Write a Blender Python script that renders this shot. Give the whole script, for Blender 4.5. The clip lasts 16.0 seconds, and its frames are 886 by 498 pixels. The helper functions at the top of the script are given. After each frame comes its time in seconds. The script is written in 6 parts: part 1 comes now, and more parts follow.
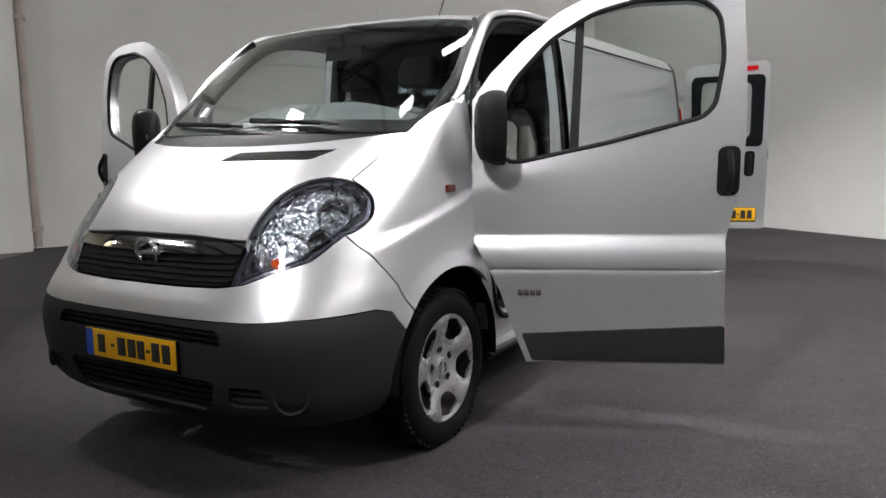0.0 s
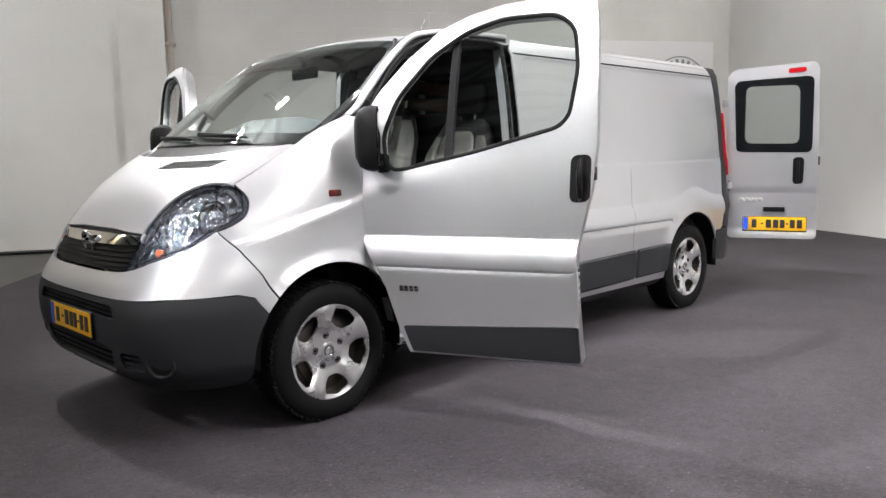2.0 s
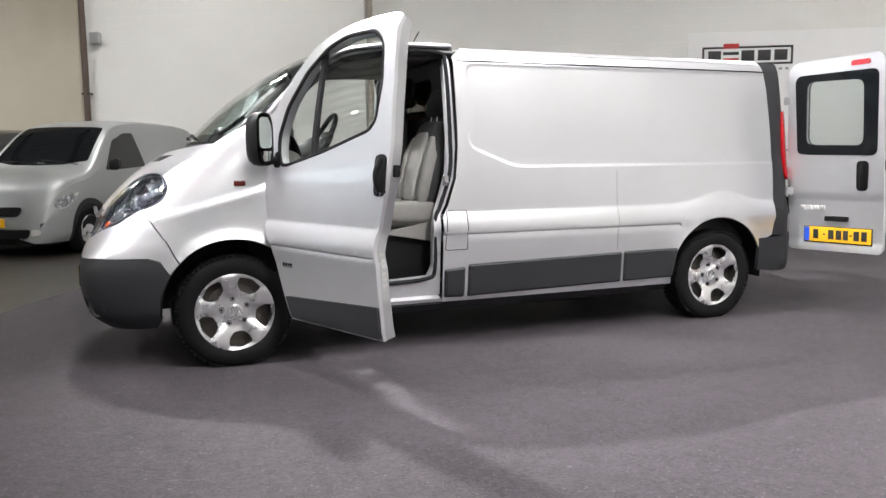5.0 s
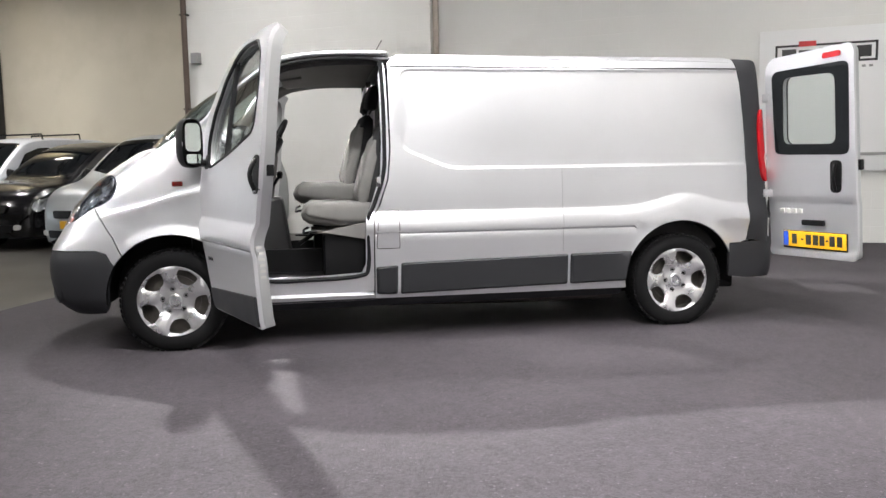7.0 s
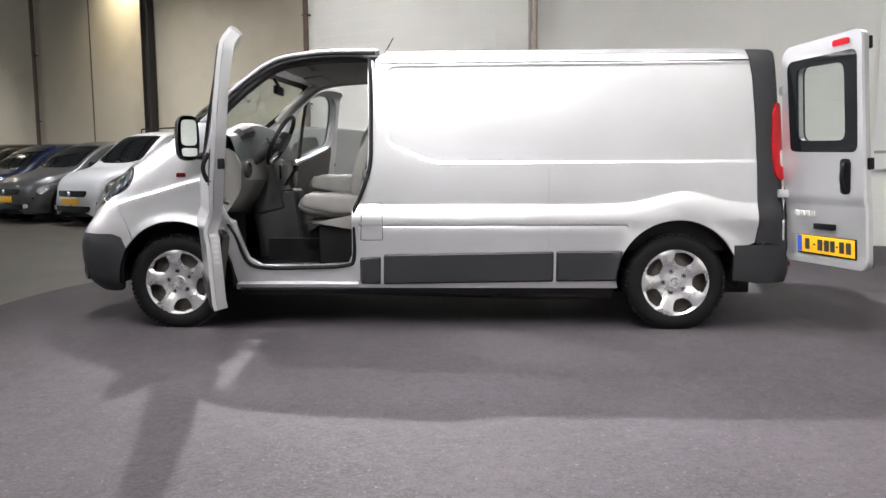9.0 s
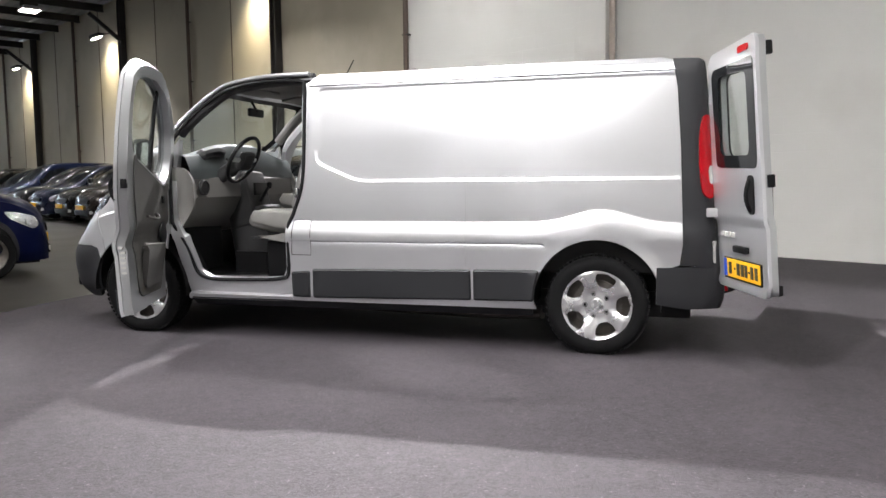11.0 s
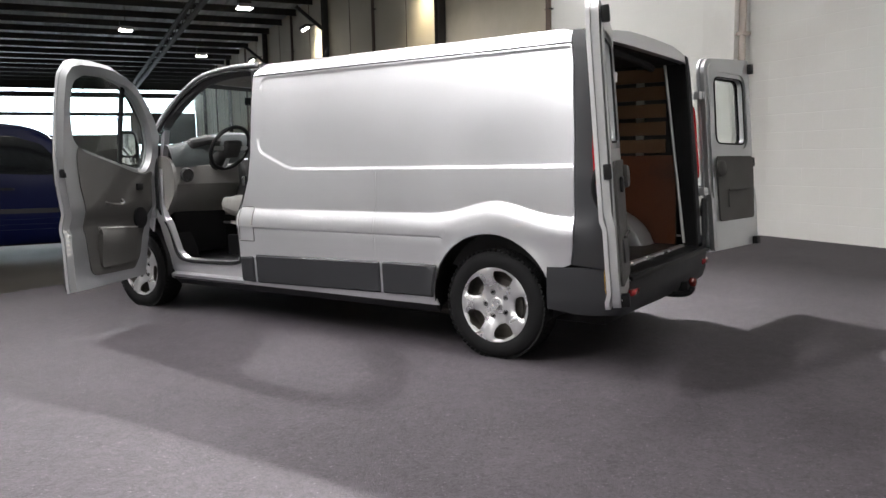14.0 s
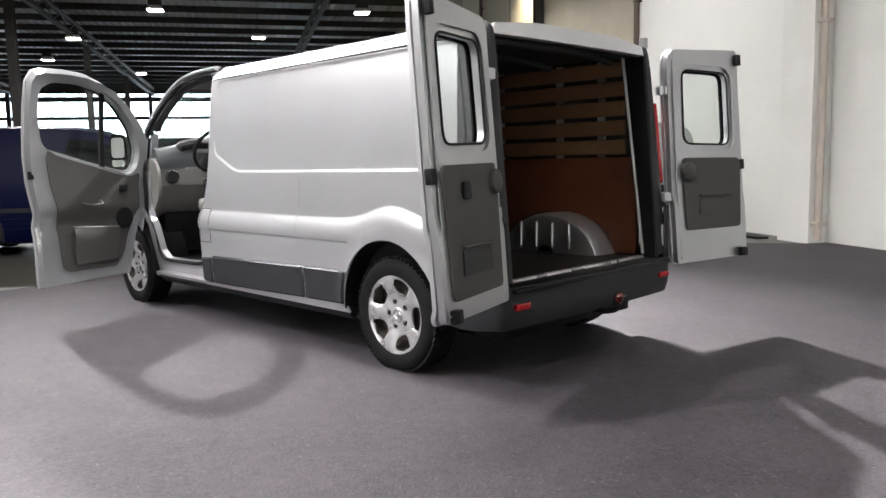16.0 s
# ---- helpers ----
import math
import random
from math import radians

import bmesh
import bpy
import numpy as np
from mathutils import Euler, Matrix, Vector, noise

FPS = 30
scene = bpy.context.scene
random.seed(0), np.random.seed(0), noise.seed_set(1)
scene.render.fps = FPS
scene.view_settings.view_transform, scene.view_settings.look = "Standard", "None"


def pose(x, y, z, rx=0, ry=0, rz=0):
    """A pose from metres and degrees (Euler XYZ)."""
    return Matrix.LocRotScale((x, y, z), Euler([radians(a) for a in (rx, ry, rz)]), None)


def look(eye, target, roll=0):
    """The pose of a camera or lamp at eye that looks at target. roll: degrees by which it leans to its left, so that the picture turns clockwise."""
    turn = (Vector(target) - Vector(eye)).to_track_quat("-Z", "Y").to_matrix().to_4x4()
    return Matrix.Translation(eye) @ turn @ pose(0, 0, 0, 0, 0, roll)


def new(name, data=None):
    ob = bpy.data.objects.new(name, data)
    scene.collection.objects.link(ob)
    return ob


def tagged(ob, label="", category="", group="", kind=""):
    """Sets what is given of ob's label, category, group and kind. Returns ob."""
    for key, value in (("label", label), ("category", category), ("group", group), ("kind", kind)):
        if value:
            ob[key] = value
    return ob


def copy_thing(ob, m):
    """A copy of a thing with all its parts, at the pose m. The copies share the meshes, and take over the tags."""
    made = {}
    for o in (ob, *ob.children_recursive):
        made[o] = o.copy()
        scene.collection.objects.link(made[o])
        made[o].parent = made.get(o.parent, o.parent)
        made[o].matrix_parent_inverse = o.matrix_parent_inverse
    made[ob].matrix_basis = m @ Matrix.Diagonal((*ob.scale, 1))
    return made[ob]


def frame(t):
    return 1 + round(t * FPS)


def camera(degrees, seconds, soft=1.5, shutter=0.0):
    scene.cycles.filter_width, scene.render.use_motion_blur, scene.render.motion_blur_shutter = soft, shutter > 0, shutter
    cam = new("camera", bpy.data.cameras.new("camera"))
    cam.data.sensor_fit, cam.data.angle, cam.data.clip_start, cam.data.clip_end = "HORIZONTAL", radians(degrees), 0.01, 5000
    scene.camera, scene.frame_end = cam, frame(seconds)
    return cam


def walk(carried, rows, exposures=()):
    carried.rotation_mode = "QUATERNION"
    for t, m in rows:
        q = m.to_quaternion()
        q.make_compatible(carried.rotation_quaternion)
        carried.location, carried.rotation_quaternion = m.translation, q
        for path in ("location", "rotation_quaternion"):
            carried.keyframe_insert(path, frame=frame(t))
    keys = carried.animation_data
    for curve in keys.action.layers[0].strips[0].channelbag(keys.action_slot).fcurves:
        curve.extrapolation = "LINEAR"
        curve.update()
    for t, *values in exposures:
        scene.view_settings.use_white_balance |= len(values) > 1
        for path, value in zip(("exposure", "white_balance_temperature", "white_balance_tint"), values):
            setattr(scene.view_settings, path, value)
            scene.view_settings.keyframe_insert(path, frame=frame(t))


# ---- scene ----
cam = camera(60.0, 16.0)
PATH = [
    (0, (-2.733, -2.498, 1.277), (-1.026, -1.491, 1.007), -0.9),
    (0.5, (-2.643, -2.845, 1.284), (-0.992, -1.749, 1.016), -1.5),
    (1, (-2.511, -3.133, 1.278), (-0.965, -1.889, 1.029), -1.5),
    (1.5, (-2.344, -3.49, 1.283), (-0.871, -2.16, 1.035), -1.1),
    (2, (-2.14, -3.841, 1.268), (-0.747, -2.428, 1.022), -1.2),
    (2.5, (-1.916, -4.148, 1.268), (-0.637, -2.628, 1.034), -1.3),
    (3, (-1.653, -4.477, 1.289), (-0.476, -2.879, 1.038), -1.3),
    (3.5, (-1.36, -4.793, 1.287), (-0.28, -3.13, 1.026), -1.5),
    (4, (-1.063, -5.08, 1.275), (-0.112, -3.34, 1.016), -1.0),
    (6.5, (0.533, -5.926, 1.174), (0.961, -3.983, 0.968), -0.9),
    (7, (0.876, -6.043, 1.16), (1.218, -4.084, 0.954), -0.9),
    (7.5, (1.245, -6.132, 1.164), (1.485, -4.159, 0.939), -0.9),
    (8, (1.595, -6.215, 1.147), (1.717, -4.231, 0.931), -1.2),
    (10.5, (3.31, -6.171, 1.191), (2.885, -4.231, 0.958), 0.3),
    (11, (3.898, -5.978, 1.185), (3.352, -4.062, 1.0), -0.6),
    (11.5, (4.15, -5.863, 1.162), (3.559, -3.965, 0.943), -1.3),
    (12, (4.568, -5.664, 1.209), (3.851, -3.812, 0.979), -1.5),
    (12.5, (4.891, -5.506, 1.211), (4.045, -3.709, 0.981), -1.1),
    (13, (5.206, -5.338, 1.23), (4.232, -3.605, 1.01), -1.3),
    (13.5, (5.512, -5.109, 1.228), (4.477, -3.413, 0.994), -1.1),
    (14, (5.803, -4.861, 1.228), (4.693, -3.214, 0.992), -1.1),
    (14.5, (6.043, -4.614, 1.218), (4.812, -3.052, 1.005), -1.0),
    (15, (6.301, -4.354, 1.22), (4.992, -2.857, 1.006), -1.1),
    (15.5, (6.553, -4.057, 1.22), (5.205, -2.596, 1.004), -1.0),
    (16, (6.796, -3.769, 1.217), (5.387, -2.367, 0.988), -1.2),
]
walk(cam, [(t, look(eye, target, roll)) for t, eye, target, roll in PATH],
     exposures=[(0, -0.05), (0.5, 0.25), (1.5, 0.5), (3, 0.65), (6.5, 0.79), (8, 0.77), (10.5, 0.74), (12, 0.58), (13, 0.57), (14, 0.64), (15, 0.70), (16, 1.06)])

# ---- light: hall frame (u along the back wall, v towards it), world, lamps ----
HALL = radians(-30.7)


def hall(u, v, z=0.0):
    """A place given in the hall's own axes."""
    c, s = math.cos(HALL), math.sin(HALL)
    return Vector((u * c - v * s, u * s + v * c, z))


def hall_pose(u, v, z=0.0, turn=0.0):
    return Matrix.Translation(hall(u, v, z)) @ Matrix.Rotation(HALL + radians(turn), 4, "Z")


world = bpy.data.worlds.new("world")
scene.world = world
world.use_nodes = True
wn = world.node_tree.nodes
sky = wn.new("ShaderNodeTexSky")
sky.sky_type, sky.sun_disc, sky.sun_elevation, sky.sun_rotation = "NISHITA", False, radians(35), radians(200)
wn["Background"].inputs["Strength"].default_value = 0.12
world.node_tree.links.new(sky.outputs[0], wn["Background"].inputs["Color"])

LAMP_Z = 6.9
# high-bay lamps and added fill: u, v, watts, spread, and the place on the floor that the reflector faces (none:
# straight down)
# some follow cast shadows; the rest are unseen fill lamps added for brightness
BAYS_AND_FILL = [(-2.33, 3.4, 290, 60, (3.2, -0.4)), (-4.35, -4.2, 62, 40, (3.0, -1.6)), (2.0, -2.5, 40, 100, (2.5, -0.8)), (0.5, -1.0, 20, 100, (2.5, -0.8)), (2.0, 0.5, 28, 90, None), (7.4, -2.5, 50, 90, None), (5.4, -0.6, 52, 100, (0.4, -1.4)),
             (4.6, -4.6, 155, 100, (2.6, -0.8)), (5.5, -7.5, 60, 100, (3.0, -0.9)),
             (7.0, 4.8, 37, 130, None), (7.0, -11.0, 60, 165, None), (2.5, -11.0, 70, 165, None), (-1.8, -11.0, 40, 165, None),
             # added fill for the back wall and the open cab door
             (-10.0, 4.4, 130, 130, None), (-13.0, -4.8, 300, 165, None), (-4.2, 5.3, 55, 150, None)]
FAR_BAYS = [(-21.0, 4.6), (-27.2, 1.0), (-21.5, -2.6), (-28.3, -6.6), (-34.3, 5.0), (-41.2, -5.5), (-35.4, -9.2), (-46.0, 1.0)]
WALL_LAMPS = [(-12.3, 32), (-22.8, 36), (-33.0, 36)]


def lamp_light(name, where, watts, size, target, colour=(1.0, 0.978, 0.982), spread=120):
    data = bpy.data.lights.new(name, "AREA")
    data.shape, data.size, data.energy, data.color = "DISK", size, watts, colour
    data.spread = radians(spread)
    ob = new(name, data)
    ob.matrix_world = look(where, target)
    return ob


for u, v, watts, spread, aim in BAYS_AND_FILL:
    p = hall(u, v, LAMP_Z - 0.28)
    lamp_light("bay_and_fill_light", p, watts, 0.2, Vector((aim[0], aim[1], 0)) if aim else p - Vector((0.01, 0, 5)), spread=spread)
for u, watts in WALL_LAMPS:
    p = hall(u, 7.3, 6.25)
    lamp_light("wall_lamp_light", p, watts, 0.5, hall(u, 8.2, 3.5), (1.0, 0.86, 0.6))
for u, v in FAR_BAYS[:4]:
    p = hall(u, v, LAMP_Z - 0.28)
    lamp_light("bay_and_fill_light", p, 150, 0.45, p - Vector((0.01, 0, 5)))


# ---- materials ----
def material(name, base, rough=0.6, metal=0.0, vary=0.15, scale=6.0, fine=120.0, bump=0.05, dist=0.004, coat=0.0, spec=0.5, dirt=None):
    """Principled surface with tone variation at two scales and fine relief, in metres."""
    m = bpy.data.materials.new(name)
    m.use_nodes = True
    nt = m.node_tree
    n, l = nt.nodes, nt.links
    b = n["Principled BSDF"]
    co = n.new("ShaderNodeTexCoord")
    big, small = n.new("ShaderNodeTexNoise"), n.new("ShaderNodeTexNoise")
    big.inputs["Scale"].default_value, small.inputs["Scale"].default_value = scale, fine
    big.inputs["Detail"].default_value = small.inputs["Detail"].default_value = 4
    add = n.new("ShaderNodeMath")
    add.operation = "MULTIPLY_ADD"
    add.inputs[1].default_value = 0.4
    ramp = n.new("ShaderNodeMapRange")
    ramp.inputs["From Min"].default_value, ramp.inputs["From Max"].default_value = 0.35, 1.05
    ramp.inputs["To Min"].default_value, ramp.inputs["To Max"].default_value = 1 - vary, 1 + vary
    mul = n.new("ShaderNodeMix")
    mul.data_type, mul.blend_type = "RGBA", "MULTIPLY"
    mul.inputs[0].default_value = 1
    mul.inputs[6].default_value = (*base, 1)
    for t in (big, small):
        l.new(co.outputs["Object"], t.inputs["Vector"])
    l.new(small.outputs[0], add.inputs[0])
    l.new(big.outputs[0], add.inputs[2])
    l.new(add.outputs[0], ramp.inputs["Value"])
    l.new(ramp.outputs[0], mul.inputs[7])
    colour = mul.outputs[2]
    if dirt:
        patch_n, mask, mx = n.new("ShaderNodeTexNoise"), n.new("ShaderNodeMapRange"), n.new("ShaderNodeMix")
        patch_n.inputs["Scale"].default_value, patch_n.inputs["Detail"].default_value = dirt[1], 6
        mask.inputs["From Min"].default_value, mask.inputs["From Max"].default_value = dirt[2], dirt[2] + 0.12
        mask.inputs["To Max"].default_value = dirt[3]
        mx.data_type = "RGBA"
        mx.inputs[7].default_value = (*dirt[0], 1)
        l.new(co.outputs["Object"], patch_n.inputs["Vector"])
        l.new(patch_n.outputs[0], mask.inputs["Value"])
        l.new(mask.outputs[0], mx.inputs[0])
        l.new(colour, mx.inputs[6])
        colour = mx.outputs[2]
    l.new(colour, b.inputs["Base Color"])
    rr = n.new("ShaderNodeMapRange")
    rr.inputs["To Min"].default_value, rr.inputs["To Max"].default_value = max(0.02, rough * 0.8), min(1, rough * 1.2)
    l.new(big.outputs[0], rr.inputs["Value"])
    l.new(rr.outputs[0], b.inputs["Roughness"])
    b.inputs["Metallic"].default_value = metal
    b.inputs["Specular IOR Level"].default_value = spec
    b.inputs["Coat Weight"].default_value = coat
    b.inputs["Coat Roughness"].default_value = 0.06
    if bump:
        bp = n.new("ShaderNodeBump")
        bp.inputs["Strength"].default_value, bp.inputs["Distance"].default_value = bump, dist
        l.new(small.outputs[0], bp.inputs["Height"])
        l.new(bp.outputs[0], b.inputs["Normal"])
    return m


def glass(name, tint, gloss=0.02):
    m = bpy.data.materials.new(name)
    m.use_nodes = True
    n, l = m.node_tree.nodes, m.node_tree.links
    n.remove(n["Principled BSDF"])
    tr, gl, fr, mx = n.new("ShaderNodeBsdfTransparent"), n.new("ShaderNodeBsdfGlossy"), n.new("ShaderNodeLayerWeight"), n.new("ShaderNodeMixShader")
    pw, ma = n.new("ShaderNodeMath"), n.new("ShaderNodeMath")
    tr.inputs["Color"].default_value = (*tint, 1)
    gl.inputs["Roughness"].default_value = gloss
    fr.inputs["Blend"].default_value = 0.5
    pw.operation, ma.operation = "POWER", "MULTIPLY_ADD"
    pw.inputs[1].default_value, ma.inputs[1].default_value, ma.inputs[2].default_value = 4.0, 0.9, 0.04
    l.new(fr.outputs["Facing"], pw.inputs[0])
    l.new(pw.outputs[0], ma.inputs[0])
    l.new(ma.outputs[0], mx.inputs[0])
    l.new(tr.outputs[0], mx.inputs[1])
    l.new(gl.outputs[0], mx.inputs[2])
    l.new(mx.outputs[0], n["Material Output"].inputs["Surface"])
    return m


def glow(name, colour, strength):
    m = bpy.data.materials.new(name)
    m.use_nodes = True
    b = m.node_tree.nodes["Principled BSDF"]
    b.inputs["Base Color"].default_value = (*colour, 1)
    b.inputs["Emission Color"].default_value = (*colour, 1)
    b.inputs["Emission Strength"].default_value = strength
    return m


SILVER = material("silver_paint", (0.60, 0.605, 0.625), 0.33, 0.74, 0.04, 2.0, 900, 0.02, 0.001, coat=0.6)
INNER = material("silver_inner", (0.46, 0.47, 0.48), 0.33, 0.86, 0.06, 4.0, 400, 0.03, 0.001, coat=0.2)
CLAD = material("grey_plastic", (0.020, 0.0205, 0.023), 0.55, 0, 0.12, 5, 600, 0.12, 0.001, spec=0.28)
BLACK = material("black_plastic", (0.006, 0.006, 0.0065), 0.45, 0, 0.2, 8, 500, 0.08, 0.001, spec=0.2)
SEAL = material("rubber_seal", (0.009, 0.009, 0.010), 0.7, 0, 0.2, 20, 300, 0.05, 0.001, spec=0.2)
TYRE = material("tyre_rubber", (0.006, 0.006, 0.0065), 0.8, 0, 0.25, 12, 300, 0.25, 0.002, spec=0.16, dirt=((0.011, 0.0105, 0.010), 7, 0.58, 0.4))
ALLOY = material("wheel_silver", (0.66, 0.66, 0.67), 0.28, 0.8, 0.06, 9, 500, 0.03, 0.001, coat=0.4)
FACET = material("headlamp_reflector", (0.74, 0.75, 0.80), 0.14, 1.0, 0.3, 14, 30, 1.0, 0.03)
BEZEL = material("smoked_bezel", (0.10, 0.105, 0.13), 0.25, 0.5, 0.1, 14, 200, 0.03, 0.001, coat=0.6)
DASH_TOP = material("dash_top", (0.062, 0.072, 0.074), 0.55, 0, 0.1, 7, 500, 0.2, 0.0015)
CHROME = material("chrome", (0.85, 0.86, 0.88), 0.07, 1.0, 0.03, 8, 300, 0.0)
BRAKE = material("brake_metal", (0.12, 0.11, 0.10), 0.5, 0.8, 0.3, 20, 200, 0.1, 0.001)
RED = material("red_lens", (0.33, 0.006, 0.010), 0.12, 0, 0.12, 18, 200, 0.05, 0.001, coat=0.2)
AMBER = material("amber_lens", (0.55, 0.09, 0.02), 0.15, 0, 0.1, 18, 200, 0.04, 0.001, coat=0.7)
MARKER = material("dark_red_lens", (0.10, 0.008, 0.006), 0.15, 0, 0.1, 18, 200, 0.04, 0.001, coat=0.7)
WHITE_LENS = material("clear_lens", (0.62, 0.62, 0.60), 0.15, 0.1, 0.1, 18, 200, 0.04, 0.001, coat=0.7)
YELLOW = material("plate_yellow", (0.82, 0.43, 0.01), 0.4, 0, 0.05, 9, 400, 0.02, 0.001)
BLUE = material("plate_blue", (0.02, 0.09, 0.55), 0.4, 0, 0.05, 9, 400, 0.02, 0.001)
TRIM = material("door_card", (0.048, 0.046, 0.043), 0.7, 0, 0.12, 7, 500, 0.2, 0.0015)
DASH = material("dash_grey", (0.17, 0.165, 0.157), 0.65, 0, 0.08, 7, 500, 0.2, 0.0015)
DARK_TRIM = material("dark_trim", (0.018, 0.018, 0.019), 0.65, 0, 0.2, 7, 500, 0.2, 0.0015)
FABRIC = material("seat_fabric", (0.185, 0.182, 0.172), 0.95, 0, 0.12, 9, 700, 0.4, 0.002, spec=0.2)
FABRIC_DARK = material("seat_fabric_dark", (0.03, 0.03, 0.031), 0.95, 0, 0.15, 9, 700, 0.4, 0.002, spec=0.2)
HEADLINER = material("headliner", (0.22, 0.21, 0.20), 0.95, 0, 0.1, 6, 400, 0.2, 0.002, spec=0.2)
PLY = material("film_plywood", (0.105, 0.032, 0.012), 0.45, 0, 0.25, 3, 90, 0.06, 0.001, dirt=((0.05, 0.022, 0.012), 5, 0.58, 0.5))
SLAT = material("plywood_slat", (0.12, 0.062, 0.026), 0.6, 0, 0.22, 3.5, 70, 0.08, 0.001)
LOAD = material("load_floor", (0.012, 0.010, 0.009), 0.45, 0, 0.25, 4, 150, 0.1, 0.001, spec=0.2, dirt=((0.05, 0.042, 0.035), 6, 0.6, 0.5))
GLASS = glass("window_glass", (0.93, 0.96, 0.945))
SCREEN = glass("windscreen_glass", (0.91, 0.95, 0.935))
LAMP_GLASS = glass("headlamp_glass", (0.93, 0.95, 0.97))
MIRROR = material("mirror_glass", (0.9, 0.92, 0.92), 0.02, 1.0, 0.02, 5, 50, 0)


def felt(name, dark, light, fleck):
    """Needle felt: fibre grain, flecks, and slow mottling, with a dull sheen towards the light."""
    m = bpy.data.materials.new(name)
    m.use_nodes = True
    n, l = m.node_tree.nodes, m.node_tree.links
    b = n["Principled BSDF"]
    co = n.new("ShaderNodeTexCoord")

    def noise(scale, detail, lo, hi):
        t, r = n.new("ShaderNodeTexNoise"), n.new("ShaderNodeMapRange")
        t.inputs["Scale"].default_value, t.inputs["Detail"].default_value = scale, detail
        t.inputs["Roughness"].default_value = 0.65
        r.inputs["From Min"].default_value, r.inputs["From Max"].default_value = lo, hi
        l.new(co.outputs["Object"], t.inputs["Vector"])
        l.new(t.outputs[0], r.inputs["Value"])
        return r.outputs[0]
    grain, blot, slow, spots = noise(72, 4, 0.42, 0.58), noise(13, 5, 0.38, 0.62), noise(1.1, 5, 0.3, 0.7), noise(70, 2, 0.655, 0.74)
    mix1, mix2 = n.new("ShaderNodeMix"), n.new("ShaderNodeMix")
    mix1.data_type = mix2.data_type = "RGBA"
    mix1.inputs[6].default_value, mix1.inputs[7].default_value = (*dark, 1), (*light, 1)
    mix2.inputs[7].default_value = (*fleck, 1)
    s1, s2 = n.new("ShaderNodeMath"), n.new("ShaderNodeMath")
    s1.operation = s2.operation = "MULTIPLY_ADD"
    s1.inputs[1].default_value, s2.inputs[1].default_value = 0.16, 0.24
    half = n.new("ShaderNodeMath")
    half.operation, half.inputs[1].default_value, half.inputs[2].default_value = "MULTIPLY_ADD", 0.26, 0.2
    l.new(grain, half.inputs[0])
    l.new(blot, s1.inputs[0])
    l.new(half.outputs[0], s1.inputs[2])
    l.new(slow, s2.inputs[0])
    l.new(s1.outputs[0], s2.inputs[2])
    l.new(s2.outputs[0], mix1.inputs[0])
    l.new(spots, mix2.inputs[0])
    l.new(mix1.outputs[2], mix2.inputs[6])
    l.new(mix2.outputs[2], b.inputs["Base Color"])
    b.inputs["Roughness"].default_value = 0.7
    b.inputs["Specular IOR Level"].default_value = 0.3
    b.inputs["Specular Tint"].default_value = (1.0, 0.95, 0.985, 1)
    bp = n.new("ShaderNodeBump")
    bp.inputs["Strength"].default_value, bp.inputs["Distance"].default_value = 0.4, 0.005
    l.new(grain, bp.inputs["Height"])
    l.new(bp.outputs[0], b.inputs["Normal"])
    return m


CARPET = felt("exhibition_carpet", (0.0073, 0.0065, 0.0074), (0.070, 0.062, 0.071), (0.160, 0.150, 0.162))
CONCRETE = material("hall_concrete", (0.044, 0.040, 0.034), 0.4, 0, 0.18, 0.8, 40, 0.12, 0.003, dirt=((0.036, 0.032, 0.028), 0.6, 0.5, 0.7))
WALL = material("painted_wall", (0.78, 0.78, 0.755), 0.8, 0, 0.05, 0.7, 60, 0.25, 0.004, dirt=((0.69, 0.68, 0.65), 0.5, 0.54, 0.6))
WALL_OLD = material("cream_wall", (0.50, 0.46, 0.37), 0.85, 0, 0.08, 0.6, 60, 0.2, 0.004, dirt=((0.40, 0.36, 0.28), 0.45, 0.54, 0.6))
STEEL = material("dark_steel", (0.035, 0.032, 0.03), 0.6, 0.3, 0.25, 2, 40, 0.1, 0.002)
DECK = material("roof_deck", (0.52, 0.53, 0.55), 0.4, 0.3, 0.2, 0.6, 30, 0.1, 0.002)
PIPE = material("brown_pipe", (0.10, 0.07, 0.055), 0.6, 0, 0.2, 3, 80, 0.1, 0.002)
BEIGE = material("beige_pipe", (0.50, 0.44, 0.39), 0.6, 0, 0.15, 3, 80, 0.1, 0.002)
BOARD = material("white_board", (0.80, 0.80, 0.80), 0.45, 0, 0.03, 1, 80, 0.02, 0.001)
INK = material("black_print", (0.02, 0.02, 0.02), 0.5, 0, 0.05, 5, 80, 0)
INK_RED = material("red_print", (0.55, 0.03, 0.03), 0.5, 0, 0.05, 5, 80, 0)
INK_GREY = material("grey_print", (0.30, 0.30, 0.30), 0.5, 0, 0.05, 5, 80, 0)
LAMP_GLOW = glow("lamp_glow", (1.0, 0.95, 0.88), 30)
DAYLIGHT = glow("daylight", (0.80, 0.88, 1.0), 4.5)
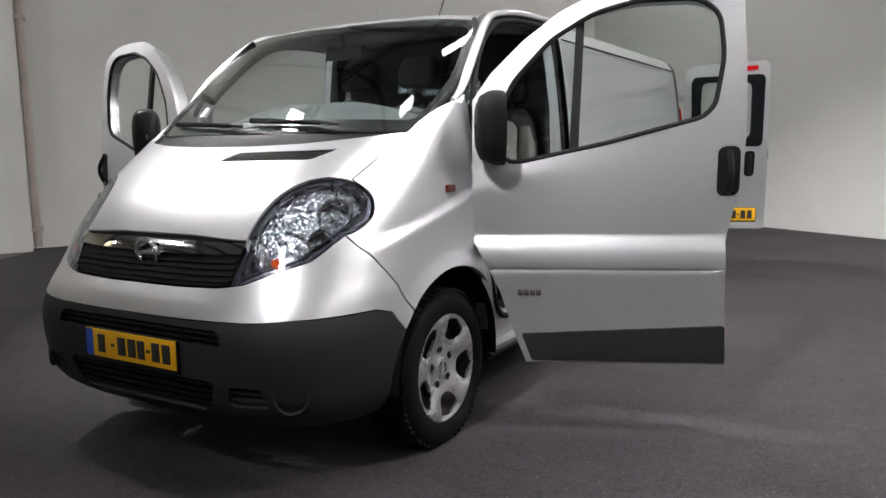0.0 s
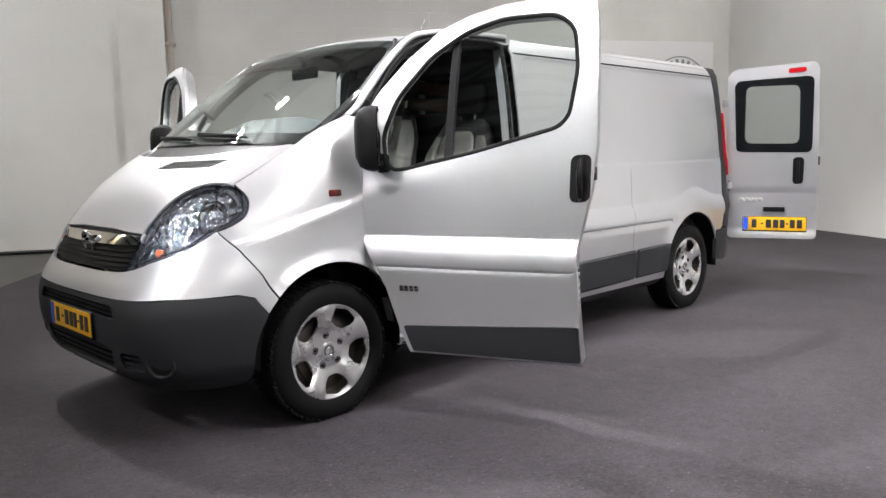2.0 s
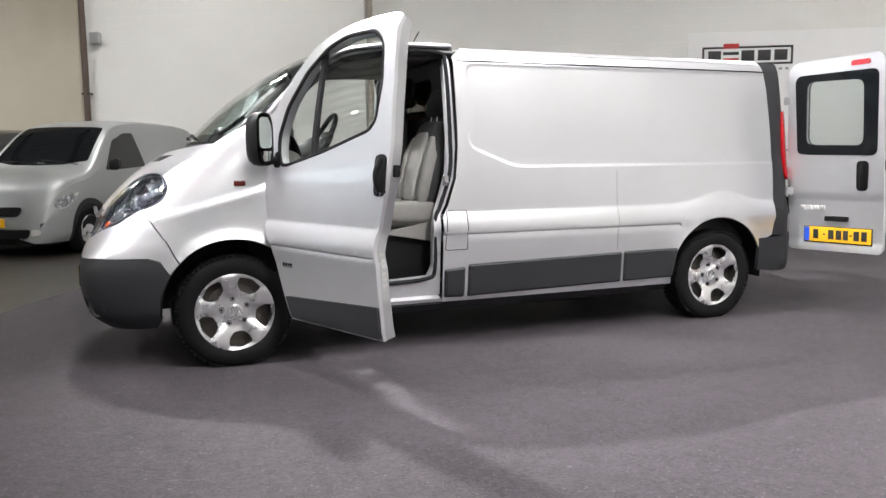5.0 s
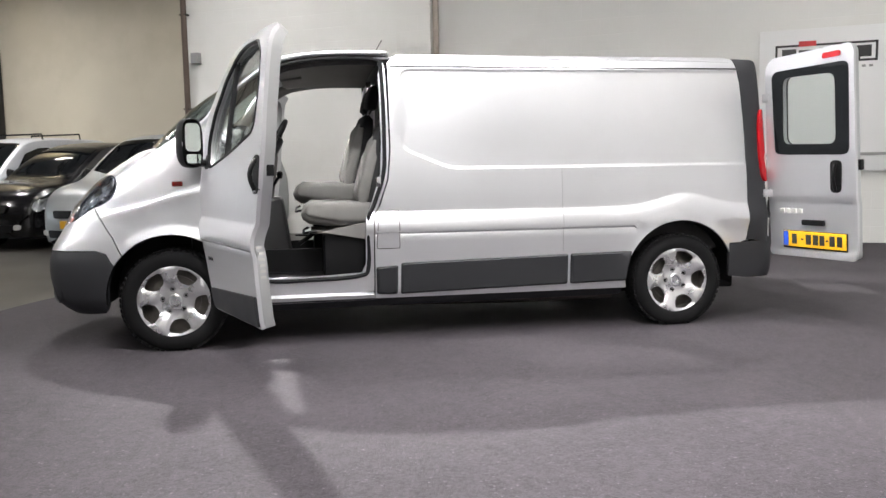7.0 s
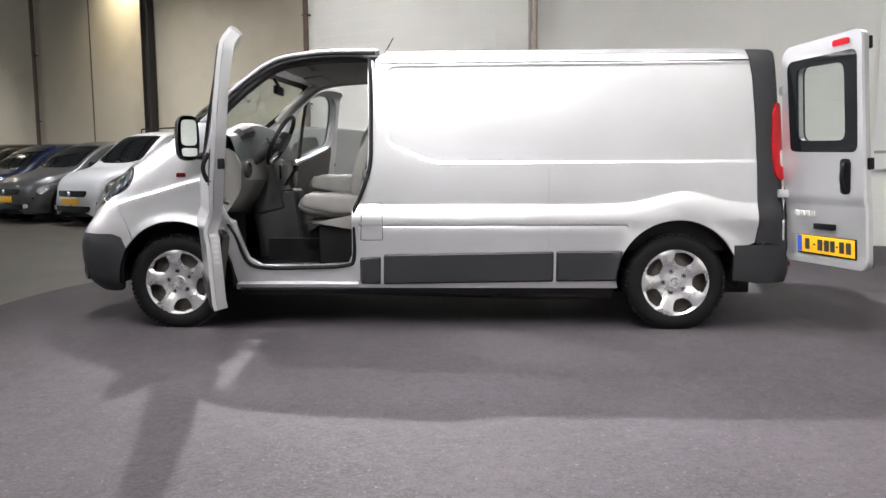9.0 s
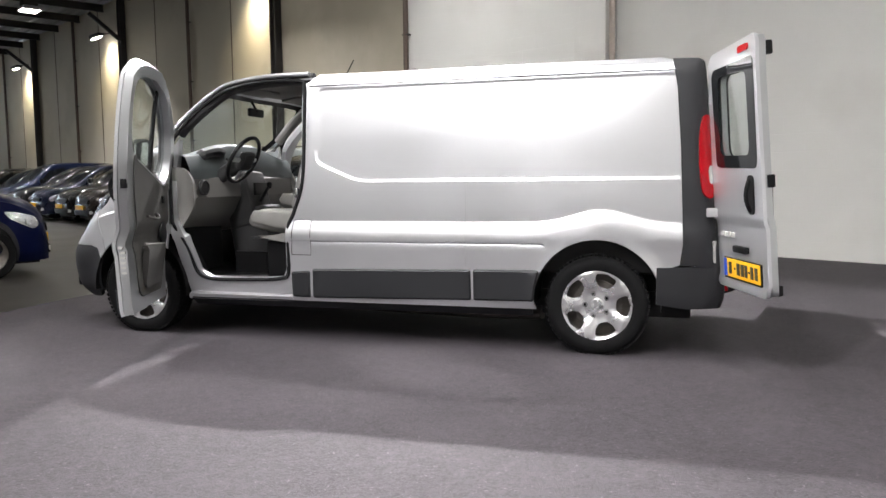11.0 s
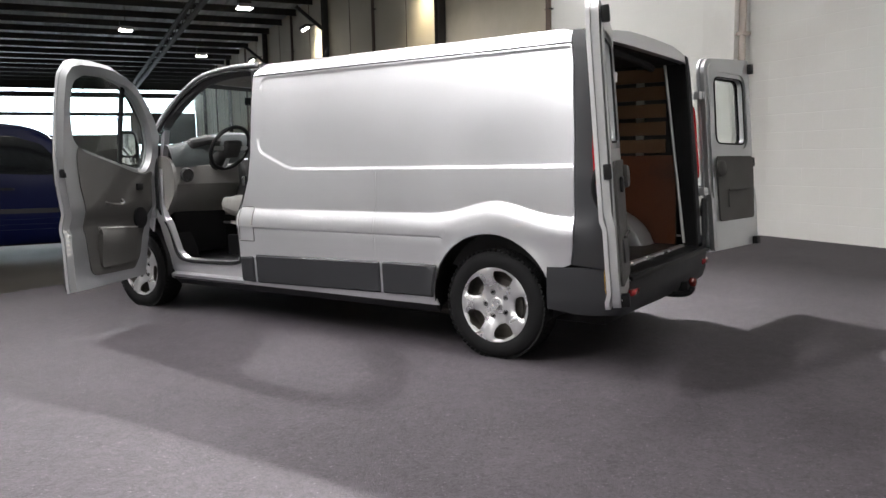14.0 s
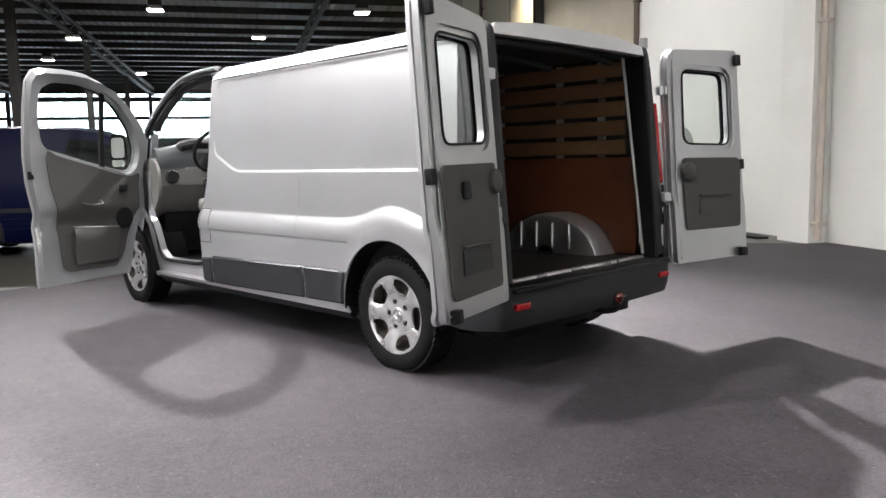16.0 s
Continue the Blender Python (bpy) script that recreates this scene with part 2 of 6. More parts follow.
PAINTS = {
    "blue": material("blue_paint", (0.001, 0.003, 0.026), 0.4, 0, 0.08, 3, 600, 0.02, 0.001, coat=0.0, spec=0.12),
    "black": material("black_paint", (0.005, 0.005, 0.006), 0.2, 0.1, 0.1, 3, 600, 0.02, 0.001, coat=0.3),
    "white": material("white_paint", (0.50, 0.52, 0.55), 0.35, 0, 0.04, 3, 600, 0.02, 0.001, coat=0.6),
    "light_grey": material("light_grey_paint", (0.30, 0.315, 0.315), 0.4, 0.3, 0.05, 3, 600, 0.02, 0.001, coat=0.4),
    "silver": material("old_silver_paint", (0.07, 0.073, 0.078), 0.35, 0.4, 0.05, 3, 600, 0.02, 0.001, coat=0.6),
    "dark_blue": material("dark_blue_paint", (0.005, 0.010, 0.035), 0.22, 0.2, 0.1, 3, 600, 0.02, 0.001, coat=0.3),
    "brown": material("brown_paint", (0.016, 0.012, 0.010), 0.25, 0.2, 0.1, 3, 600, 0.02, 0.001, coat=0.3),
}
DARK_GLASS = material("dark_car_glass", (0.006, 0.007, 0.008), 0.06, 0, 0.1, 3, 50, 0, coat=0.1, spec=0.35)


# ---- mesh helpers ----
def finish(bm, sharp=32.0):
    mesh = bpy.data.meshes.new("mesh")
    bm.to_mesh(mesh)
    bm.free()
    for p in mesh.polygons:
        p.use_smooth = True
    mesh.set_sharp_from_angle(angle=radians(sharp))
    return mesh


def part(name, bm, mat, parent, label="", sharp=32.0):
    """Links a bmesh (or a finished mesh) as one object under a thing or a part."""
    mesh = finish(bm, sharp) if isinstance(bm, bmesh.types.BMesh) else bm
    if not mesh.materials:
        mesh.materials.append(mat)
    ob = new(name, mesh)
    ob.parent = parent
    if label:
        tagged(ob, label)
    return ob


def thing(name, label, category, m=None, group="", kind=""):
    ob = new(name)
    ob.empty_display_size = 0.1
    if m is not None:
        ob.matrix_basis = m
    return tagged(ob, label, category, group, kind)


def solid(name, bm, mat, label, category="", group="", kind="", m=None, sharp=32.0):
    ob = part(name, bm, mat, None, sharp=sharp)
    if m is not None:
        ob.matrix_basis = m
    return tagged(ob, label, category, group, kind)


def box(x0, x1, y0, y1, z0, z1, bevel=0.0, bm=None, seg=2, m=None):
    b = bmesh.new()
    bmesh.ops.create_cube(b, size=1)
    for v in b.verts:
        v.co = Vector(((x0 + x1) / 2 + v.co.x * (x1 - x0), (y0 + y1) / 2 + v.co.y * (y1 - y0), (z0 + z1) / 2 + v.co.z * (z1 - z0)))
    if bevel:
        bmesh.ops.bevel(b, geom=b.edges[:], offset=bevel, segments=seg, affect="EDGES", profile=0.6)
    if m is not None:
        bmesh.ops.transform(b, matrix=m, verts=b.verts[:])
    if bm is None:
        return b
    join(bm, b)
    return bm


def join(bm, b):
    tmp = bpy.data.meshes.new("tmp")
    b.to_mesh(tmp)
    b.free()
    bm.from_mesh(tmp)
    bpy.data.meshes.remove(tmp)
    return bm


def grid(rows, close_u=False, close_v=False, cap=False):
    """A surface through rows of points."""
    bm = bmesh.new()
    vs = [[bm.verts.new(p) for p in row] for row in rows]
    nr, nc = len(vs), len(vs[0])
    for i in range(nr if close_v else nr - 1):
        for j in range(nc if close_u else nc - 1):
            a, b, c, d = vs[i][j], vs[i][(j + 1) % nc], vs[(i + 1) % nr][(j + 1) % nc], vs[(i + 1) % nr][j]
            if len({a, b, c, d}) == 4:
                bm.faces.new((a, b, c, d))
    if cap:
        bm.faces.new(vs[0])
        bm.faces.new(vs[-1])
    bmesh.ops.remove_doubles(bm, verts=bm.verts[:], dist=1e-5)
    bmesh.ops.recalc_face_normals(bm, faces=bm.faces[:])
    return bm


def smooth_path(pts, n=6):
    """Catmull-Rom through points."""
    pts = [Vector(p) for p in pts]
    out = []
    for i in range(len(pts) - 1):
        a, b, c, d = pts[max(0, i - 1)], pts[i], pts[i + 1], pts[min(len(pts) - 1, i + 2)]
        for k in range(n):
            t = k / n
            out.append(0.5 * (2 * b + (c - a) * t + (2 * a - 5 * b + 4 * c - d) * t * t + (3 * b - a - 3 * c + d) * t ** 3))
    return out + [pts[-1]]


def tube(pts, r, n=10, closed=False, flat=1.0, up=Vector((0, 0, 1))):
    """A round (or flattened) bar along a path."""
    pts = [Vector(p) for p in pts]
    rows = []
    for i, p in enumerate(pts):
        a, b = (pts[i - 1], pts[(i + 1) % len(pts)]) if closed else (pts[max(0, i - 1)], pts[min(len(pts) - 1, i + 1)])
        t = (b - a).normalized()
        s = t.cross(up)
        s = s.normalized() if s.length > 1e-4 else t.orthogonal().normalized()
        w = s.cross(t).normalized()
        rr = r[i] if isinstance(r, (list, tuple)) else r
        rows.append([p + s * math.cos(k * math.tau / n) * rr + w * math.sin(k * math.tau / n) * rr * flat for k in range(n)])
    return grid(rows, close_u=True, close_v=closed, cap=not closed)


def lathe(profile, n=48, axis="Y"):
    """Turned shape: profile of (radius, along the axis)."""
    rows = []
    for r, a in profile:
        rows.append([(r * math.cos(k * math.tau / n), a, r * math.sin(k * math.tau / n)) if axis == "Y" else (r * math.cos(k * math.tau / n), r * math.sin(k * math.tau / n), a) for k in range(n)])
    return grid(rows, close_u=True)


def rounded(pts, r=0.05, n=5):
    """A polygon with its corners rounded."""
    out = []
    m = len(pts)
    for i in range(m):
        p, a, b = Vector(pts[i]), Vector(pts[i - 1]), Vector(pts[(i + 1) % m])
        d = min(r, (a - p).length * 0.45, (b - p).length * 0.45)
        s, e = p + (a - p).normalized() * d, p + (b - p).normalized() * d
        for k in range(n + 1):
            t = k / n
            q = s * (1 - t) ** 2 + p * 2 * t * (1 - t) + e * t * t
            out.append((q.x, q.y))
    return out


def rect(x0, x1, z0, z1, r=0.02):
    return rounded([(x0, z0), (x1, z0), (x1, z1), (x0, z1)], r)


def inside(poly, px, pz):
    poly = np.array(poly)
    x0, z0 = poly[:, 0], poly[:, 1]
    x1, z1 = np.roll(x0, -1), np.roll(z0, -1)
    px, pz = np.asarray(px)[:, None], np.asarray(pz)[:, None]
    cross = (z0 > pz) != (z1 > pz)
    with np.errstate(divide="ignore", invalid="ignore"):
        xi = x0 + (pz - z0) * (x1 - x0) / (z1 - z0)
    return (np.sum(cross & (px < xi), axis=1) % 2) == 1


def resample(poly, step, closed=True):
    out = []
    for i in range(len(poly) if closed else len(poly) - 1):
        a, b = np.array(poly[i]), np.array(poly[(i + 1) % len(poly)])
        k = max(1, int(math.ceil(np.linalg.norm(b - a) / step)))
        out += [tuple(a + (b - a) * j / k) for j in range(k)]
    return out if closed else out + [tuple(poly[-1])]


def inset(poly, d):
    """The polygon drawn in by d."""
    p = np.array(poly, float)
    area = np.sum(p[:, 0] * np.roll(p[:, 1], -1) - np.roll(p[:, 0], -1) * p[:, 1])
    e = np.roll(p, -1, 0) - np.roll(p, 1, 0)
    nrm = np.stack([-e[:, 1], e[:, 0]], 1) / (np.linalg.norm(e, axis=1)[:, None] + 1e-9)
    return [tuple(q) for q in p + nrm * d * (1 if area > 0 else -1)]


def patch(outline, fn, step=0.04, holes=(), feats=(), thick=0.012, core=(1.8, 0, 0.9), offset=0.0, edge=None):
    """A curved sheet of some thickness: a plane outline with holes and crease lines, laid through fn(a, b) -> point."""
    from mathutils.geometry import delaunay_2d_cdt
    edge = edge or step
    pts, edges = [], []
    for poly in (outline, *holes):
        r = resample(poly, edge)
        k = len(pts)
        pts += r
        edges += [(k + i, k + (i + 1) % len(r)) for i in range(len(r))]
    for line in feats:
        r = [q for q in resample(line, edge, False)]
        ok = inside(outline, [q[0] for q in r], [q[1] for q in r])
        for h in holes:
            ok &= ~inside(h, [q[0] for q in r], [q[1] for q in r])
        idx = {}
        for i, q in enumerate(r):
            if ok[i]:
                idx[i] = len(pts)
                pts.append(q)
        edges += [(idx[i], idx[i + 1]) for i in idx if i + 1 in idx]
    P = np.array(pts)
    E = np.array(edges)
    lo, hi = P.min(0), P.max(0)
    gx, gz = np.meshgrid(np.arange(lo[0] + step * 0.5, hi[0], step), np.arange(lo[1] + step * 0.5, hi[1], step))
    g = np.stack([gx.ravel(), gz.ravel()], 1)
    if len(g):
        ok = inside(outline, g[:, 0], g[:, 1])
        for h in holes:
            ok &= ~inside(h, g[:, 0], g[:, 1])
        g = g[ok]
    if len(g):
        a, b = P[E[:, 0]], P[E[:, 1]]
        ab = b - a
        t = np.clip(((g[:, None, :] - a) * ab).sum(2) / (np.maximum((ab * ab).sum(1), 1e-12)), 0, 1)
        d = np.linalg.norm(g[:, None, :] - (a + t[..., None] * ab), axis=2).min(1)
        g = g[d > step * 0.42]
    allp = [Vector((float(q[0]), float(q[1]))) for q in pts] + [Vector((float(q[0]), float(q[1]))) for q in g]
    vs, _, fs, *_ = delaunay_2d_cdt(allp, edges, [], 0, 1e-6)
    cen = np.array([((vs[f[0]] + vs[f[1]] + vs[f[2]]) / 3)[:] for f in fs])
    keep = inside(outline, cen[:, 0], cen[:, 1])
    for h in holes:
        keep &= ~inside(h, cen[:, 0], cen[:, 1])
    co = [Vector(fn(v.x, v.y)) for v in vs]
    bm = bmesh.new()
    bv = [bm.verts.new(c) for c in co]
    for f, k in zip(fs, keep):
        a, b_, c_ = vs[f[0]], vs[f[1]], vs[f[2]]
        long2 = max((a - b_).length_squared, (b_ - c_).length_squared, (c_ - a).length_squared)
        if abs((b_ - a).cross(c_ - a)) < 4e-4 * long2:
            continue
        if k:
            try:
                bm.faces.new([bv[i] for i in f])
            except ValueError:
                pass
    bmesh.ops.delete(bm, geom=[v for v in bm.verts if not v.link_faces], context="VERTS")
    bmesh.ops.recalc_face_normals(bm, faces=bm.faces[:])
    bm.normal_update()
    c = Vector(core)
    out = sum(1 if f.normal.dot(f.calc_center_median() - c) > 0 else -1 for f in bm.faces)
    if out < 0:
        bmesh.ops.reverse_faces(bm, faces=bm.faces[:])
        bm.normal_update()
    if offset:
        shift = [(v, v.normal * offset) for v in bm.verts]
        for v, s in shift:
            v.co += s
    if thick:
        rim = [e for e in bm.edges if e.is_boundary]
        top = list(bm.verts)
        under = {v: bm.verts.new(v.co - v.normal * thick) for v in top}
        faces = list(bm.faces)
        sides = [(e.verts[0], e.verts[1], e.link_faces[0]) for e in rim]
        for f in faces:
            bm.faces.new([under[v] for v in reversed(f.verts)])
        for a, b, f in sides:
            loop = [l for l in f.loops if l.edge.verts[0] in (a, b) and l.edge.verts[1] in (a, b)][0]
            p, q = loop.vert, loop.link_loop_next.vert
            bm.faces.new((q, p, under[p], under[q]))
    return bm


# ---- the hall ----
V_WALL, U_WALL, U_FAR, V_FAR, H = 7.8, 8.4, -58.0, -30.0, 7.7
HM = Matrix.Rotation(HALL, 4, "Z")


def block_wall(m, w=0.6, h=0.25):
    """Adds faint block courses to a painted wall: joints sunk a little."""
    n, l = m.node_tree.nodes, m.node_tree.links
    co, br, bp = n.new("ShaderNodeTexCoord"), n.new("ShaderNodeTexBrick"), n.new("ShaderNodeBump")
    mp = n.new("ShaderNodeCombineXYZ")
    sp, ad = n.new("ShaderNodeSeparateXYZ"), n.new("ShaderNodeMath")
    l.new(co.outputs["Object"], sp.inputs[0])
    l.new(sp.outputs[0], ad.inputs[0])
    l.new(sp.outputs[1], ad.inputs[1])
    l.new(ad.outputs[0], mp.inputs[0])
    l.new(sp.outputs[2], mp.inputs[1])
    l.new(mp.outputs[0], br.inputs["Vector"])
    br.inputs["Scale"].default_value = 1.0
    br.inputs["Brick Width"].default_value, br.inputs["Row Height"].default_value, br.inputs["Mortar Size"].default_value = w, h, 0.006
    br.inputs["Mortar Smooth"].default_value = 0.4
    bp.inputs["Strength"].default_value, bp.inputs["Distance"].default_value, bp.invert = 0.5, 0.004, True
    old = n["Bump"]
    l.new(br.outputs["Fac"], bp.inputs["Height"])
    l.new(old.outputs[0], bp.inputs["Normal"])
    l.new(bp.outputs[0], n["Principled BSDF"].inputs["Normal"])


block_wall(WALL)
solid("ground", box(U_FAR - 40, U_WALL + 40, V_FAR - 40, V_WALL + 60, -0.4, 0.0), CONCRETE, "worn grey-brown concrete hall floor with dark stains", "floor", kind="structure", m=HM)

# carpet: one dark sheet with a curved edge in front of the van
edge_pts = smooth_path([(-1.2, -16, 0), (-1.55, -5, 0), (-1.78, -1.5, 0), (-1.86, 0.2, 0), (-1.72, 1.2, 0), (-1.3, 2.2, 0), (-0.75, 3.3, 0), (-0.1, 4.6, 0), (0.75, 5.7, 0)], 8)
far_side = [hall(-0.975, V_WALL - 0.305), hall(-0.975, V_WALL - 0.002), hall(U_WALL - 0.002, V_WALL - 0.002), hall(U_WALL - 0.002, -16)]
carpet_poly = [(p.x, p.y) for p in edge_pts] + [(p.x, p.y) for p in far_side]
solid("carpet", patch(carpet_poly, lambda a, b: (a, b, 0.008), 0.8, thick=0.007, core=(0, 0, -5), edge=0.5), CARPET, "dark grey needle-felt exhibition carpet laid on the concrete floor", "carpet", kind="structure")


def wall_box(name, u0, u1, v0, v1, z0, z1, mat, label):
    return solid(name, box(u0, u1, v0, v1, z0, z1), mat, label, "wall", kind="structure", m=HM)


wall_box("wall_back", -0.98, U_WALL + 0.3, V_WALL, V_WALL + 0.3, 0, H, WALL, "white-painted block wall with faint courses and scuffs")
wall_box("wall_back_middle", -6.2, -1.6, V_WALL + 0.02, V_WALL + 0.3, 0, H, WALL, "white-painted concrete panel wall, slightly dirty")
wall_box("wall_back_far", U_FAR, -6.2, V_WALL + 0.03, V_WALL + 0.3, 0, H, WALL_OLD, "cream-painted concrete panel wall with vertical joints")
wall_box("wall_right", U_WALL, U_WALL + 0.3, V_FAR, V_WALL, 0, H, WALL, "white-painted block end wall")
wall_box("wall_front", U_FAR, U_WALL + 0.3, V_FAR - 0.3, V_FAR, 0, H, WALL_OLD, "plain cream side wall of the hall")
wall_box("pilaster_wall", -1.6, -0.98, V_WALL - 0.3, V_WALL + 0.3, 0, H, WALL, "white-painted square concrete column against the wall")
wall_box("trim_joint", 4.02, 4.08, V_WALL - 0.012, V_WALL, 0, H, WALL, "thin painted cover strip on a wall joint")
b = bmesh.new()
for k in range(1, 10):
    u = -6.2 - 5.1 * k
    box(u - 2.58, u - 2.54, V_WALL + 0.018, V_WALL + 0.032, 0, H, bm=b)
solid("trim_panel_joint", b, PIPE, "dark vertical joints between the wall panels", "trim", kind="structure", m=HM)

# far end wall: solid base, glazed strips, rails
wall_box("wall_end", U_FAR - 0.3, U_FAR, V_FAR, V_WALL, 0, 1.6, STEEL, "dark lower part of the end wall")
wall_box("wall_end_side", U_FAR - 0.3, U_FAR, V_FAR, 3.1, 1.6, 2.75, STEEL, "dark closed stretch of the end wall")
wall_box("wall_end_rail", U_FAR - 0.3, U_FAR, V_FAR, V_WALL, 2.75, 3.5, STEEL, "dark rail above the low glazing of the end wall")
wall_box("wall_end_corner", U_FAR - 0.3, U_FAR, 2.9, V_WALL, 3.5, 4.95, STEEL, "dark closed corner of the end wall")
wall_box("wall_end_middle", U_FAR - 0.3, U_FAR, V_FAR, V_WALL, 4.95, 5.2, STEEL, "dark rail between two rows of glazing")
wall_box("wall_end_beam", U_FAR - 0.3, U_FAR, V_FAR, V_WALL, 6.35, 6.73, STEEL, "dark steel beam below the upper slit window")
wall_box("wall_end_top", U_FAR - 0.3, U_FAR, V_FAR, V_WALL, 6.97, H, STEEL, "dark steel beam above the end glazing")
solid("backdrop", box(U_FAR - 6.1, U_FAR - 6, V_FAR - 10, V_WALL + 10, -0.2, 12), DAYLIGHT, "bright daylight outside the end windows", "backdrop", kind="structure", m=HM)
wi = 0
for z0, z1, k0, k1 in ((1.6, 2.75, 7, 8), (3.5, 4.95, 0, 7), (5.2, 6.35, 0, 8), (6.73, 6.97, 0, 8)):
    for k in range(k0, k1):
        v0 = V_FAR + 0.3 + k * 4.7
        wi += 1
        w = thing("window_%d" % wi, "wide industrial window with thin steel glazing bars", "window", HM, "end windows", "structure")
        fb = bmesh.new()
        for j in range(5):
            box(U_FAR - 0.12, U_FAR - 0.06, v0 + j * 1.15 - 0.025, v0 + j * 1.15 + 0.025, z0, z1, bm=fb)
        box(U_FAR - 0.12, U_FAR - 0.06, v0, v0 + 4.6, (z0 + z1) / 2 - 0.02, (z0 + z1) / 2 + 0.02, bm=fb)
        part("window_frame", fb, STEEL, w)
        pane = part("pane", box(U_FAR - 0.1, U_FAR - 0.09, v0, v0 + 4.6, z0, z1), GLASS, w)
        pane.visible_shadow = False


def i_beam(a, b, h=0.24, w=0.14, t=0.02, bm=None):
    """An I-section from a to b (in the hall's axes)."""
    a, b = Vector(a), Vector(b)
    d = (b - a)
    L = d.length
    m = Matrix.Translation(a) @ d.to_track_quat("X", "Z").to_matrix().to_4x4()
    bm = bm or bmesh.new()
    box(0, L, -w / 2, w / 2, h / 2 - t, h / 2, bm=bm, m=m)
    box(0, L, -w / 2, w / 2, -h / 2, -h / 2 + t, bm=bm, m=m)
    box(0, L, -t / 2, t / 2, -h / 2, h / 2, bm=bm, m=m)
    return bm


# columns, one per bay, with brackets, and downpipes
for k in range(10):
    u = -6.2 - 5.1 * k
    c = thing("steel_column", "dark steel column standing against the wall", "column", HM @ Matrix.Translation((u, V_WALL - 0.1, 0)), "wall columns", "structure")
    if k % 2 == 0:
        part("pipe", tube([(0, 0.04, 0), (0, 0.04, H)], 0.055, 10), PIPE, c)
        for z in (0.6, 2.4, 4.2, 6.0):
            part("bracket", box(-0.075, 0.075, 0.0, 0.13, z, z + 0.03, 0.004), STEEL, c)
    else:
        part("post", i_beam((0, 0, 0), (0, 0, H), 0.26, 0.2), STEEL, c)
        part("bracket", i_beam((0, 0, 6.1), (0, -1.1, 6.95), 0.12, 0.1), STEEL, c)
p = thing("downpipe", "beige plastic downpipe clipped to the white column", "pipe", HM @ Matrix.Translation((-0.92, V_WALL - 0.2, 0)), kind="structure")
part("pipe", tube([(0, 0, 0.05), (0, 0, H)], 0.05, 12), BEIGE, p)
for z in (0.25, 2.9, 5.2):
    part("clip", box(-0.075, 0.075, -0.07, 0.09, z, z + 0.05, 0.006), BEIGE, p)

# roof: ribbed deck, purlins, lattice girders
db = bmesh.new()
per, rows = 0.32, []
prof = []
v = V_FAR
while v < V_WALL + 0.3:
    prof += [(v, H), (v + 0.10, H), (v + 0.14, H + 0.09), (v + 0.28, H + 0.09)]
    v += per
rows = [[Vector((u, q[0], q[1])) for q in prof] for u in (U_FAR - 0.3, U_WALL + 0.3)]
db = grid(rows)
solid("ceiling", db, DECK, "ribbed dark steel roof deck", "ceiling", kind="structure", m=HM, sharp=20)
solid("roof_cover", box(U_FAR - 0.3, U_WALL + 0.3, V_FAR, V_WALL + 0.3, H + 0.12, H + 0.2), STEEL, "plain closed roof above the deck", "roof", kind="structure", m=HM)
for k in range(26):
    u = U_WALL - 1.2 - 2.55 * k
    solid("purlin", i_beam((u, V_FAR, H - 0.14), (u, V_WALL, H - 0.14), 0.26, 0.13), STEEL, "dark steel purlin under the roof deck", "beam", "roof purlins", "structure", m=HM)
for v in (3.2, -6.6, -16.4, -26.0):
    g = thing("lattice_girder", "dark steel lattice girder carrying the roof", "girder", HM, "roof girders", "structure")
    part("top_chord", i_beam((U_FAR, v, H - 0.36), (U_WALL, v, H - 0.36), 0.16, 0.14), STEEL, g)
    part("bottom_chord", i_beam((U_FAR, v, H - 0.9), (U_WALL, v, H - 0.9), 0.16, 0.14), STEEL, g)
    wb = bmesh.new()
    n = 26
    for k in range(n):
        u0 = U_FAR + (U_WALL - U_FAR) * k / n
        u1 = U_FAR + (U_WALL - U_FAR) * (k + 1) / n
        um = (u0 + u1) / 2
        join(wb, tube([(u0, v, H - 0.86), (um, v, H - 0.42)], 0.025, 6))
        join(wb, tube([(um, v, H - 0.42), (u1, v, H - 0.86)], 0.025, 6))
    part("lattice", wb, STEEL, g)
for u in (-19.0, -31.0, -43.0, -55.0):
    for v in (-6.6, -16.4):
        solid("hall_column", i_beam((u, v, 0), (u, v, H - 0.98), 0.3, 0.26), STEEL, "free-standing dark steel column of the hall", "column", "hall columns", "structure", m=HM)

# high-bay lamps, with the same housing on the added fill, and wall lamps
lamp0 = thing("bay_and_fill_lamp", "square high-bay lamp, lit warm white, roof-hung, some added as fill", "lamp", None, "high-bay lamps")
part("housing", box(-0.22, 0.22, -0.22, 0.22, -0.1, 0.12, 0.03), STEEL, lamp0)
part("reflector", grid([[Vector((s * a, s * c, z)) for a, c in ((-1, -1), (1, -1), (1, 1), (-1, 1))] for s, z in ((0.2, -0.1), (0.28, -0.24), (0.27, -0.24), (0.19, -0.1))], close_u=True), DECK, lamp0)
part("diffuser", box(-0.24, 0.24, -0.24, 0.24, -0.262, -0.225), LAMP_GLOW, lamp0, "glowing lamp glass")
part("rod", tube([(0, 0, 0.1), (0, 0, 0.86)], 0.012, 6), STEEL, lamp0)
spots = [(q[0], q[1]) for q in BAYS_AND_FILL] + FAR_BAYS
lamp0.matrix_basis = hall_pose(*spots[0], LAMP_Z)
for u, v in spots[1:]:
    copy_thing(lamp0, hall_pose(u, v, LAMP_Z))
wl = thing("wall_lamp", "lit floodlight on a bracket near the wall top", "lamp", None, "wall lamps")
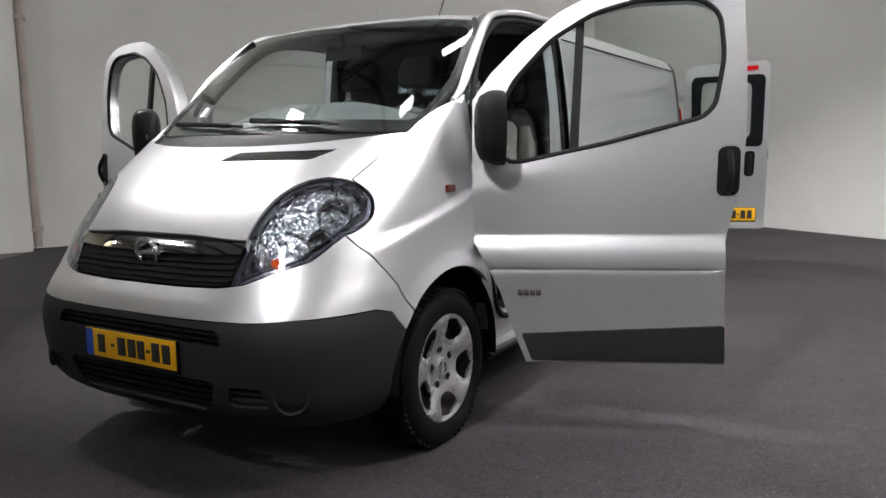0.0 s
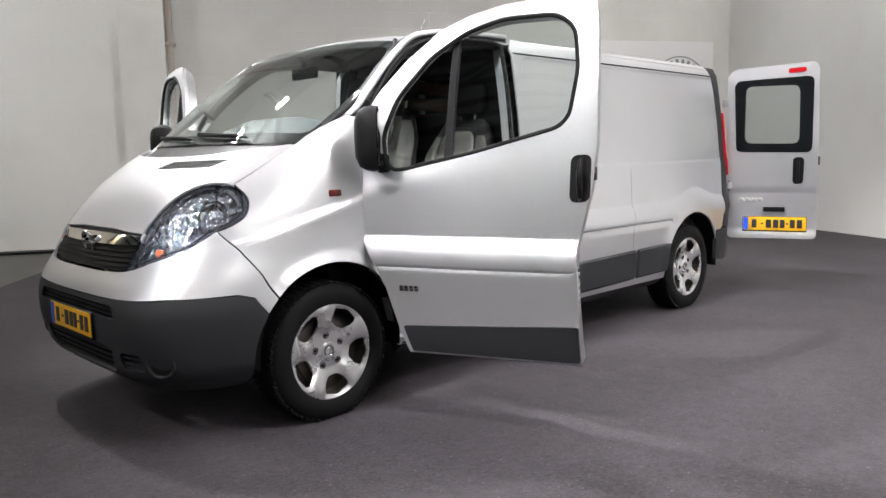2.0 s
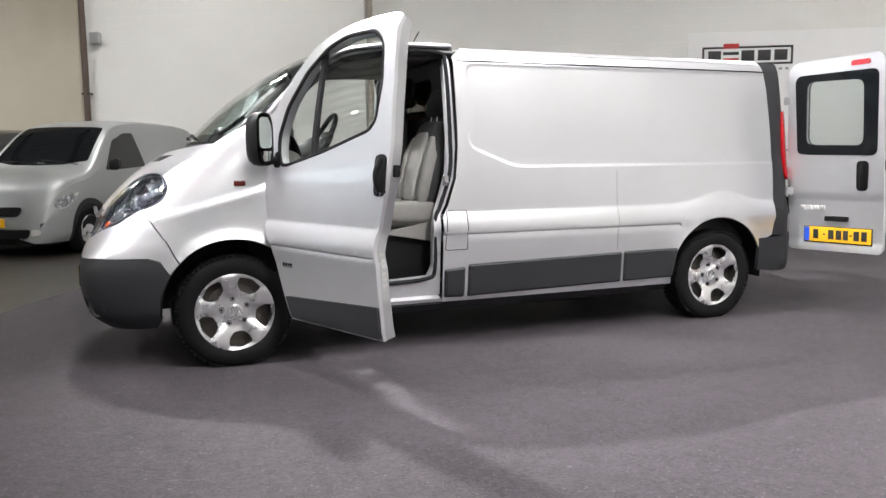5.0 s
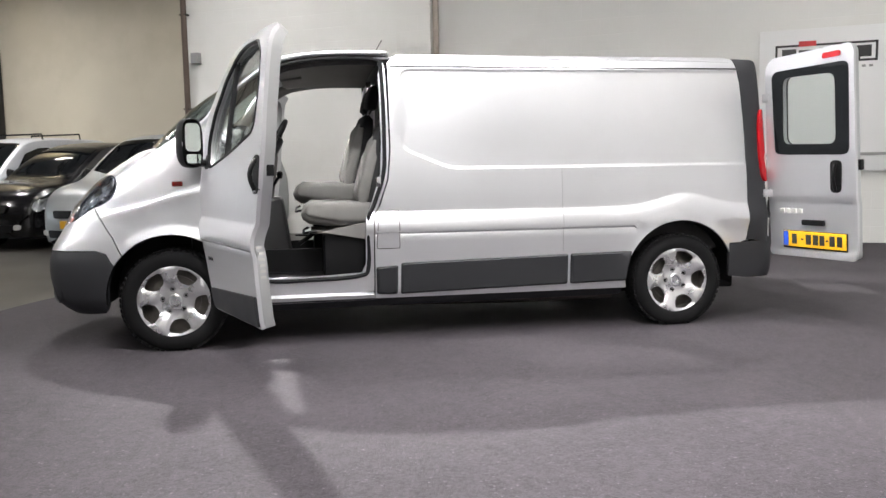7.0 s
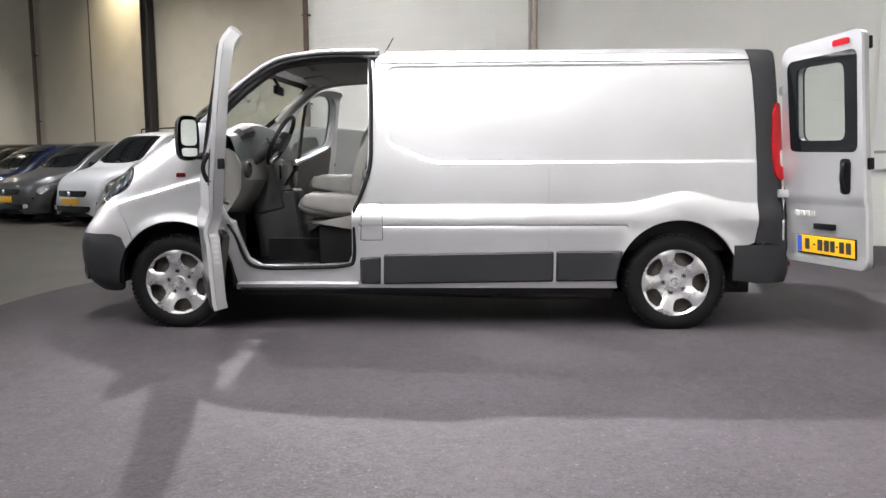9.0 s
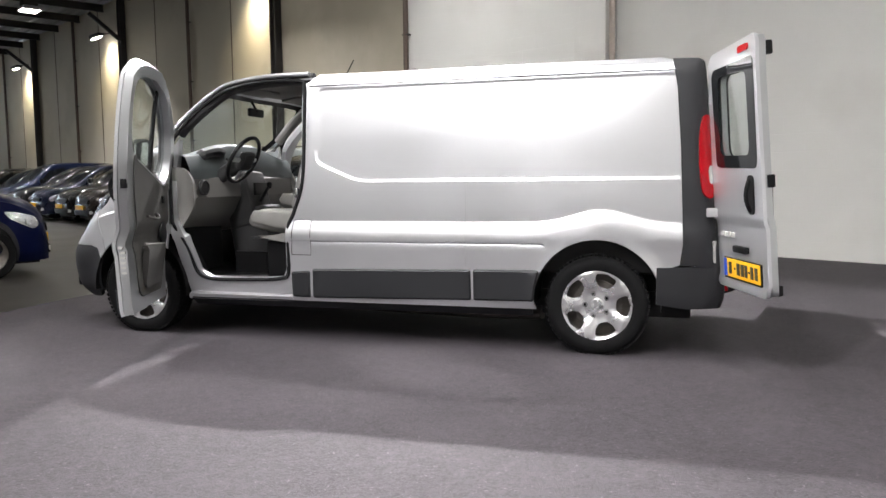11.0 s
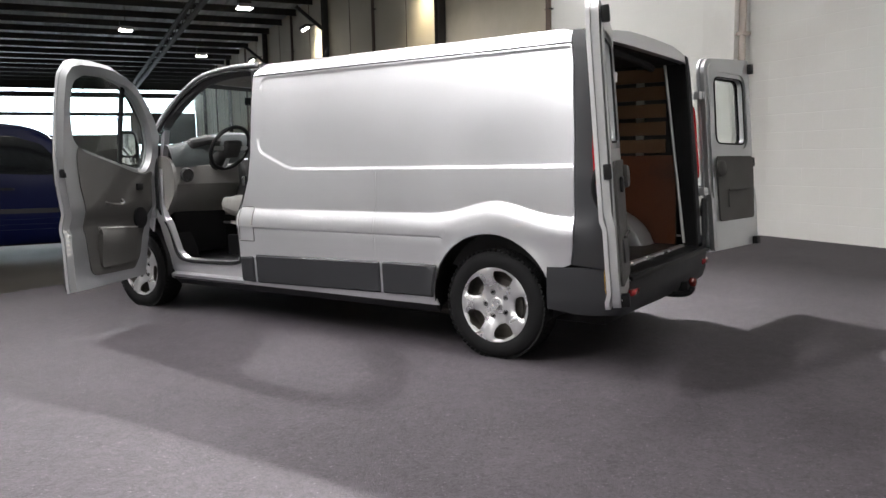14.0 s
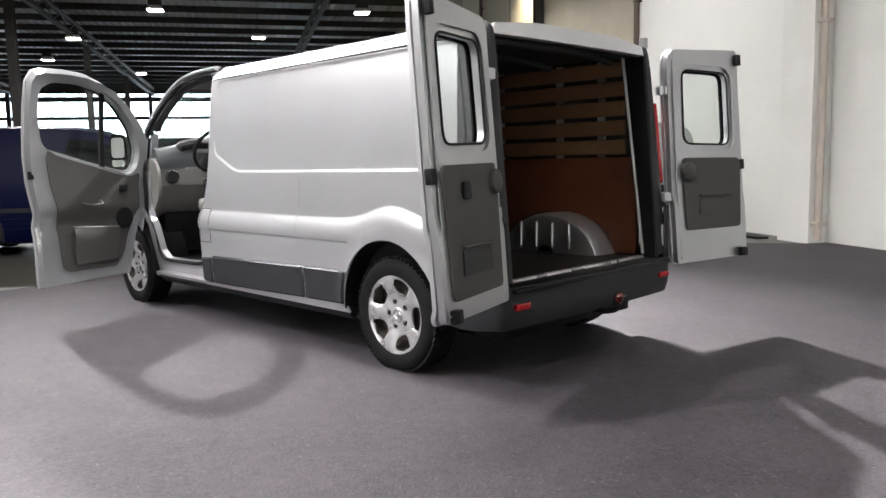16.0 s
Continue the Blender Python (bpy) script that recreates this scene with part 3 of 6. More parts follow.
part("housing", box(-0.45, 0.45, -0.12, 0.12, 0.02, 0.14, 0.02), STEEL, wl)
part("tube", tube([(-0.42, 0, 0.0), (0.42, 0, 0.0)], 0.035, 8), LAMP_GLOW, wl, "glowing tube")
part("bracket", tube([(0, 0, 0.1), (0, 0.55, 0.25), (0, 0.7, 0.25)], 0.025, 6), STEEL, wl)
wl.matrix_basis = hall_pose(WALL_LAMPS[0][0], 7.3, 6.35)
for u, _ in WALL_LAMPS[1:]:
    copy_thing(wl, hall_pose(u, 7.3, 6.35))

# white display board on the back wall, with a plain-shape sign and a round stamp
BU0, BU1, BZ0, BZ1 = 4.15, 8.05, 1.05, 3.1
bd = thing("display_board", "large white display board with black and red sign on the wall", "board", HM)
part("panel", box(BU0, BU1, V_WALL - 0.06, V_WALL - 0.014, BZ0, BZ1, 0.006), BOARD, bd)
vf = V_WALL - 0.066
part("rail", box(BU0, BU1, vf - 0.004, vf + 0.003, 1.27, 1.31), INK_GREY, bd)
sb = bmesh.new()
u0, u1, z0, z1 = 4.36, 5.69, 2.60, 2.88
for q in ((u0, u1, z0, z0 + 0.03), (u0, u1, z1 - 0.03, z1), (u0, u0 + 0.03, z0, z1), (u1 - 0.03, u1, z0, z1)):
    box(q[0], q[1], vf - 0.003, vf + 0.003, q[2], q[3], bm=sb)
part("sign_frame", sb, INK, bd)
for k, uu in enumerate((4.45, 4.94, 5.18, 5.42)):
    part("sign_bar", box(uu, uu + 0.19, vf - 0.003, vf + 0.003, z0 + 0.06, z1 - 0.06, 0.002), INK, bd)
for k in range(3):
    part("sign_stripe", box(4.67, 4.90, vf - 0.004, vf + 0.003, z0 + 0.06 + k * 0.095, z0 + 0.105 + k * 0.095 + (0.03 if k == 2 else 0)), INK_RED if k != 1 else INK, bd)
for k in range(14):
    part("sign_dash", box(4.39 + k * 0.092, 4.437 + k * 0.092, vf - 0.002, vf + 0.003, 2.515, 2.548), INK_GREY, bd)
SC, SZ = 7.40, 2.31
for r0, r1 in ((0.525, 0.545), (0.365, 0.38)):
    rb = grid([[Vector((SC + r * math.cos(a * math.tau / 64), vf + dv, SZ + r * math.sin(a * math.tau / 64))) for a in range(64)] for r, dv in ((r0, 0.003), (r0, -0.003), (r1, -0.003), (r1, 0.003))], close_u=True)
    part("stamp_ring", rb, INK_GREY, bd)
for k in range(26):
    if k in (0, 1, 13, 14):
        continue
    a = k * math.tau / 26
    m = Matrix.Translation((SC + 0.452 * math.cos(a), vf, SZ + 0.452 * math.sin(a))) @ Matrix.Rotation(-a + math.pi / 2, 4, "Y")
    part("stamp_mark", box(-0.026, 0.026, -0.003, 0.003, -0.042, 0.042, m=m), INK_GREY, bd)
part("stamp_band", box(SC - 0.32, SC + 0.32, vf - 0.004, vf + 0.003, SZ - 0.03, SZ + 0.03, 0.002, m=Matrix.Translation((SC, 0, SZ)) @ Matrix.Rotation(radians(20), 4, "Y") @ Matrix.Translation((-SC, 0, -SZ))), INK_GREY, bd)
bw = thing("wall_socket", "small grey junction box on the wall", "junction box", HM @ Matrix.Translation((-5.98, V_WALL, 3.38)), kind="structure")
part("cover", box(-0.09, 0.09, -0.08, 0.02, -0.1, 0.1, 0.01), INK_GREY, bw)
solid("cable_cover", box(-3.6, -1.75, 7.28, 7.48, 0.0, 0.03, 0.012), BLACK, "flat black rubber cable cover lying by the wall", "cable cover", m=HM)


# ---- the silver panel van: front axle at x = 0, nose towards -x, driver's side towards -y ----
van = thing("delivery_van", "silver long-wheelbase panel van with its doors standing open", "van")
WB = 3.498
PROF_Z = np.array([0.24, 0.27, 0.30, 0.36, 0.55, 0.70, 0.722, 0.735, 0.748, 0.765, 0.79, 0.82, 0.85, 0.872, 0.884, 0.892, 0.925, 0.96, 1.0, 1.16, 1.5, 1.7, 1.84, 1.87, 1.91, 1.95])
PROF_Y = np.array([0.84, 0.885, 0.908, 0.924, 0.936, 0.944, 0.9455, 0.941, 0.956, 0.9575, 0.9555, 0.9495, 0.9395, 0.929, 0.9235, 0.923, 0.9225, 0.9215, 0.920, 0.911, 0.882, 0.8585, 0.836, 0.822, 0.795, 0.755])
BAND_Z = (0.765, 0.79, 0.82, 0.85, 0.872, 0.884, 0.892)
RECESS = rounded([(1.50, 1.30), (1.83, 1.162), (4.3, 1.162), (4.3, 1.838), (1.505, 1.838)], 0.07, 6)


def sstep(a, b, x):
    t = min(1.0, max(0.0, (x - a) / (b - a)))
    return t * t * (3 - 2 * t)


def seg_dist(poly, x, z):
    best = 9.0
    for i in range(len(poly)):
        ax, az = poly[i]
        bx, bz = poly[(i + 1) % len(poly)]
        dx, dz = bx - ax, bz - az
        L = dx * dx + dz * dz
        if L < 1e-12:
            continue
        t = min(1, max(0, ((x - ax) * dx + (z - az) * dz) / L))
        best = min(best, math.hypot(x - ax - t * dx, z - az - t * dz))
    return best


def half_width(x, z):
    """Half the van's width at x along it and height z."""
    hump = 0.085 * math.exp(-((x - 3.53) / 0.25) ** 2) * sstep(0.70, 0.86, z) * (1 - sstep(0.95, 1.25, z))
    y = float(np.interp(z - hump, PROF_Z, PROF_Y))
    r = math.hypot(x - WB, z - 0.36)
    y += 0.016 * math.exp(-((r - 0.41) / 0.045) ** 2) * sstep(0.3, 0.4, z)
    if x > 1.45 and 1.1 < z < 1.9:
        d = seg_dist(RECESS, x, z)
        if inside(RECESS, [x], [z])[0]:
            y -= 0.007 * sstep(0.0, 0.016, d)
    y -= 0.03 * max(0.0, (x - 3.7) / 0.6) ** 2
    y -= 0.05 * sstep(1.3, 0.4, x) * max(0.0, z - 1.15) / 0.8
    if x < 0.9:
        zl = 0.90 + 0.27 * (x + 0.42)
        y += 0.011 * (1 - sstep(0.40, 0.85, x)) * math.exp(-max(0.0, zl - z) / 0.10) * (1 - sstep(zl - 0.010, zl + 0.026, z))
    return y


def side(s):
    return lambda x, z: (x, s * half_width(x, z), z)


# front end: level curves round the nose
LEVELS = np.array([
    # nose x, nose z, side z
    (-0.72, 0.235, 0.25), (-0.815, 0.31, 0.34), (-0.858, 0.45, 0.47), (-0.862, 0.58, 0.59), (-0.842, 0.69, 0.69), (-0.800, 0.775, 0.79),
    (-0.765, 0.86, 0.89), (-0.715, 0.955, 0.99), (-0.565, 1.115, 1.11), (-0.385, 1.245, 1.235), (-0.215, 1.335, 1.36), (-0.02, 1.43, 1.47)])
X1 = 0.285
FRONT_Z = np.array([0.25, 0.36, 0.55, 0.75, 0.90, 1.05, 1.2, 1.36, 1.47])
FRONT_Y = np.array([0.865, 0.915, 0.930, 0.934, 0.925, 0.913, 0.897, 0.872, 0.855])
_a = np.linspace(0, math.pi / 2, 400)


def plan_curve(px, py):
    cx, cy = np.cos(_a) ** (2 / px), np.sin(_a) ** (2 / py)
    cx[-1] = 0
    d = np.concatenate([[0], np.cumsum(np.hypot(np.diff(cx) * 1.1, np.diff(cy) * 0.92))])
    d /= d[-1]
    t = np.linspace(0, 1, 400)
    return np.interp(t, d, cx), np.interp(t, d, cy)


_T = np.linspace(0, 1, 400)
LOW_CURVE, HIGH_CURVE = plan_curve(3.4, 5.4), plan_curve(2.4, 3.7)


def curve(b):
    """The plan outline at a level: boxy at the bumper, rounder at the bonnet."""
    k = min(1.0, max(0.0, (b - 3.2) / 3.6))
    return LOW_CURVE[0] * (1 - k) + HIGH_CURVE[0] * k, LOW_CURVE[1] * (1 - k) + HIGH_CURVE[1] * k


def level(b):
    """nose x, nose z, side z, width at a level (Catmull-Rom between the rows)."""
    s = min(max(b, 0), len(LEVELS) - 1.001)
    i = int(s)
    t = s - i
    p = [LEVELS[min(max(i + k, 0), len(LEVELS) - 1)] for k in (-1, 0, 1, 2)]
    q = 0.5 * (2 * p[1] + (p[2] - p[0]) * t + (2 * p[0] - 5 * p[1] + 4 * p[2] - p[3]) * t * t + (3 * p[1] - p[0] - 3 * p[2] + p[3]) * t ** 3)
    return q[0], q[1], q[2], float(np.interp(q[2], FRONT_Z, FRONT_Y))


def nose(t, b):
    """Point of the nose: t from -1 (left side) to 1, b the level."""
    x0, zc, zs, w = level(b)
    tx, ty = curve(b)
    cx, cy = float(np.interp(abs(t), _T, tx)), float(np.interp(abs(t), _T, ty))
    x, y = X1 - (X1 - x0) * cx, w * cy
    z = zc + (zs - zc) * cy ** 3
    # crease running back from the headlamp over the wheel arch, and the arch's flare
    zl = 0.90 + 0.27 * (x + 0.42)
    if x > -0.6:
        k = sstep(-0.6, -0.3, x)
        y += k * (1 - 0.45 * sstep(0.12, 0.28, x)) * (0.010 + 0.010 * math.exp(-max(0.0, zl - z) / 0.07)) * (1 - sstep(zl - 0.008, zl + 0.014, z)) - 0.004 * k
        r = math.hypot(x, z - 0.36)
        y += k * 0.016 * math.exp(-((r - 0.42) / 0.032) ** 2)
    return (x, math.copysign(y, t) if t else 0.0, z)


SC_T, SC_B = 1.35, 0.13      # makes the (t, level) plane roughly metric


def fx(x, z, s=-1):
    """(t, level) of the place on side s at this x and z."""
    lo, hi = 0.0, len(LEVELS) - 1.01
    for _ in range(36):
        b = (lo + hi) / 2
        x0, zc, zs, w = level(b)
        tx, ty = curve(b)
        cx = min(1.0, max(0.0, (X1 - x) / (X1 - x0)))
        t = float(np.interp(cx, tx[::-1], _T[::-1]))
        cy = float(np.interp(t, _T, ty))
        if zc + (zs - zc) * cy ** 3 < z:
            lo = b
        else:
            hi = b
    return (s * t * SC_T, b * SC_B)


def fy(y, z):
    """(t, level) of the place at this y and z."""
    lo, hi = 0.0, len(LEVELS) - 1.01
    for _ in range(36):
        b = (lo + hi) / 2
        x0, zc, zs, w = level(b)
        tx, ty = curve(b)
        cy = min(1.0, abs(y) / w)
        t = float(np.interp(cy, ty, _T))
        if zc + (zs - zc) * cy ** 3 < z:
            lo = b
        else:
            hi = b
    return (math.copysign(t, y) * SC_T, b * SC_B)


def nose_m(a, b):
    return nose(a / SC_T, b / SC_B)


def mirror_t(poly):
    return [(-a, b) for a, b in reversed(poly)]


def both(left):
    """A line from the left side to the middle, carried on to the right."""
    return left + mirror_t(left)


def arc(cx, cz, r, a0, a1, n=12):
    return [(cx + r * math.cos(radians(a0 + (a1 - a0) * k / n)), cz + r * math.sin(radians(a0 + (a1 - a0) * k / n))) for k in range(n + 1)]


ARCH = 0.415
ax = lambda a: (ARCH * math.cos(radians(a)), 0.36 + ARCH * math.sin(radians(a)))
# lines on the nose (left half)
low_edge = [fx(-0.435, 0.266), fx(-0.50, 0.257), fy(-0.70, 0.25), fy(-0.45, 0.245), fy(-0.2, 0.243)]
clad_top = [fx(*ax(148)), fx(-0.40, 0.655), fx(-0.47, 0.675), fy(-0.72, 0.672), fy(-0.55, 0.662), fy(-0.45, 0.66), fy(-0.2, 0.655)]
left_bumper = [fx(*ax(a)) for a in (150, 160, 170, 180, 187)] + low_edge
poly_bumper = both(left_bumper)
poly_bumper = poly_bumper + [(-a, b) for a, b in clad_top[:]] + [(a, b) for a, b in clad_top[::-1]]
intake_up = rounded([fy(-0.44, 0.632), fy(0.44, 0.632), fy(0.47, 0.575), fy(-0.47, 0.575)][::-1], 0.02, 3)
intake_low = rounded([fy(-0.42, 0.44), fy(0.42, 0.44), fy(0.36, 0.31), fy(-0.36, 0.31)][::-1], 0.03, 3)
fog_l = rounded([fy(-0.48, 0.43), fy(-0.62, 0.43), fy(-0.62, 0.35), fy(-0.47, 0.35)], 0.02, 3)
part("front_bumper", patch(poly_bumper, nose_m, 0.035, holes=[intake_up, intake_low, fog_l, mirror_t(fog_l)], thick=0.03, core=(0.6, 0, 0.6)), CLAD, van, "dark grey moulded plastic bumper")


def nose_in(d):
    def f(a, b):
        x, y, z = nose_m(a, b)
        return (x + d, y * 0.985, z)
    return f


part("intake_backing", patch(rounded([fy(-0.66, 0.64), fy(0.66, 0.64), fy(0.66, 0.30), fy(-0.66, 0.30)][::-1], 0.03), nose_in(0.045), 0.06, thick=0.006, core=(0.6, 0, 0.6)), BLACK, van)
for z in (0.335, 0.362, 0.389, 0.416):
    part("intake_slat", patch([fy(-0.4, z), fy(0.4, z), fy(0.4, z + 0.013), fy(-0.4, z + 0.013)][::-1], nose_in(0.012), 0.06, thick=0.02, core=(0.6, 0, 0.6)), BLACK, van)
for z in (0.588, 0.61):
    part("intake_slat", patch([fy(-0.45, z), fy(0.45, z), fy(0.45, z + 0.01), fy(-0.45, z + 0.01)][::-1], nose_in(0.012), 0.06, thick=0.02, core=(0.6, 0, 0.6)), BLACK, van)
for s in (-1, 1):
    for z in (0.368, 0.40):
        part("fog_slat", patch([fy(s * 0.48, z), fy(s * 0.62, z), fy(s * 0.62, z + 0.012), fy(s * 0.48, z + 0.012)][::s], nose_in(0.012), 0.05, thick=0.02, core=(0.6, 0, 0.6)), CLAD, van)
    x, y, z = nose(*[q / k for q, k in zip(fy(s * 0.70, 0.395), (SC_T, SC_B))])
    fl = part("fog_cover", lathe([(0.066, -0.03), (0.066, 0.0), (0.060, 0.005), (0.055, -0.006), (0.0, -0.008)], 28), CLAD, van)
    fl.matrix_basis = Matrix.Translation((x + 0.004, y, z)) @ Matrix.Rotation(radians(90 + s * -38), 4, "Z")
    part("centre", lathe([(0.053, -0.008), (0.048, -0.004), (0.0, -0.004)], 24), BLACK, fl)

# painted nose panel below the grille and headlamps
hl_low = [fx(-0.490, 0.948), fy(-0.70, 0.865), fy(-0.60, 0.825), fy(-0.505, 0.787), fy(-0.45, 0.778)]
gr_low = [fy(-0.40, 0.772), fy(-0.2, 0.765)]
split = [fx(*ax(137)), fx(-0.36, 0.755), fx(-0.43, 0.86), fx(-0.490, 0.948)]
left_nose = split + hl_low[1:] + gr_low
clad_up = [(a, b + 0.005) for a, b in clad_top]
poly_nose = both(left_nose) + [(-a, b) for a, b in clad_up] + clad_up[::-1]
part("nose_panel", patch(poly_nose, nose_m, 0.035, thick=0.012, core=(0.6, 0, 0.6)), SILVER, van, "silver painted upper bumper")

# grille with chrome bar and badge
gr = both([fy(-0.455, 0.785), fy(-0.40, 0.777), fy(-0.2, 0.770)]) + [fy(0.475, 0.93), fy(0.2, 0.945), fy(-0.2, 0.945), fy(-0.475, 0.93)]
grille = part("grille", patch(gr, nose_in(0.02), 0.03, thick=0.02, core=(0.6, 0, 0.6)), BLACK, van)
for z in (0.79, 0.812, 0.834, 0.856):
    h = 0.45 - 0.1 * max(0, 0.80 - z) * 10
    part("slat", patch(both([fy(-h, z + 0.004), fy(-0.2, z)]) + both([fy(-h, z + 0.015), fy(-0.2, z + 0.011)])[::-1], nose_in(0.004), 0.05, thick=0.022, core=(0.6, 0, 0.6)), BLACK, grille)
part("chrome_bar", patch(both([fy(-0.468, 0.893), fy(-0.2, 0.884)]) + both([fy(-0.472, 0.932), fy(-0.2, 0.934)])[::-1], nose_in(-0.004), 0.03, thick=0.02, core=(0.6, 0, 0.6)), CHROME, grille, "polished chrome bar")
x, y, z = nose(0.0001, 6.35)
bg = part("badge", lathe([(0.052, -0.006), (0.062, 0.006), (0.060, 0.016), (0.05, 0.016), (0.047, 0.008)], 36), CHROME, grille, "round chrome badge")
bg.matrix_basis = Matrix.Translation((x - 0.004, 0, z - 0.01)) @ Matrix.Rotation(radians(90), 4, "Z") @ Matrix.Rotation(radians(-12), 4, "X")
part("badge_bar", box(-0.075, 0.075, -0.004, 0.012, -0.008, 0.008, 0.004), CHROME, bg)

# headlamps
e0, e1, e2 = fy(-0.476, 0.905), fx(-0.535, 1.130), fx(-0.455, 1.150)
lamp_edge = [tuple(e0[i] * (1 - t) ** 2 + (e1[i] * 0.62 + (e0[i] + e2[i]) * 0.19) * 2 * t * (1 - t) + e2[i] * t * t for i in (0, 1)) for t in np.linspace(0, 1, 13)]
tip = [fx(-0.455, 1.150), fx(-0.410, 1.158), fx(-0.368, 1.142), fx(-0.345, 1.085)]
lamp_back = [(p.x, p.y) for p in smooth_path([(a, b, 0) for a, b in tip + [fx(-0.372, 1.015), fx(-0.432, 0.972), hl_low[0]]], 4)]
lamp_edge += lamp_back[1:]
hl_poly = hl_low + lamp_edge[:-1]
hl_poly = [hl_poly[i] for i in range(len(hl_poly)) if i == 0 or math.dist(hl_poly[i], hl_poly[i - 1]) > 0.004]
for s in (-1, 1):
    q = list(hl_poly)
    q = q if s < 0 else mirror_t(q)
    lamp = part("headlight", patch(inset(q, 0.004), nose_in(0.042), 0.03, thick=0.01, core=(0.6, 0, 0.8)), FACET, van, "headlamp with clear lens and chrome reflectors")
    lens = part("lens", patch(inset(q, 0.004), nose_m, 0.02, thick=0.004, core=(0.6, 0, 0.8)), LAMP_GLASS, lamp)
    lens.visible_shadow = False
    for (xx, zz, r) in ((-0.408, 1.078, 0.066), (-0.485, 1.015, 0.070), (-0.570, 0.925, 0.046)):
        t, b = fx(xx, zz, s)
        p0 = Vector(nose_in(0.006)(t, b))
        nrm = Vector((-0.75, s * 0.55, 0.35)).normalized()
        bowl = part("reflector", lathe([(r, 0.0), (r * 0.99, -0.004), (r * 0.8, -0.02), (r * 0.45, -0.035), (r * 0.2, -0.038), (r * 0.2, -0.008), (0, -0.004)], 24), CHROME, lamp)
        bowl.matrix_basis = Matrix.Translation(p0 + nrm * 0.004) @ nrm.to_track_quat("Y", "Z").to_matrix().to_4x4()
    t, b = fy(s * 0.60, 0.862)
    p0 = Vector(nose_in(0.004)(t, b))
    part("indicator", lathe([(0.02, -0.016), (0.018, -0.006), (0.0, -0.003)], 18), AMBER, lamp, "amber indicator bulb").matrix_basis = Matrix.Translation(p0) @ Vector((-0.75, s * 0.5, 0.3)).to_track_quat("Y", "Z").to_matrix().to_4x4()
    rim_in = [(a + (0.006 if s < 0 else -0.006), b + 0.002) for a, b in inset(q, 0.010)]
    part("bezel", patch(inset(q, 0.003), nose_in(0.009), 0.03, holes=[rim_in], thick=0.03, core=(0.6, 0, 0.8)), BEZEL, lamp, "smoked grey lamp bezel")
    part("chrome_frame", patch(inset(rim_in, 0.012), nose_in(0.013), 0.03, holes=[inset(rim_in, 0.021)], thick=0.012, core=(0.6, 0, 0.8)), CHROME, lamp)

# bonnet
bo_side = [fx(-0.077, 1.325), fx(-0.165, 1.272), fx(-0.265, 1.210), fx(-0.364, 1.151)]
bo_left = bo_side[1:] + lamp_edge[20::-1] + [fy(-0.48, 0.938), fy(-0.2, 0.952)]
poly_bonnet = both(bo_left) + [(-a, b) for a, b in [fx(-0.077, 1.325), fx(-0.092, 1.330), fy(-0.60, 1.308), fy(-0.4, 1.290), fy(-0.15, 1.282)]]
poly_bonnet += [fy(-0.15, 1.282), fy(-0.4, 1.290), fy(-0.60, 1.308), fx(-0.092, 1.330), fx(-0.077, 1.325)]
vent = rounded([fy(-0.05, 1.221), fy(-0.51, 1.226), fy(-0.585, 1.266), fy(-0.12, 1.256)], 0.012, 3)
part("bonnet", patch(inset(poly_bonnet, 0.002), nose_m, 0.035, holes=[vent], thick=0.012, core=(0.6, 0, 0.6)), SILVER, van, "silver painted bonnet with a black air vent")
vt = part("bonnet_vent", patch(inset(vent, -0.01), nose_in(0.012), 0.04, thick=0.008, core=(0.6, 0, 0.6)), BLACK, van, "black plastic bonnet air vent")
for k in range(5):
    f = 0.1 + 0.2 * k
    lerp = lambda y0, z0, y1, z1, g: fy(y0 + (y1 - y0) * g, z0 + (z1 - z0) * g)
    part("louvre", patch([lerp(-0.06, 1.222, -0.13, 1.256, f), lerp(-0.51, 1.226, -0.58, 1.265, f), lerp(-0.51, 1.226, -0.58, 1.265, f + 0.09), lerp(-0.06, 1.222, -0.13, 1.256, f + 0.09)], nose_in(0.003), 0.06, thick=0.01, core=(0.6, 0, 0.6)), BLACK, vt)

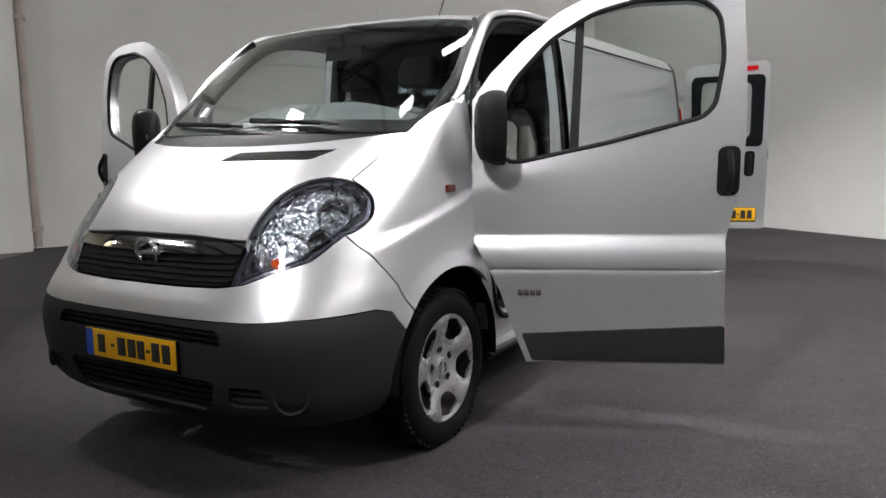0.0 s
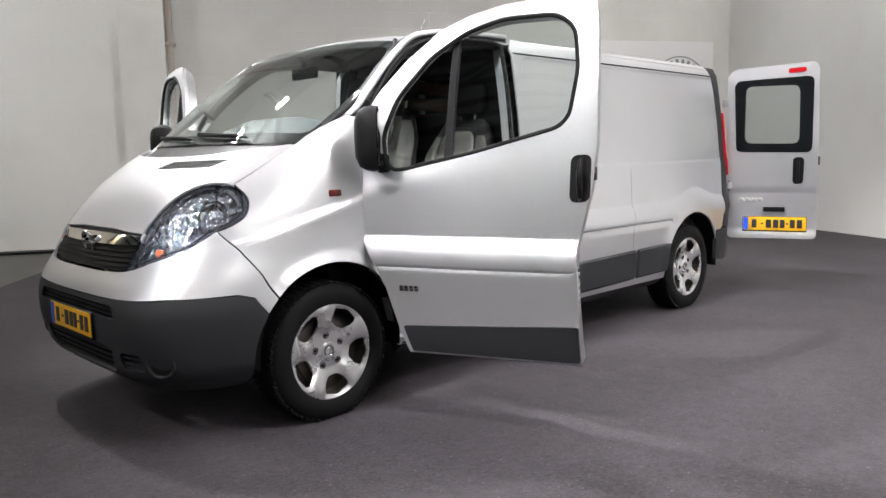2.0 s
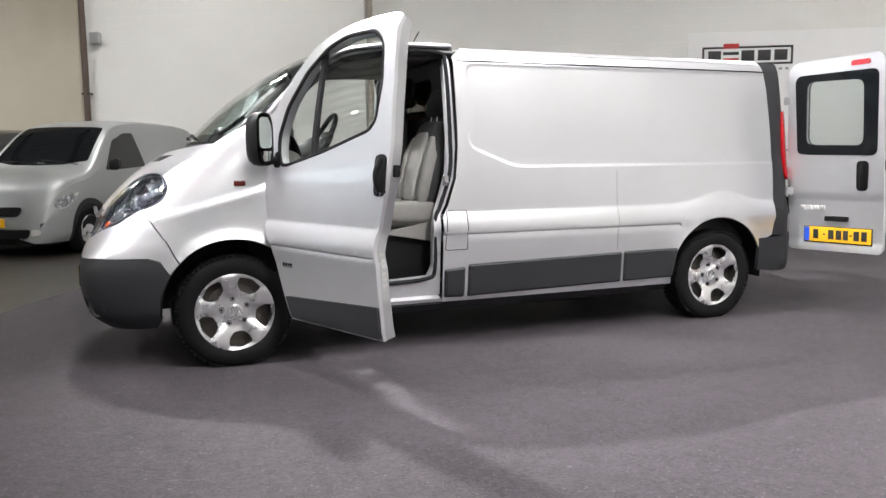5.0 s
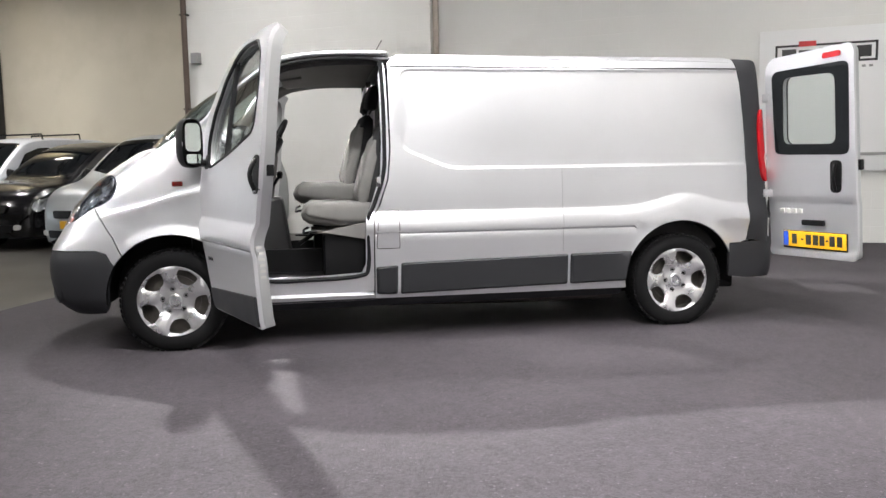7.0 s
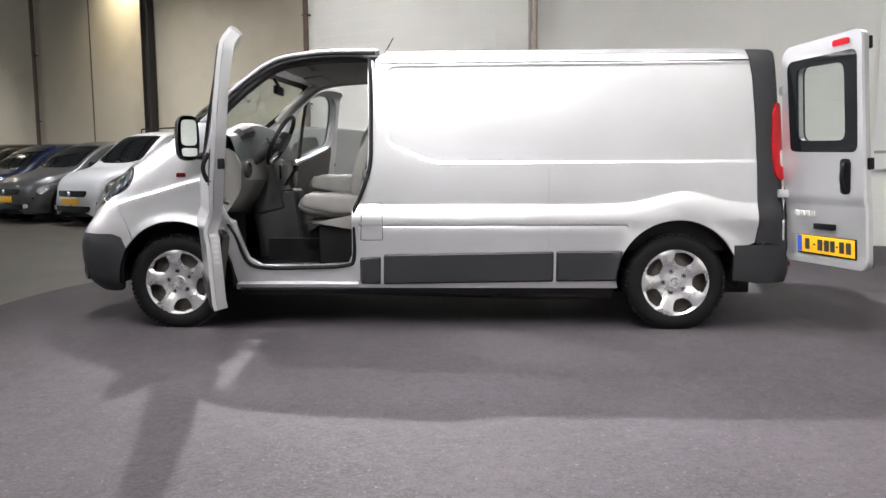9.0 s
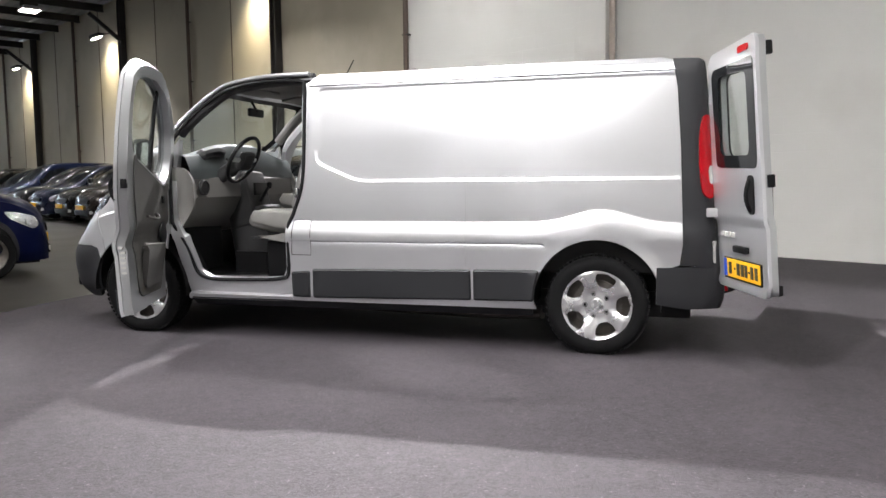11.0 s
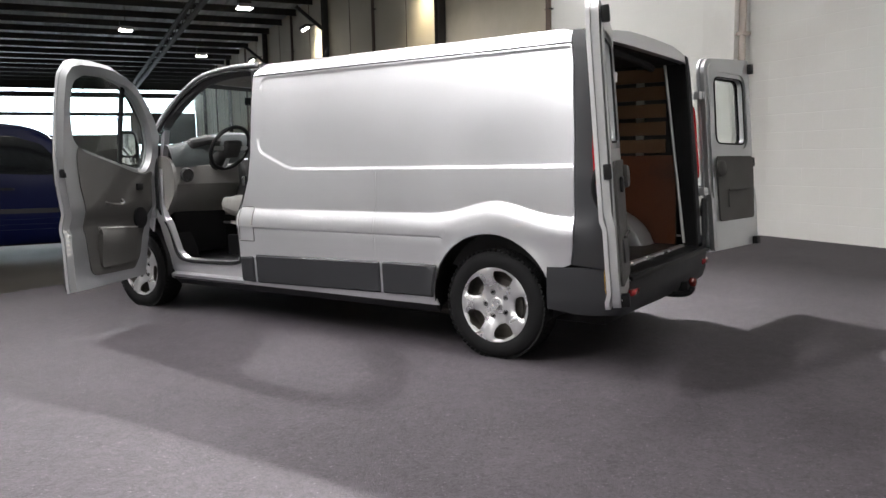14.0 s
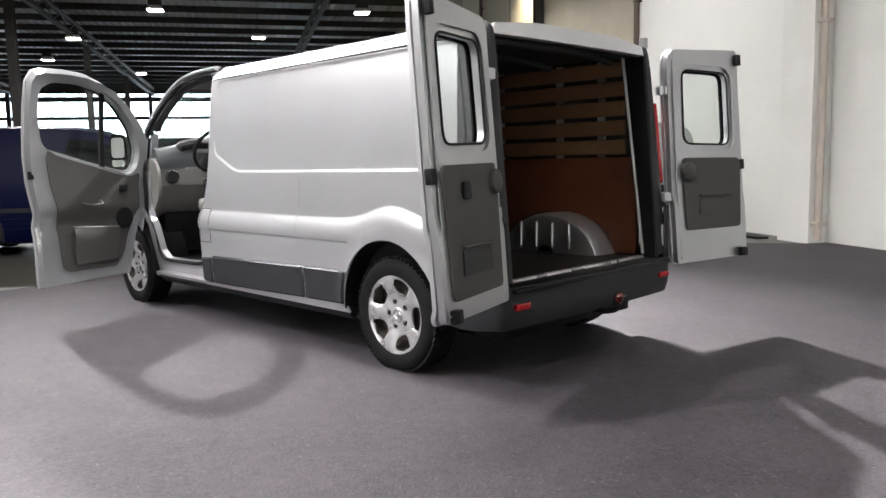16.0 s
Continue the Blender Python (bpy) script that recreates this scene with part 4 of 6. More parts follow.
# front wings
for s in (-1, 1):
    back = [(0.2849, 0.68), (0.2849, 0.85), (0.2849, 1.05), (0.2849, 1.25), (0.2849, 1.45)]
    arc_pts = [fx(*ax(a)) for a in range(136, 47, -8)]
    poly = [fx(-0.486, 0.950), fx(-0.426, 0.862), fx(-0.356, 0.757)] + arc_pts + [fx(x, z) for x, z in back] + [fx(0.18, 1.462), fx(0.08, 1.422), fx(-0.01, 1.370), fx(-0.072, 1.328)] + [fx(-0.162, 1.275), fx(-0.262, 1.211), fx(-0.361, 1.151)] + [(a - 0.006, b) for a, b in lamp_back[9:-1]]
    def along(dz):
        return [fx(-0.47 + 0.05 * k, 0.8865 + 0.27 * 0.05 * k + dz) for k in range(15)]
    fs = [along(dz) for dz in (-0.030, -0.008, -0.002, 0.003, 0.008, 0.014, 0.034)]
    if s > 0:
        poly, fs = mirror_t(poly), [mirror_t(f) for f in fs]
    wing = part("front_wing", patch(inset(poly, 0.002), nose_m, 0.03, feats=fs, thick=0.012, core=(0.3, 0, 0.8)), SILVER, van)
    t, b = fx(0.055, 1.095, s)
    p0 = Vector(nose_m(t, b))
    part("side_repeater", box(p0.x - 0.034, p0.x + 0.034, p0.y - 0.010, p0.y + 0.010, p0.z - 0.0165, p0.z + 0.0165, 0.0095, seg=4), MARKER, wing, "dark red side repeater lamp")
    # wheel-arch liner
    part("wheel_arch_liner", grid([[Vector((r * math.cos(radians(a)), s * y, 0.36 + r * math.sin(radians(a)))) for a in range(-8, 192, 8)] for y, r in ((0.925, 0.41), (0.60, 0.41), (0.598, 0.05))]), BLACK, van)
    part("wheel_arch_liner", grid([[Vector((WB + r * math.cos(radians(a)), s * y, 0.36 + r * math.sin(radians(a)))) for a in range(-8, 192, 8)] for y, r in ((0.935, 0.41), (0.60, 0.41), (0.598, 0.05))]), BLACK, van)

# closing plates under the bonnet's rear corners
for s in (-1, 1):
    q = [fx(-0.17, 1.20), fx(0.05, 1.22), fx(0.22, 1.40), fx(0.17, 1.445), fx(0.07, 1.405), fx(-0.01, 1.355), fx(-0.10, 1.315), fx(-0.20, 1.255)]
    part("cowl_corner", patch(q if s < 0 else mirror_t(q), nose_in(0.005), 0.04, thick=0.006, core=(0.6, 0, 0.6)), SILVER, van)

# windscreen, scuttle, pillars
def roof(x, y, d=0.0):
    z = 1.968 - 0.055 * (abs(y) / 0.80) ** 3.2 - 0.055 * max(0.0, (1.2 - x) / 0.6) ** 2 - 0.35 * max(0.0, 0.74 - 0.1 * (1 - (y / 0.72) ** 2) - x) ** 1.5 - 0.02 * max(0, (x - 3.2)) ** 2
    return (x, y, z - d)


def screen(a, b, d=0.0):
    """a across (-1..1), b up (0..1)."""
    yb, yt = 0.765 * a, 0.715 * a
    xb = X1 - (X1 + 0.185) * max(0.0, 1 - abs(yb / 0.86) ** 3.7) ** (1 / 2.4)
    zb = 1.345 - 0.008 * abs(a) ** 3
    xt = 0.62 - 0.10 * (1 - a * a)
    zt = roof(xt, yt)[2] + 0.004
    bulge = 0.05 * math.sin(math.pi * b)
    y = yb + (yt - yb) * b + 0.075 * a * math.sin(math.pi * min(1.0, max(0.0, b))) ** 0.8
    return (xb + (xt - xb) * b - bulge * (0.6 - 1.6 * a ** 4) + d * 0.5, y, zb + (zt - zb) * b + bulge * (0.7 - 0.6 * a ** 4) - d)


part("windscreen", patch(rounded([(-1, 0), (1, 0), (1, 1), (-1, 1)], 0.05), screen, 0.1, thick=0.005, core=(1.2, 0, 0.8)), SCREEN, van, "clear laminated windscreen").visible_shadow = False
band = rounded([(-1, 0), (1, 0), (1, 1), (-1, 1)], 0.05)
clear_part = rounded([(-0.95, 0.085), (0.95, 0.085), (0.955, 0.93), (0.0, 0.935), (-0.955, 0.93)], 0.05)
part("screen_border", patch(band, lambda a, b: screen(a, b, 0.008), 0.06, holes=[clear_part], thick=0.002, core=(1.2, 0, 0.8)), BLACK, van)
part("scuttle", patch(rounded([(-0.98, -0.04), (-0.9, -0.20), (0.9, -0.20), (0.98, -0.04), (1.0, 0.075), (-1.0, 0.075)], 0.03), lambda a, b: (screen(a, max(b, 0), 0.015)[0] + min(b, 0) * 0.75, screen(a, 0)[1], screen(a, max(b, 0), 0.015)[2] + min(b, 0) * 0.45), 0.05, thick=0.01, core=(0.6, 0, 0.6)), BLACK, van, "black plastic scuttle panel below the windscreen")
for s, y0, y1 in ((1, -0.62, -0.02), (1, 0.05, 0.66)):
    w = [screen(y0, 0.02, -0.012), screen(y0 * 0.6 + y1 * 0.4, 0.035, -0.018), screen(y1, 0.05, -0.012)]
    wp = part("wiper", tube(smooth_path(w, 6), 0.006, 6), BLACK, van, "black windscreen wiper at rest")
    part("blade", tube(smooth_path([screen(y0 + 0.12, 0.035, -0.01), screen((y0 + y1) / 2 + 0.1, 0.05, -0.01), screen(y1 + 0.05, 0.065, -0.01)], 6), 0.006, 6, flat=2), BLACK, wp)
for s in (-1, 1):
    rail = smooth_path([(0.19, s * 0.836, 1.468), (0.25, s * 0.838, 1.51), (0.34, s * 0.832, 1.61), (0.50, s * 0.80, 1.755), (0.68, s * 0.762, 1.88), (0.86, s * 0.76, 1.925), (1.1, s * 0.772, 1.945), (1.42, s * 0.785, 1.945)], 6)
    part("roof_pillar", tube(rail, [0.012 + 0.010 * min(1, i / 8) for i in range(len(rail))], 12, flat=0.8), SILVER, van)
    part("screen_seal", tube([screen(s, b, -0.002) for b in np.linspace(0.02, 1.0, 22)], 0.013, 8), SEAL, van)
    inner = [Vector((p.x + 0.02, p.y - s * 0.045, p.z - 0.03)) for p in rail[10:]]
    part("pillar_trim", tube(inner, 0.045, 10), DASH if s > 0 else DARK_TRIM, van)
    seal = smooth_path([(0.30, s * 0.905, 0.9), (0.295, s * 0.90, 1.2), (0.30, s * 0.875, 1.46), (0.47, s * 0.815, 1.685), (0.68, s * 0.775, 1.835), (0.88, s * 0.77, 1.892), (1.1, s * 0.775, 1.908), (1.34, s * 0.785, 1.90), (1.385, s * 0.80, 1.82), (1.392, s * 0.855, 1.35), (1.378, s * 0.875, 1.13), (1.31, s * 0.885, 0.93), (1.268, s * 0.89, 0.82), (1.265, s * 0.89, 0.52), (1.2, s * 0.89, 0.455), (0.9, s * 0.89, 0.44), (0.62, s * 0.89, 0.44), (0.50, s * 0.89, 0.49), (0.42, s * 0.89, 0.68), (0.30, s * 0.90, 0.86)], 5)
    part("door_seal", tube(seal, 0.014, 8, closed=True, up=Vector((0, 1, 0.01))), SEAL, van, "black rubber door seal")
    # door aperture: pillar feet, sill and B-post in body colour
    ap_out = [(0.288, 0.80), (0.288, 1.45), (0.33, 1.50), (0.325, 1.30), (0.325, 0.90), (0.44, 0.70), (0.51, 0.51), (0.60, 0.455), (0.9, 0.452), (1.22, 0.468), (1.25, 0.53), (1.255, 0.83), (1.30, 0.95), (1.362, 1.14), (1.375, 1.36), (1.368, 1.82), (1.40, 1.93), (1.415, 1.80), (1.425, 1.30), (1.405, 1.10), (1.345, 0.93), (1.305, 0.86), (1.30, 0.345), (0.43, 0.33), (0.395, 0.45), (0.34, 0.62)]
    part("door_aperture", patch(ap_out, lambda x, z, s=s: (x, s * (half_width(x, z) - 0.045), z), 0.03, thick=0.05), SILVER, van)
    part("sill_step", patch(rounded([(0.43, 0.325), (1.30, 0.325), (1.30, 0.29), (0.42, 0.285)], 0.01), lambda x, z, s=s: (x, s * (half_width(x, z) - 0.005), z), 0.05, thick=0.05), SILVER, van)
    part("step_tread", box(0.52, 1.24, s * 0.58 - 0.27, s * 0.58 + 0.27, 0.40, 0.43, 0.006), BLACK, van)
    part("step_riser", box(0.52, 1.24, s * 0.36 - 0.02, s * 0.36 + 0.02, 0.40, 0.60), BLACK, van)
    part("door_striker", box(1.33, 1.36, s * 0.885 - 0.02, s * 0.885 + 0.02, 1.05, 1.12, 0.006), CHROME, van)

# roof
roof_poly = [(0.52, 0.0), (0.545, -0.35), (0.62, -0.70), (0.9, -0.755), (1.4, -0.79), (3.9, -0.80), (4.1, -0.77), (4.13, -0.4), (4.14, 0), (4.13, 0.4), (4.1, 0.77), (3.9, 0.80), (1.4, 0.79), (0.9, 0.755), (0.62, 0.70), (0.545, 0.35)]
ribs = [[(1.6, y), (4.05, y)] for y in (-0.52, -0.5, -0.27, -0.25, 0.25, 0.27, 0.5, 0.52)]


def roof_rib(x, y):
    p = roof(x, y)
    k = sum(math.exp(-((abs(y) - c) / 0.02) ** 2) for c in (0.26, 0.51))
    return (p[0], p[1], p[2] + 0.006 * k * sstep(1.5, 1.65, x))


part("roof", patch(roof_poly, roof_rib, 0.05, feats=ribs, thick=0.012, core=(2.2, 0, 0.5)), SILVER, van, "silver painted van roof with pressed ribs")
part("headliner", patch(inset([(0.66, 0.0), (0.72, -0.68), (1.4, -0.74), (1.4, 0.74), (0.72, 0.68)], 0.01), lambda x, y: roof(x, y, 0.04), 0.1, thick=0.01, core=(2.2, 0, 0.5)), HEADLINER, van)
an = part("aerial", tube([(1.36, -0.05, 1.96), (1.47, -0.05, 2.15)], 0.0045, 6), BLACK, van)
part("base", box(1.33, 1.40, -0.025, 0.025, 1.955, 1.975, 0.008), BLACK, an)

# load-space sides
for s in (-1, 1):
    arch = [(WB + ARCH * math.cos(radians(a)), 0.36 + ARCH * math.sin(radians(a))) for a in range(0, 181, 6)]
    outline = [(1.425, 1.88), (1.43, 1.30), (1.41, 1.10), (1.35, 0.925), (1.31, 0.855), (1.305, 0.30)] + [(3.10, 0.30), (3.083, 0.36)] + arch[::-1] + [(3.913, 0.36), (3.913, 0.50)] + [(3.90, 0.60), (3.955, 0.595), (4.015, 0.62), (4.032, 0.75), (4.028, 0.91), (4.012, 1.35), (3.985, 1.75), (3.955, 1.92), (3.90, 1.94), (1.5, 1.94)]
    feats = [[(x, z) for x in np.linspace(1.32, 3.14, 24)] for z in (0.36, 0.55, 0.722, 0.735, 0.748)]
    for dz in BAND_Z:
        feats.append([(x, dz + 0.085 * math.exp(-((x - 3.53) / 0.25) ** 2)) for x in np.linspace(1.36, 4.0, 60)])
    feats += [inset(RECESS, d)[:] for d in (-0.007, 0.0, 0.008, 0.016, 0.024)]
    feats += [[(x, 1.862) for x in np.linspace(1.45, 3.93, 20)], [(x, 1.885) for x in np.linspace(1.45, 3.93, 20)], [(x, 1.91) for x in np.linspace(1.5, 3.93, 20)]]
    sp = part("side_panel", patch(outline, side(s), 0.04, feats=feats, thick=0.012), SILVER, van, "silver painted load-space side with pressed panel")
    part("gutter", tube([(x, s * (half_width(x, 1.852) + 0.003), 1.852) for x in np.linspace(1.44, 3.97, 14)], 0.0045, 6), SEAL, sp)
    if s < 0:
        flap = rounded([(1.320, 0.640), (1.474, 0.640), (1.474, 0.893), (1.336, 0.893)], 0.012, 3)
        part("filler_flap", patch(flap, lambda x, z: (x, -half_width(x, z) - 0.0015, z), 0.03, thick=0.008), SILVER, sp)
        part("flap_gap", tube([(x, -half_width(x, z) - 0.001, z) for x, z in resample(flap, 0.03)], 0.0028, 5, closed=True, up=Vector((0, 1, 0.01))), SEAL, sp)
    part("panel_seam", tube([(2.62, s * (half_width(2.62, z) + 0.0005), z) for z in np.linspace(0.58, 1.14, 20)], 0.0016, 5, up=Vector((1, 0, 0))), INNER, sp)
    for q in ([(1.312, 0.345), (1.455, 0.34), (1.46, 0.525), (1.312, 0.515)], [(1.475, 0.34), (2.655, 0.362), (2.655, 0.56), (1.48, 0.54)], [(2.672, 0.362), (3.085, 0.368), (3.10, 0.46), (3.125, 0.565), (2.672, 0.562)]):
        q = rounded([(x, z - (0.014 if z < 0.4 else 0)) for x, z in q], 0.015, 3)
        part("side_cladding", patch(q, lambda x, z, s=s, q=q: (x, s * (half_width(x, z) + 0.006 + 0.013 * sstep(0.0, 0.013, seg_dist(q, x, z))), z), 0.04, feats=[inset(q, 0.005), inset(q, 0.013)], thick=0.02), CLAD, van, "dark grey plastic side cladding")
    part("sill", patch([(0.45, 0.235), (3.07, 0.245), (3.075, 0.305), (0.45, 0.297)], lambda x, z, s=s: (x, s * (half_width(x, z) - 0.004), z), 0.05, thick=0.06), CLAD, van)

# rear end
def tail(y, z, d=0.0):
    return (4.285 - 0.11 * max(0.0, (z - 0.5)) / 1.4 - 0.05 * (abs(y) / 0.9) ** 4 - 0.1 * max(0.0, z - 1.75) ** 1.5 - d, y, z)


for s in (-1, 1):
    # dark corner post wrapping from the side to the tail
    def corner(a, z, s=s):
        """a from 0 (side panel's edge) to 1 (door opening)."""
        x0 = float(np.interp(z, [0.6, 0.75, 0.91, 1.35, 1.75, 1.93], [4.02, 4.037, 4.033, 4.017, 3.99, 3.955]))
        y0 = half_width(x0, z)
        x2, y2 = tail(0.735, z)[0], 0.735
        xc, yc = x2 + 0.035, y0 + 0.005
        u = 1 - a
        return (u * u * x0 + 2 * u * a * xc + a * a * x2, s * (u * u * y0 + 2 * u * a * yc + a * a * y2), z)
    part("corner_post", patch([(0, 0.62), (1, 0.575), (1, 1.84), (0.9, 1.89), (0.5, 1.925), (0, 1.93)], corner, 0.06, thick=0.012, core=(3.4, 0, 1.2)), CLAD, van, "dark grey plastic rear corner post")
    lampq = rounded([(0.30, 1.07), (0.45, 1.03), (0.64, 1.06), (0.70, 1.3), (0.66, 1.52), (0.58, 1.56), (0.42, 1.56), (0.31, 1.46), (0.27, 1.26)], 0.06, 4)
    tl = part("tail_lamp", patch(lampq, corner, 0.06, thick=0.03, core=(3.4, 0, 1.2), offset=0.018), RED, van, "red vertical tail lamp with a clear section")
    part("clear_section", patch(rounded([(0.46, 1.13), (0.62, 1.13), (0.64, 1.24), (0.47, 1.24)], 0.03, 3), corner, 0.06, thick=0.01, core=(3.4, 0, 1.2), offset=0.021), WHITE_LENS, tl)
    part("reversing_lamp", patch(rounded([(0.52, 0.63), (0.84, 0.63), (0.84, 0.77), (0.52, 0.77)], 0.03, 3), corner, 0.06, thick=0.02, core=(3.4, 0, 1.2), offset=0.008), WHITE_LENS, van, "clear square reversing lamp")
    for z in (0.95, 1.64):
        h = part("rear_hinge", box(4.17, 4.245, s * 0.87 - 0.035, s * 0.87 + 0.035, z - 0.028, z + 0.028, 0.008), SILVER, van, "silver painted door hinge")
        part("pin", tube([(4.225, s * 0.885, z - 0.04), (4.225, s * 0.885, z + 0.04)], 0.012, 8), CHROME, h)
    # opening frame
    edge_x = lambda z: 4.155 - 0.125 * (z - 0.587)
    part("door_jamb", grid([[Vector((tail(0.735, z)[0], s * 0.738, z)), Vector((tail(0.735, z)[0] - 0.012, s * 0.728, z)), Vector((edge_x(z) + 0.03, s * 0.724, z)), Vector((edge_x(z), s * 0.722, z)), Vector((edge_x(z), s * 0.80, z))] for z in np.linspace(0.56, 1.87, 12)]), BLACK, van, "black painted rear door jamb")
    part("opening_post", tube([(edge_x(z), s * 0.722, z) for z in np.linspace(0.58, 1.86, 12)], 0.011, 8), INNER, van)


def rear_bumper(a, z):
    """a from -1 to 1 round the tail, at height z."""
    t = abs(a)
    s = -1 if a < 0 else 1
    if t < 0.62:
        y = 0.80 * t / 0.62
        x = 4.325 - 0.03 * (y / 0.8) ** 2
    else:
        k = (t - 0.62) / 0.38
        p0, p1, p2 = Vector((4.295, 0.80)), Vector((4.27, 0.925)), Vector((3.875, half_width(3.875, max(0.5, z)) + 0.004))
        u = 1 - k
        q = p0 * u * u + p1 * 2 * u * k + p2 * k * k
        x, y = q.x, q.y
    tuck = 0.05 * max(0.0, (0.42 - z) / 0.14) ** 1.5
    x -= tuck if t < 0.8 else 0
    return (x, s * (y - (tuck * 0.5 if t > 0.7 else 0)), z)


rb = [(-1, 0.36), (-0.9, 0.335), (-0.6, 0.335), (0.6, 0.335), (0.9, 0.335), (1, 0.36), (1, 0.60), (0.86, 0.605), (0.78, 0.66), (0.70, 0.90), (0.655, 0.90), (0.63, 0.56), (0.0, 0.555), (-0.63, 0.56), (-0.655, 0.90), (-0.70, 0.90), (-0.78, 0.66), (-0.86, 0.605), (-1, 0.60)]
part("rear_bumper", patch(rb, rear_bumper, 0.04, feats=[[(x, 0.44) for x in np.linspace(-0.95, 0.95, 40)]], thick=0.03, core=(3.4, 0, 0.5)), CLAD, van, "dark grey plastic rear bumper with step")
part("bumper_step", box(4.10, 4.325, -0.79, 0.79, 0.525, 0.553, 0.01), BLACK, van)
for s in (-1, 1):
    part("rear_reflector", box(4.295, 4.318, s * 0.72 - 0.06, s * 0.72 + 0.06, 0.44, 0.475, 0.006), RED, van)
    part("parking_sensor", lathe([(0.012, 0), (0.012, 0.006), (0, 0.008)], 12), BLACK, van).matrix_basis = Matrix.Translation((4.0, s * 0.922, 0.70)) @ Matrix.Rotation(radians(0 if s > 0 else 180), 4, "Z")
tow = part("tow_bar", tube(smooth_path([(4.0, 0.0, 0.36), (4.28, 0.0, 0.33), (4.40, 0.0, 0.345), (4.43, 0.0, 0.39)], 6), 0.02, 10), BLACK, van, "black detachable tow bar")
part("tow_ball", lathe([(0.0, 0.03), (0.018, 0.024), (0.028, 0.005), (0.025, -0.015), (0.016, -0.03)], 20, "Z"), MARKER, tow, "tow ball with dark red cap").matrix_basis = Matrix.Translation((4.43, 0, 0.42))
part("socket", box(4.27, 4.36, 0.13, 0.22, 0.31, 0.39, 0.012), BLACK, tow)
part("cross_bar", box(4.05, 4.12, -0.6, 0.6, 0.33, 0.39, 0.01), BLACK, tow)
part("rear_header", patch([(-0.735, 1.86), (0.735, 1.86), (0.72, 1.915), (0.4, 1.945), (0, 1.95), (-0.4, 1.945), (-0.72, 1.915)], lambda y, z: tail(y, z, 0.01), 0.06, thick=0.04, core=(3.4, 0, 1.2)), SILVER, van)
part("high_lock", box(4.10, 4.15, -0.09, 0.12, 1.87, 1.895, 0.006), BLACK, van)

# load space inside
part("load_floor", box(1.48, 4.14, -0.735, 0.735, 0.53, 0.562, 0.004), LOAD, van, "dark brown coated load floor")
part("floor_edge", box(4.12, 4.16, -0.735, 0.735, 0.535, 0.567, 0.004), ALLOY, van, "bright metal floor edge strip")
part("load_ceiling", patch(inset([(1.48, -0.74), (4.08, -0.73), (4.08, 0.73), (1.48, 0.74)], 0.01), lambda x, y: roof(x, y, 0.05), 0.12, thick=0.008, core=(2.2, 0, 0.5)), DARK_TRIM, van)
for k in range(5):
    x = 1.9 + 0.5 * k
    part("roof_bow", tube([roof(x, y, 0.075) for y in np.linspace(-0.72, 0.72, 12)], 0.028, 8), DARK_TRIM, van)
for s in (-1, 1):
    part("lower_lining", box(1.5, 4.08, s * 0.765 - 0.006, s * 0.765 + 0.006, 0.565, 1.215, 0.003), PLY, van, "red-brown film-faced plywood lining")
    for k in range(5):
        z = 1.235 + k * 0.128
        part("lining_slat", box(1.55, 4.0, s * 0.755 - 0.007, s * 0.755 + 0.007, z, z + 0.098, 0.003), SLAT, van, "light plywood lining slat")
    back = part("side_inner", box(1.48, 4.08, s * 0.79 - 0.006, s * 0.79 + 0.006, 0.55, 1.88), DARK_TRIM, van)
    for x in (2.2, 2.9, 3.45, 3.8):
        part("lining_post", box(x - 0.03, x + 0.03, s * 0.772 - 0.008, s * 0.772 + 0.008, 1.2, 1.86, 0.003), INNER, van)
    # wheel box
    rows = []
    for y, r in ((0.76, 0.43), (0.60, 0.43), (0.545, 0.41), (0.53, 0.37)):
        rows.append([Vector((WB - r, s * y, 0.563))] + [Vector((WB + r * math.cos(radians(a)), s * y, 0.50 + r * 0.78 * math.sin(radians(a)))) for a in range(168, 11, -12)] + [Vector((WB + r, s * y, 0.563))])
    rows.append([Vector((WB + (p.x - WB) * 0.2, s * 0.53, 0.563 + (p.z - 0.563) * 0.2)) for p in rows[-1]])
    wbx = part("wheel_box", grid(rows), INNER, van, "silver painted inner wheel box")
    for x in (3.28, 3.42, 3.56, 3.70):
        part("rib", tube([(x, s * 0.526, 0.60), (x, s * 0.526, 0.77)], 0.008, 6), INNER, wbx)
bulk = rounded([(-0.76, 0.56), (0.76, 0.56), (0.74, 1.5), (0.68, 1.9), (-0.68, 1.9), (-0.74, 1.5)], 0.08)
bw_ = rounded([(-0.30, 1.52), (0.30, 1.52), (0.30, 1.79), (-0.30, 1.79)], 0.05)
part("bulkhead", patch(bulk, lambda y, z: (1.47, y, z), 0.1, holes=[bw_], thick=0.02, core=(3, 0, 1)), DARK_TRIM, van, "dark bulkhead with a small window behind the seats")
part("bulkhead_window", patch(bw_, lambda y, z: (1.475, y, z), 0.2, thick=0.004, core=(3, 0, 1)), GLASS, van).visible_shadow = False

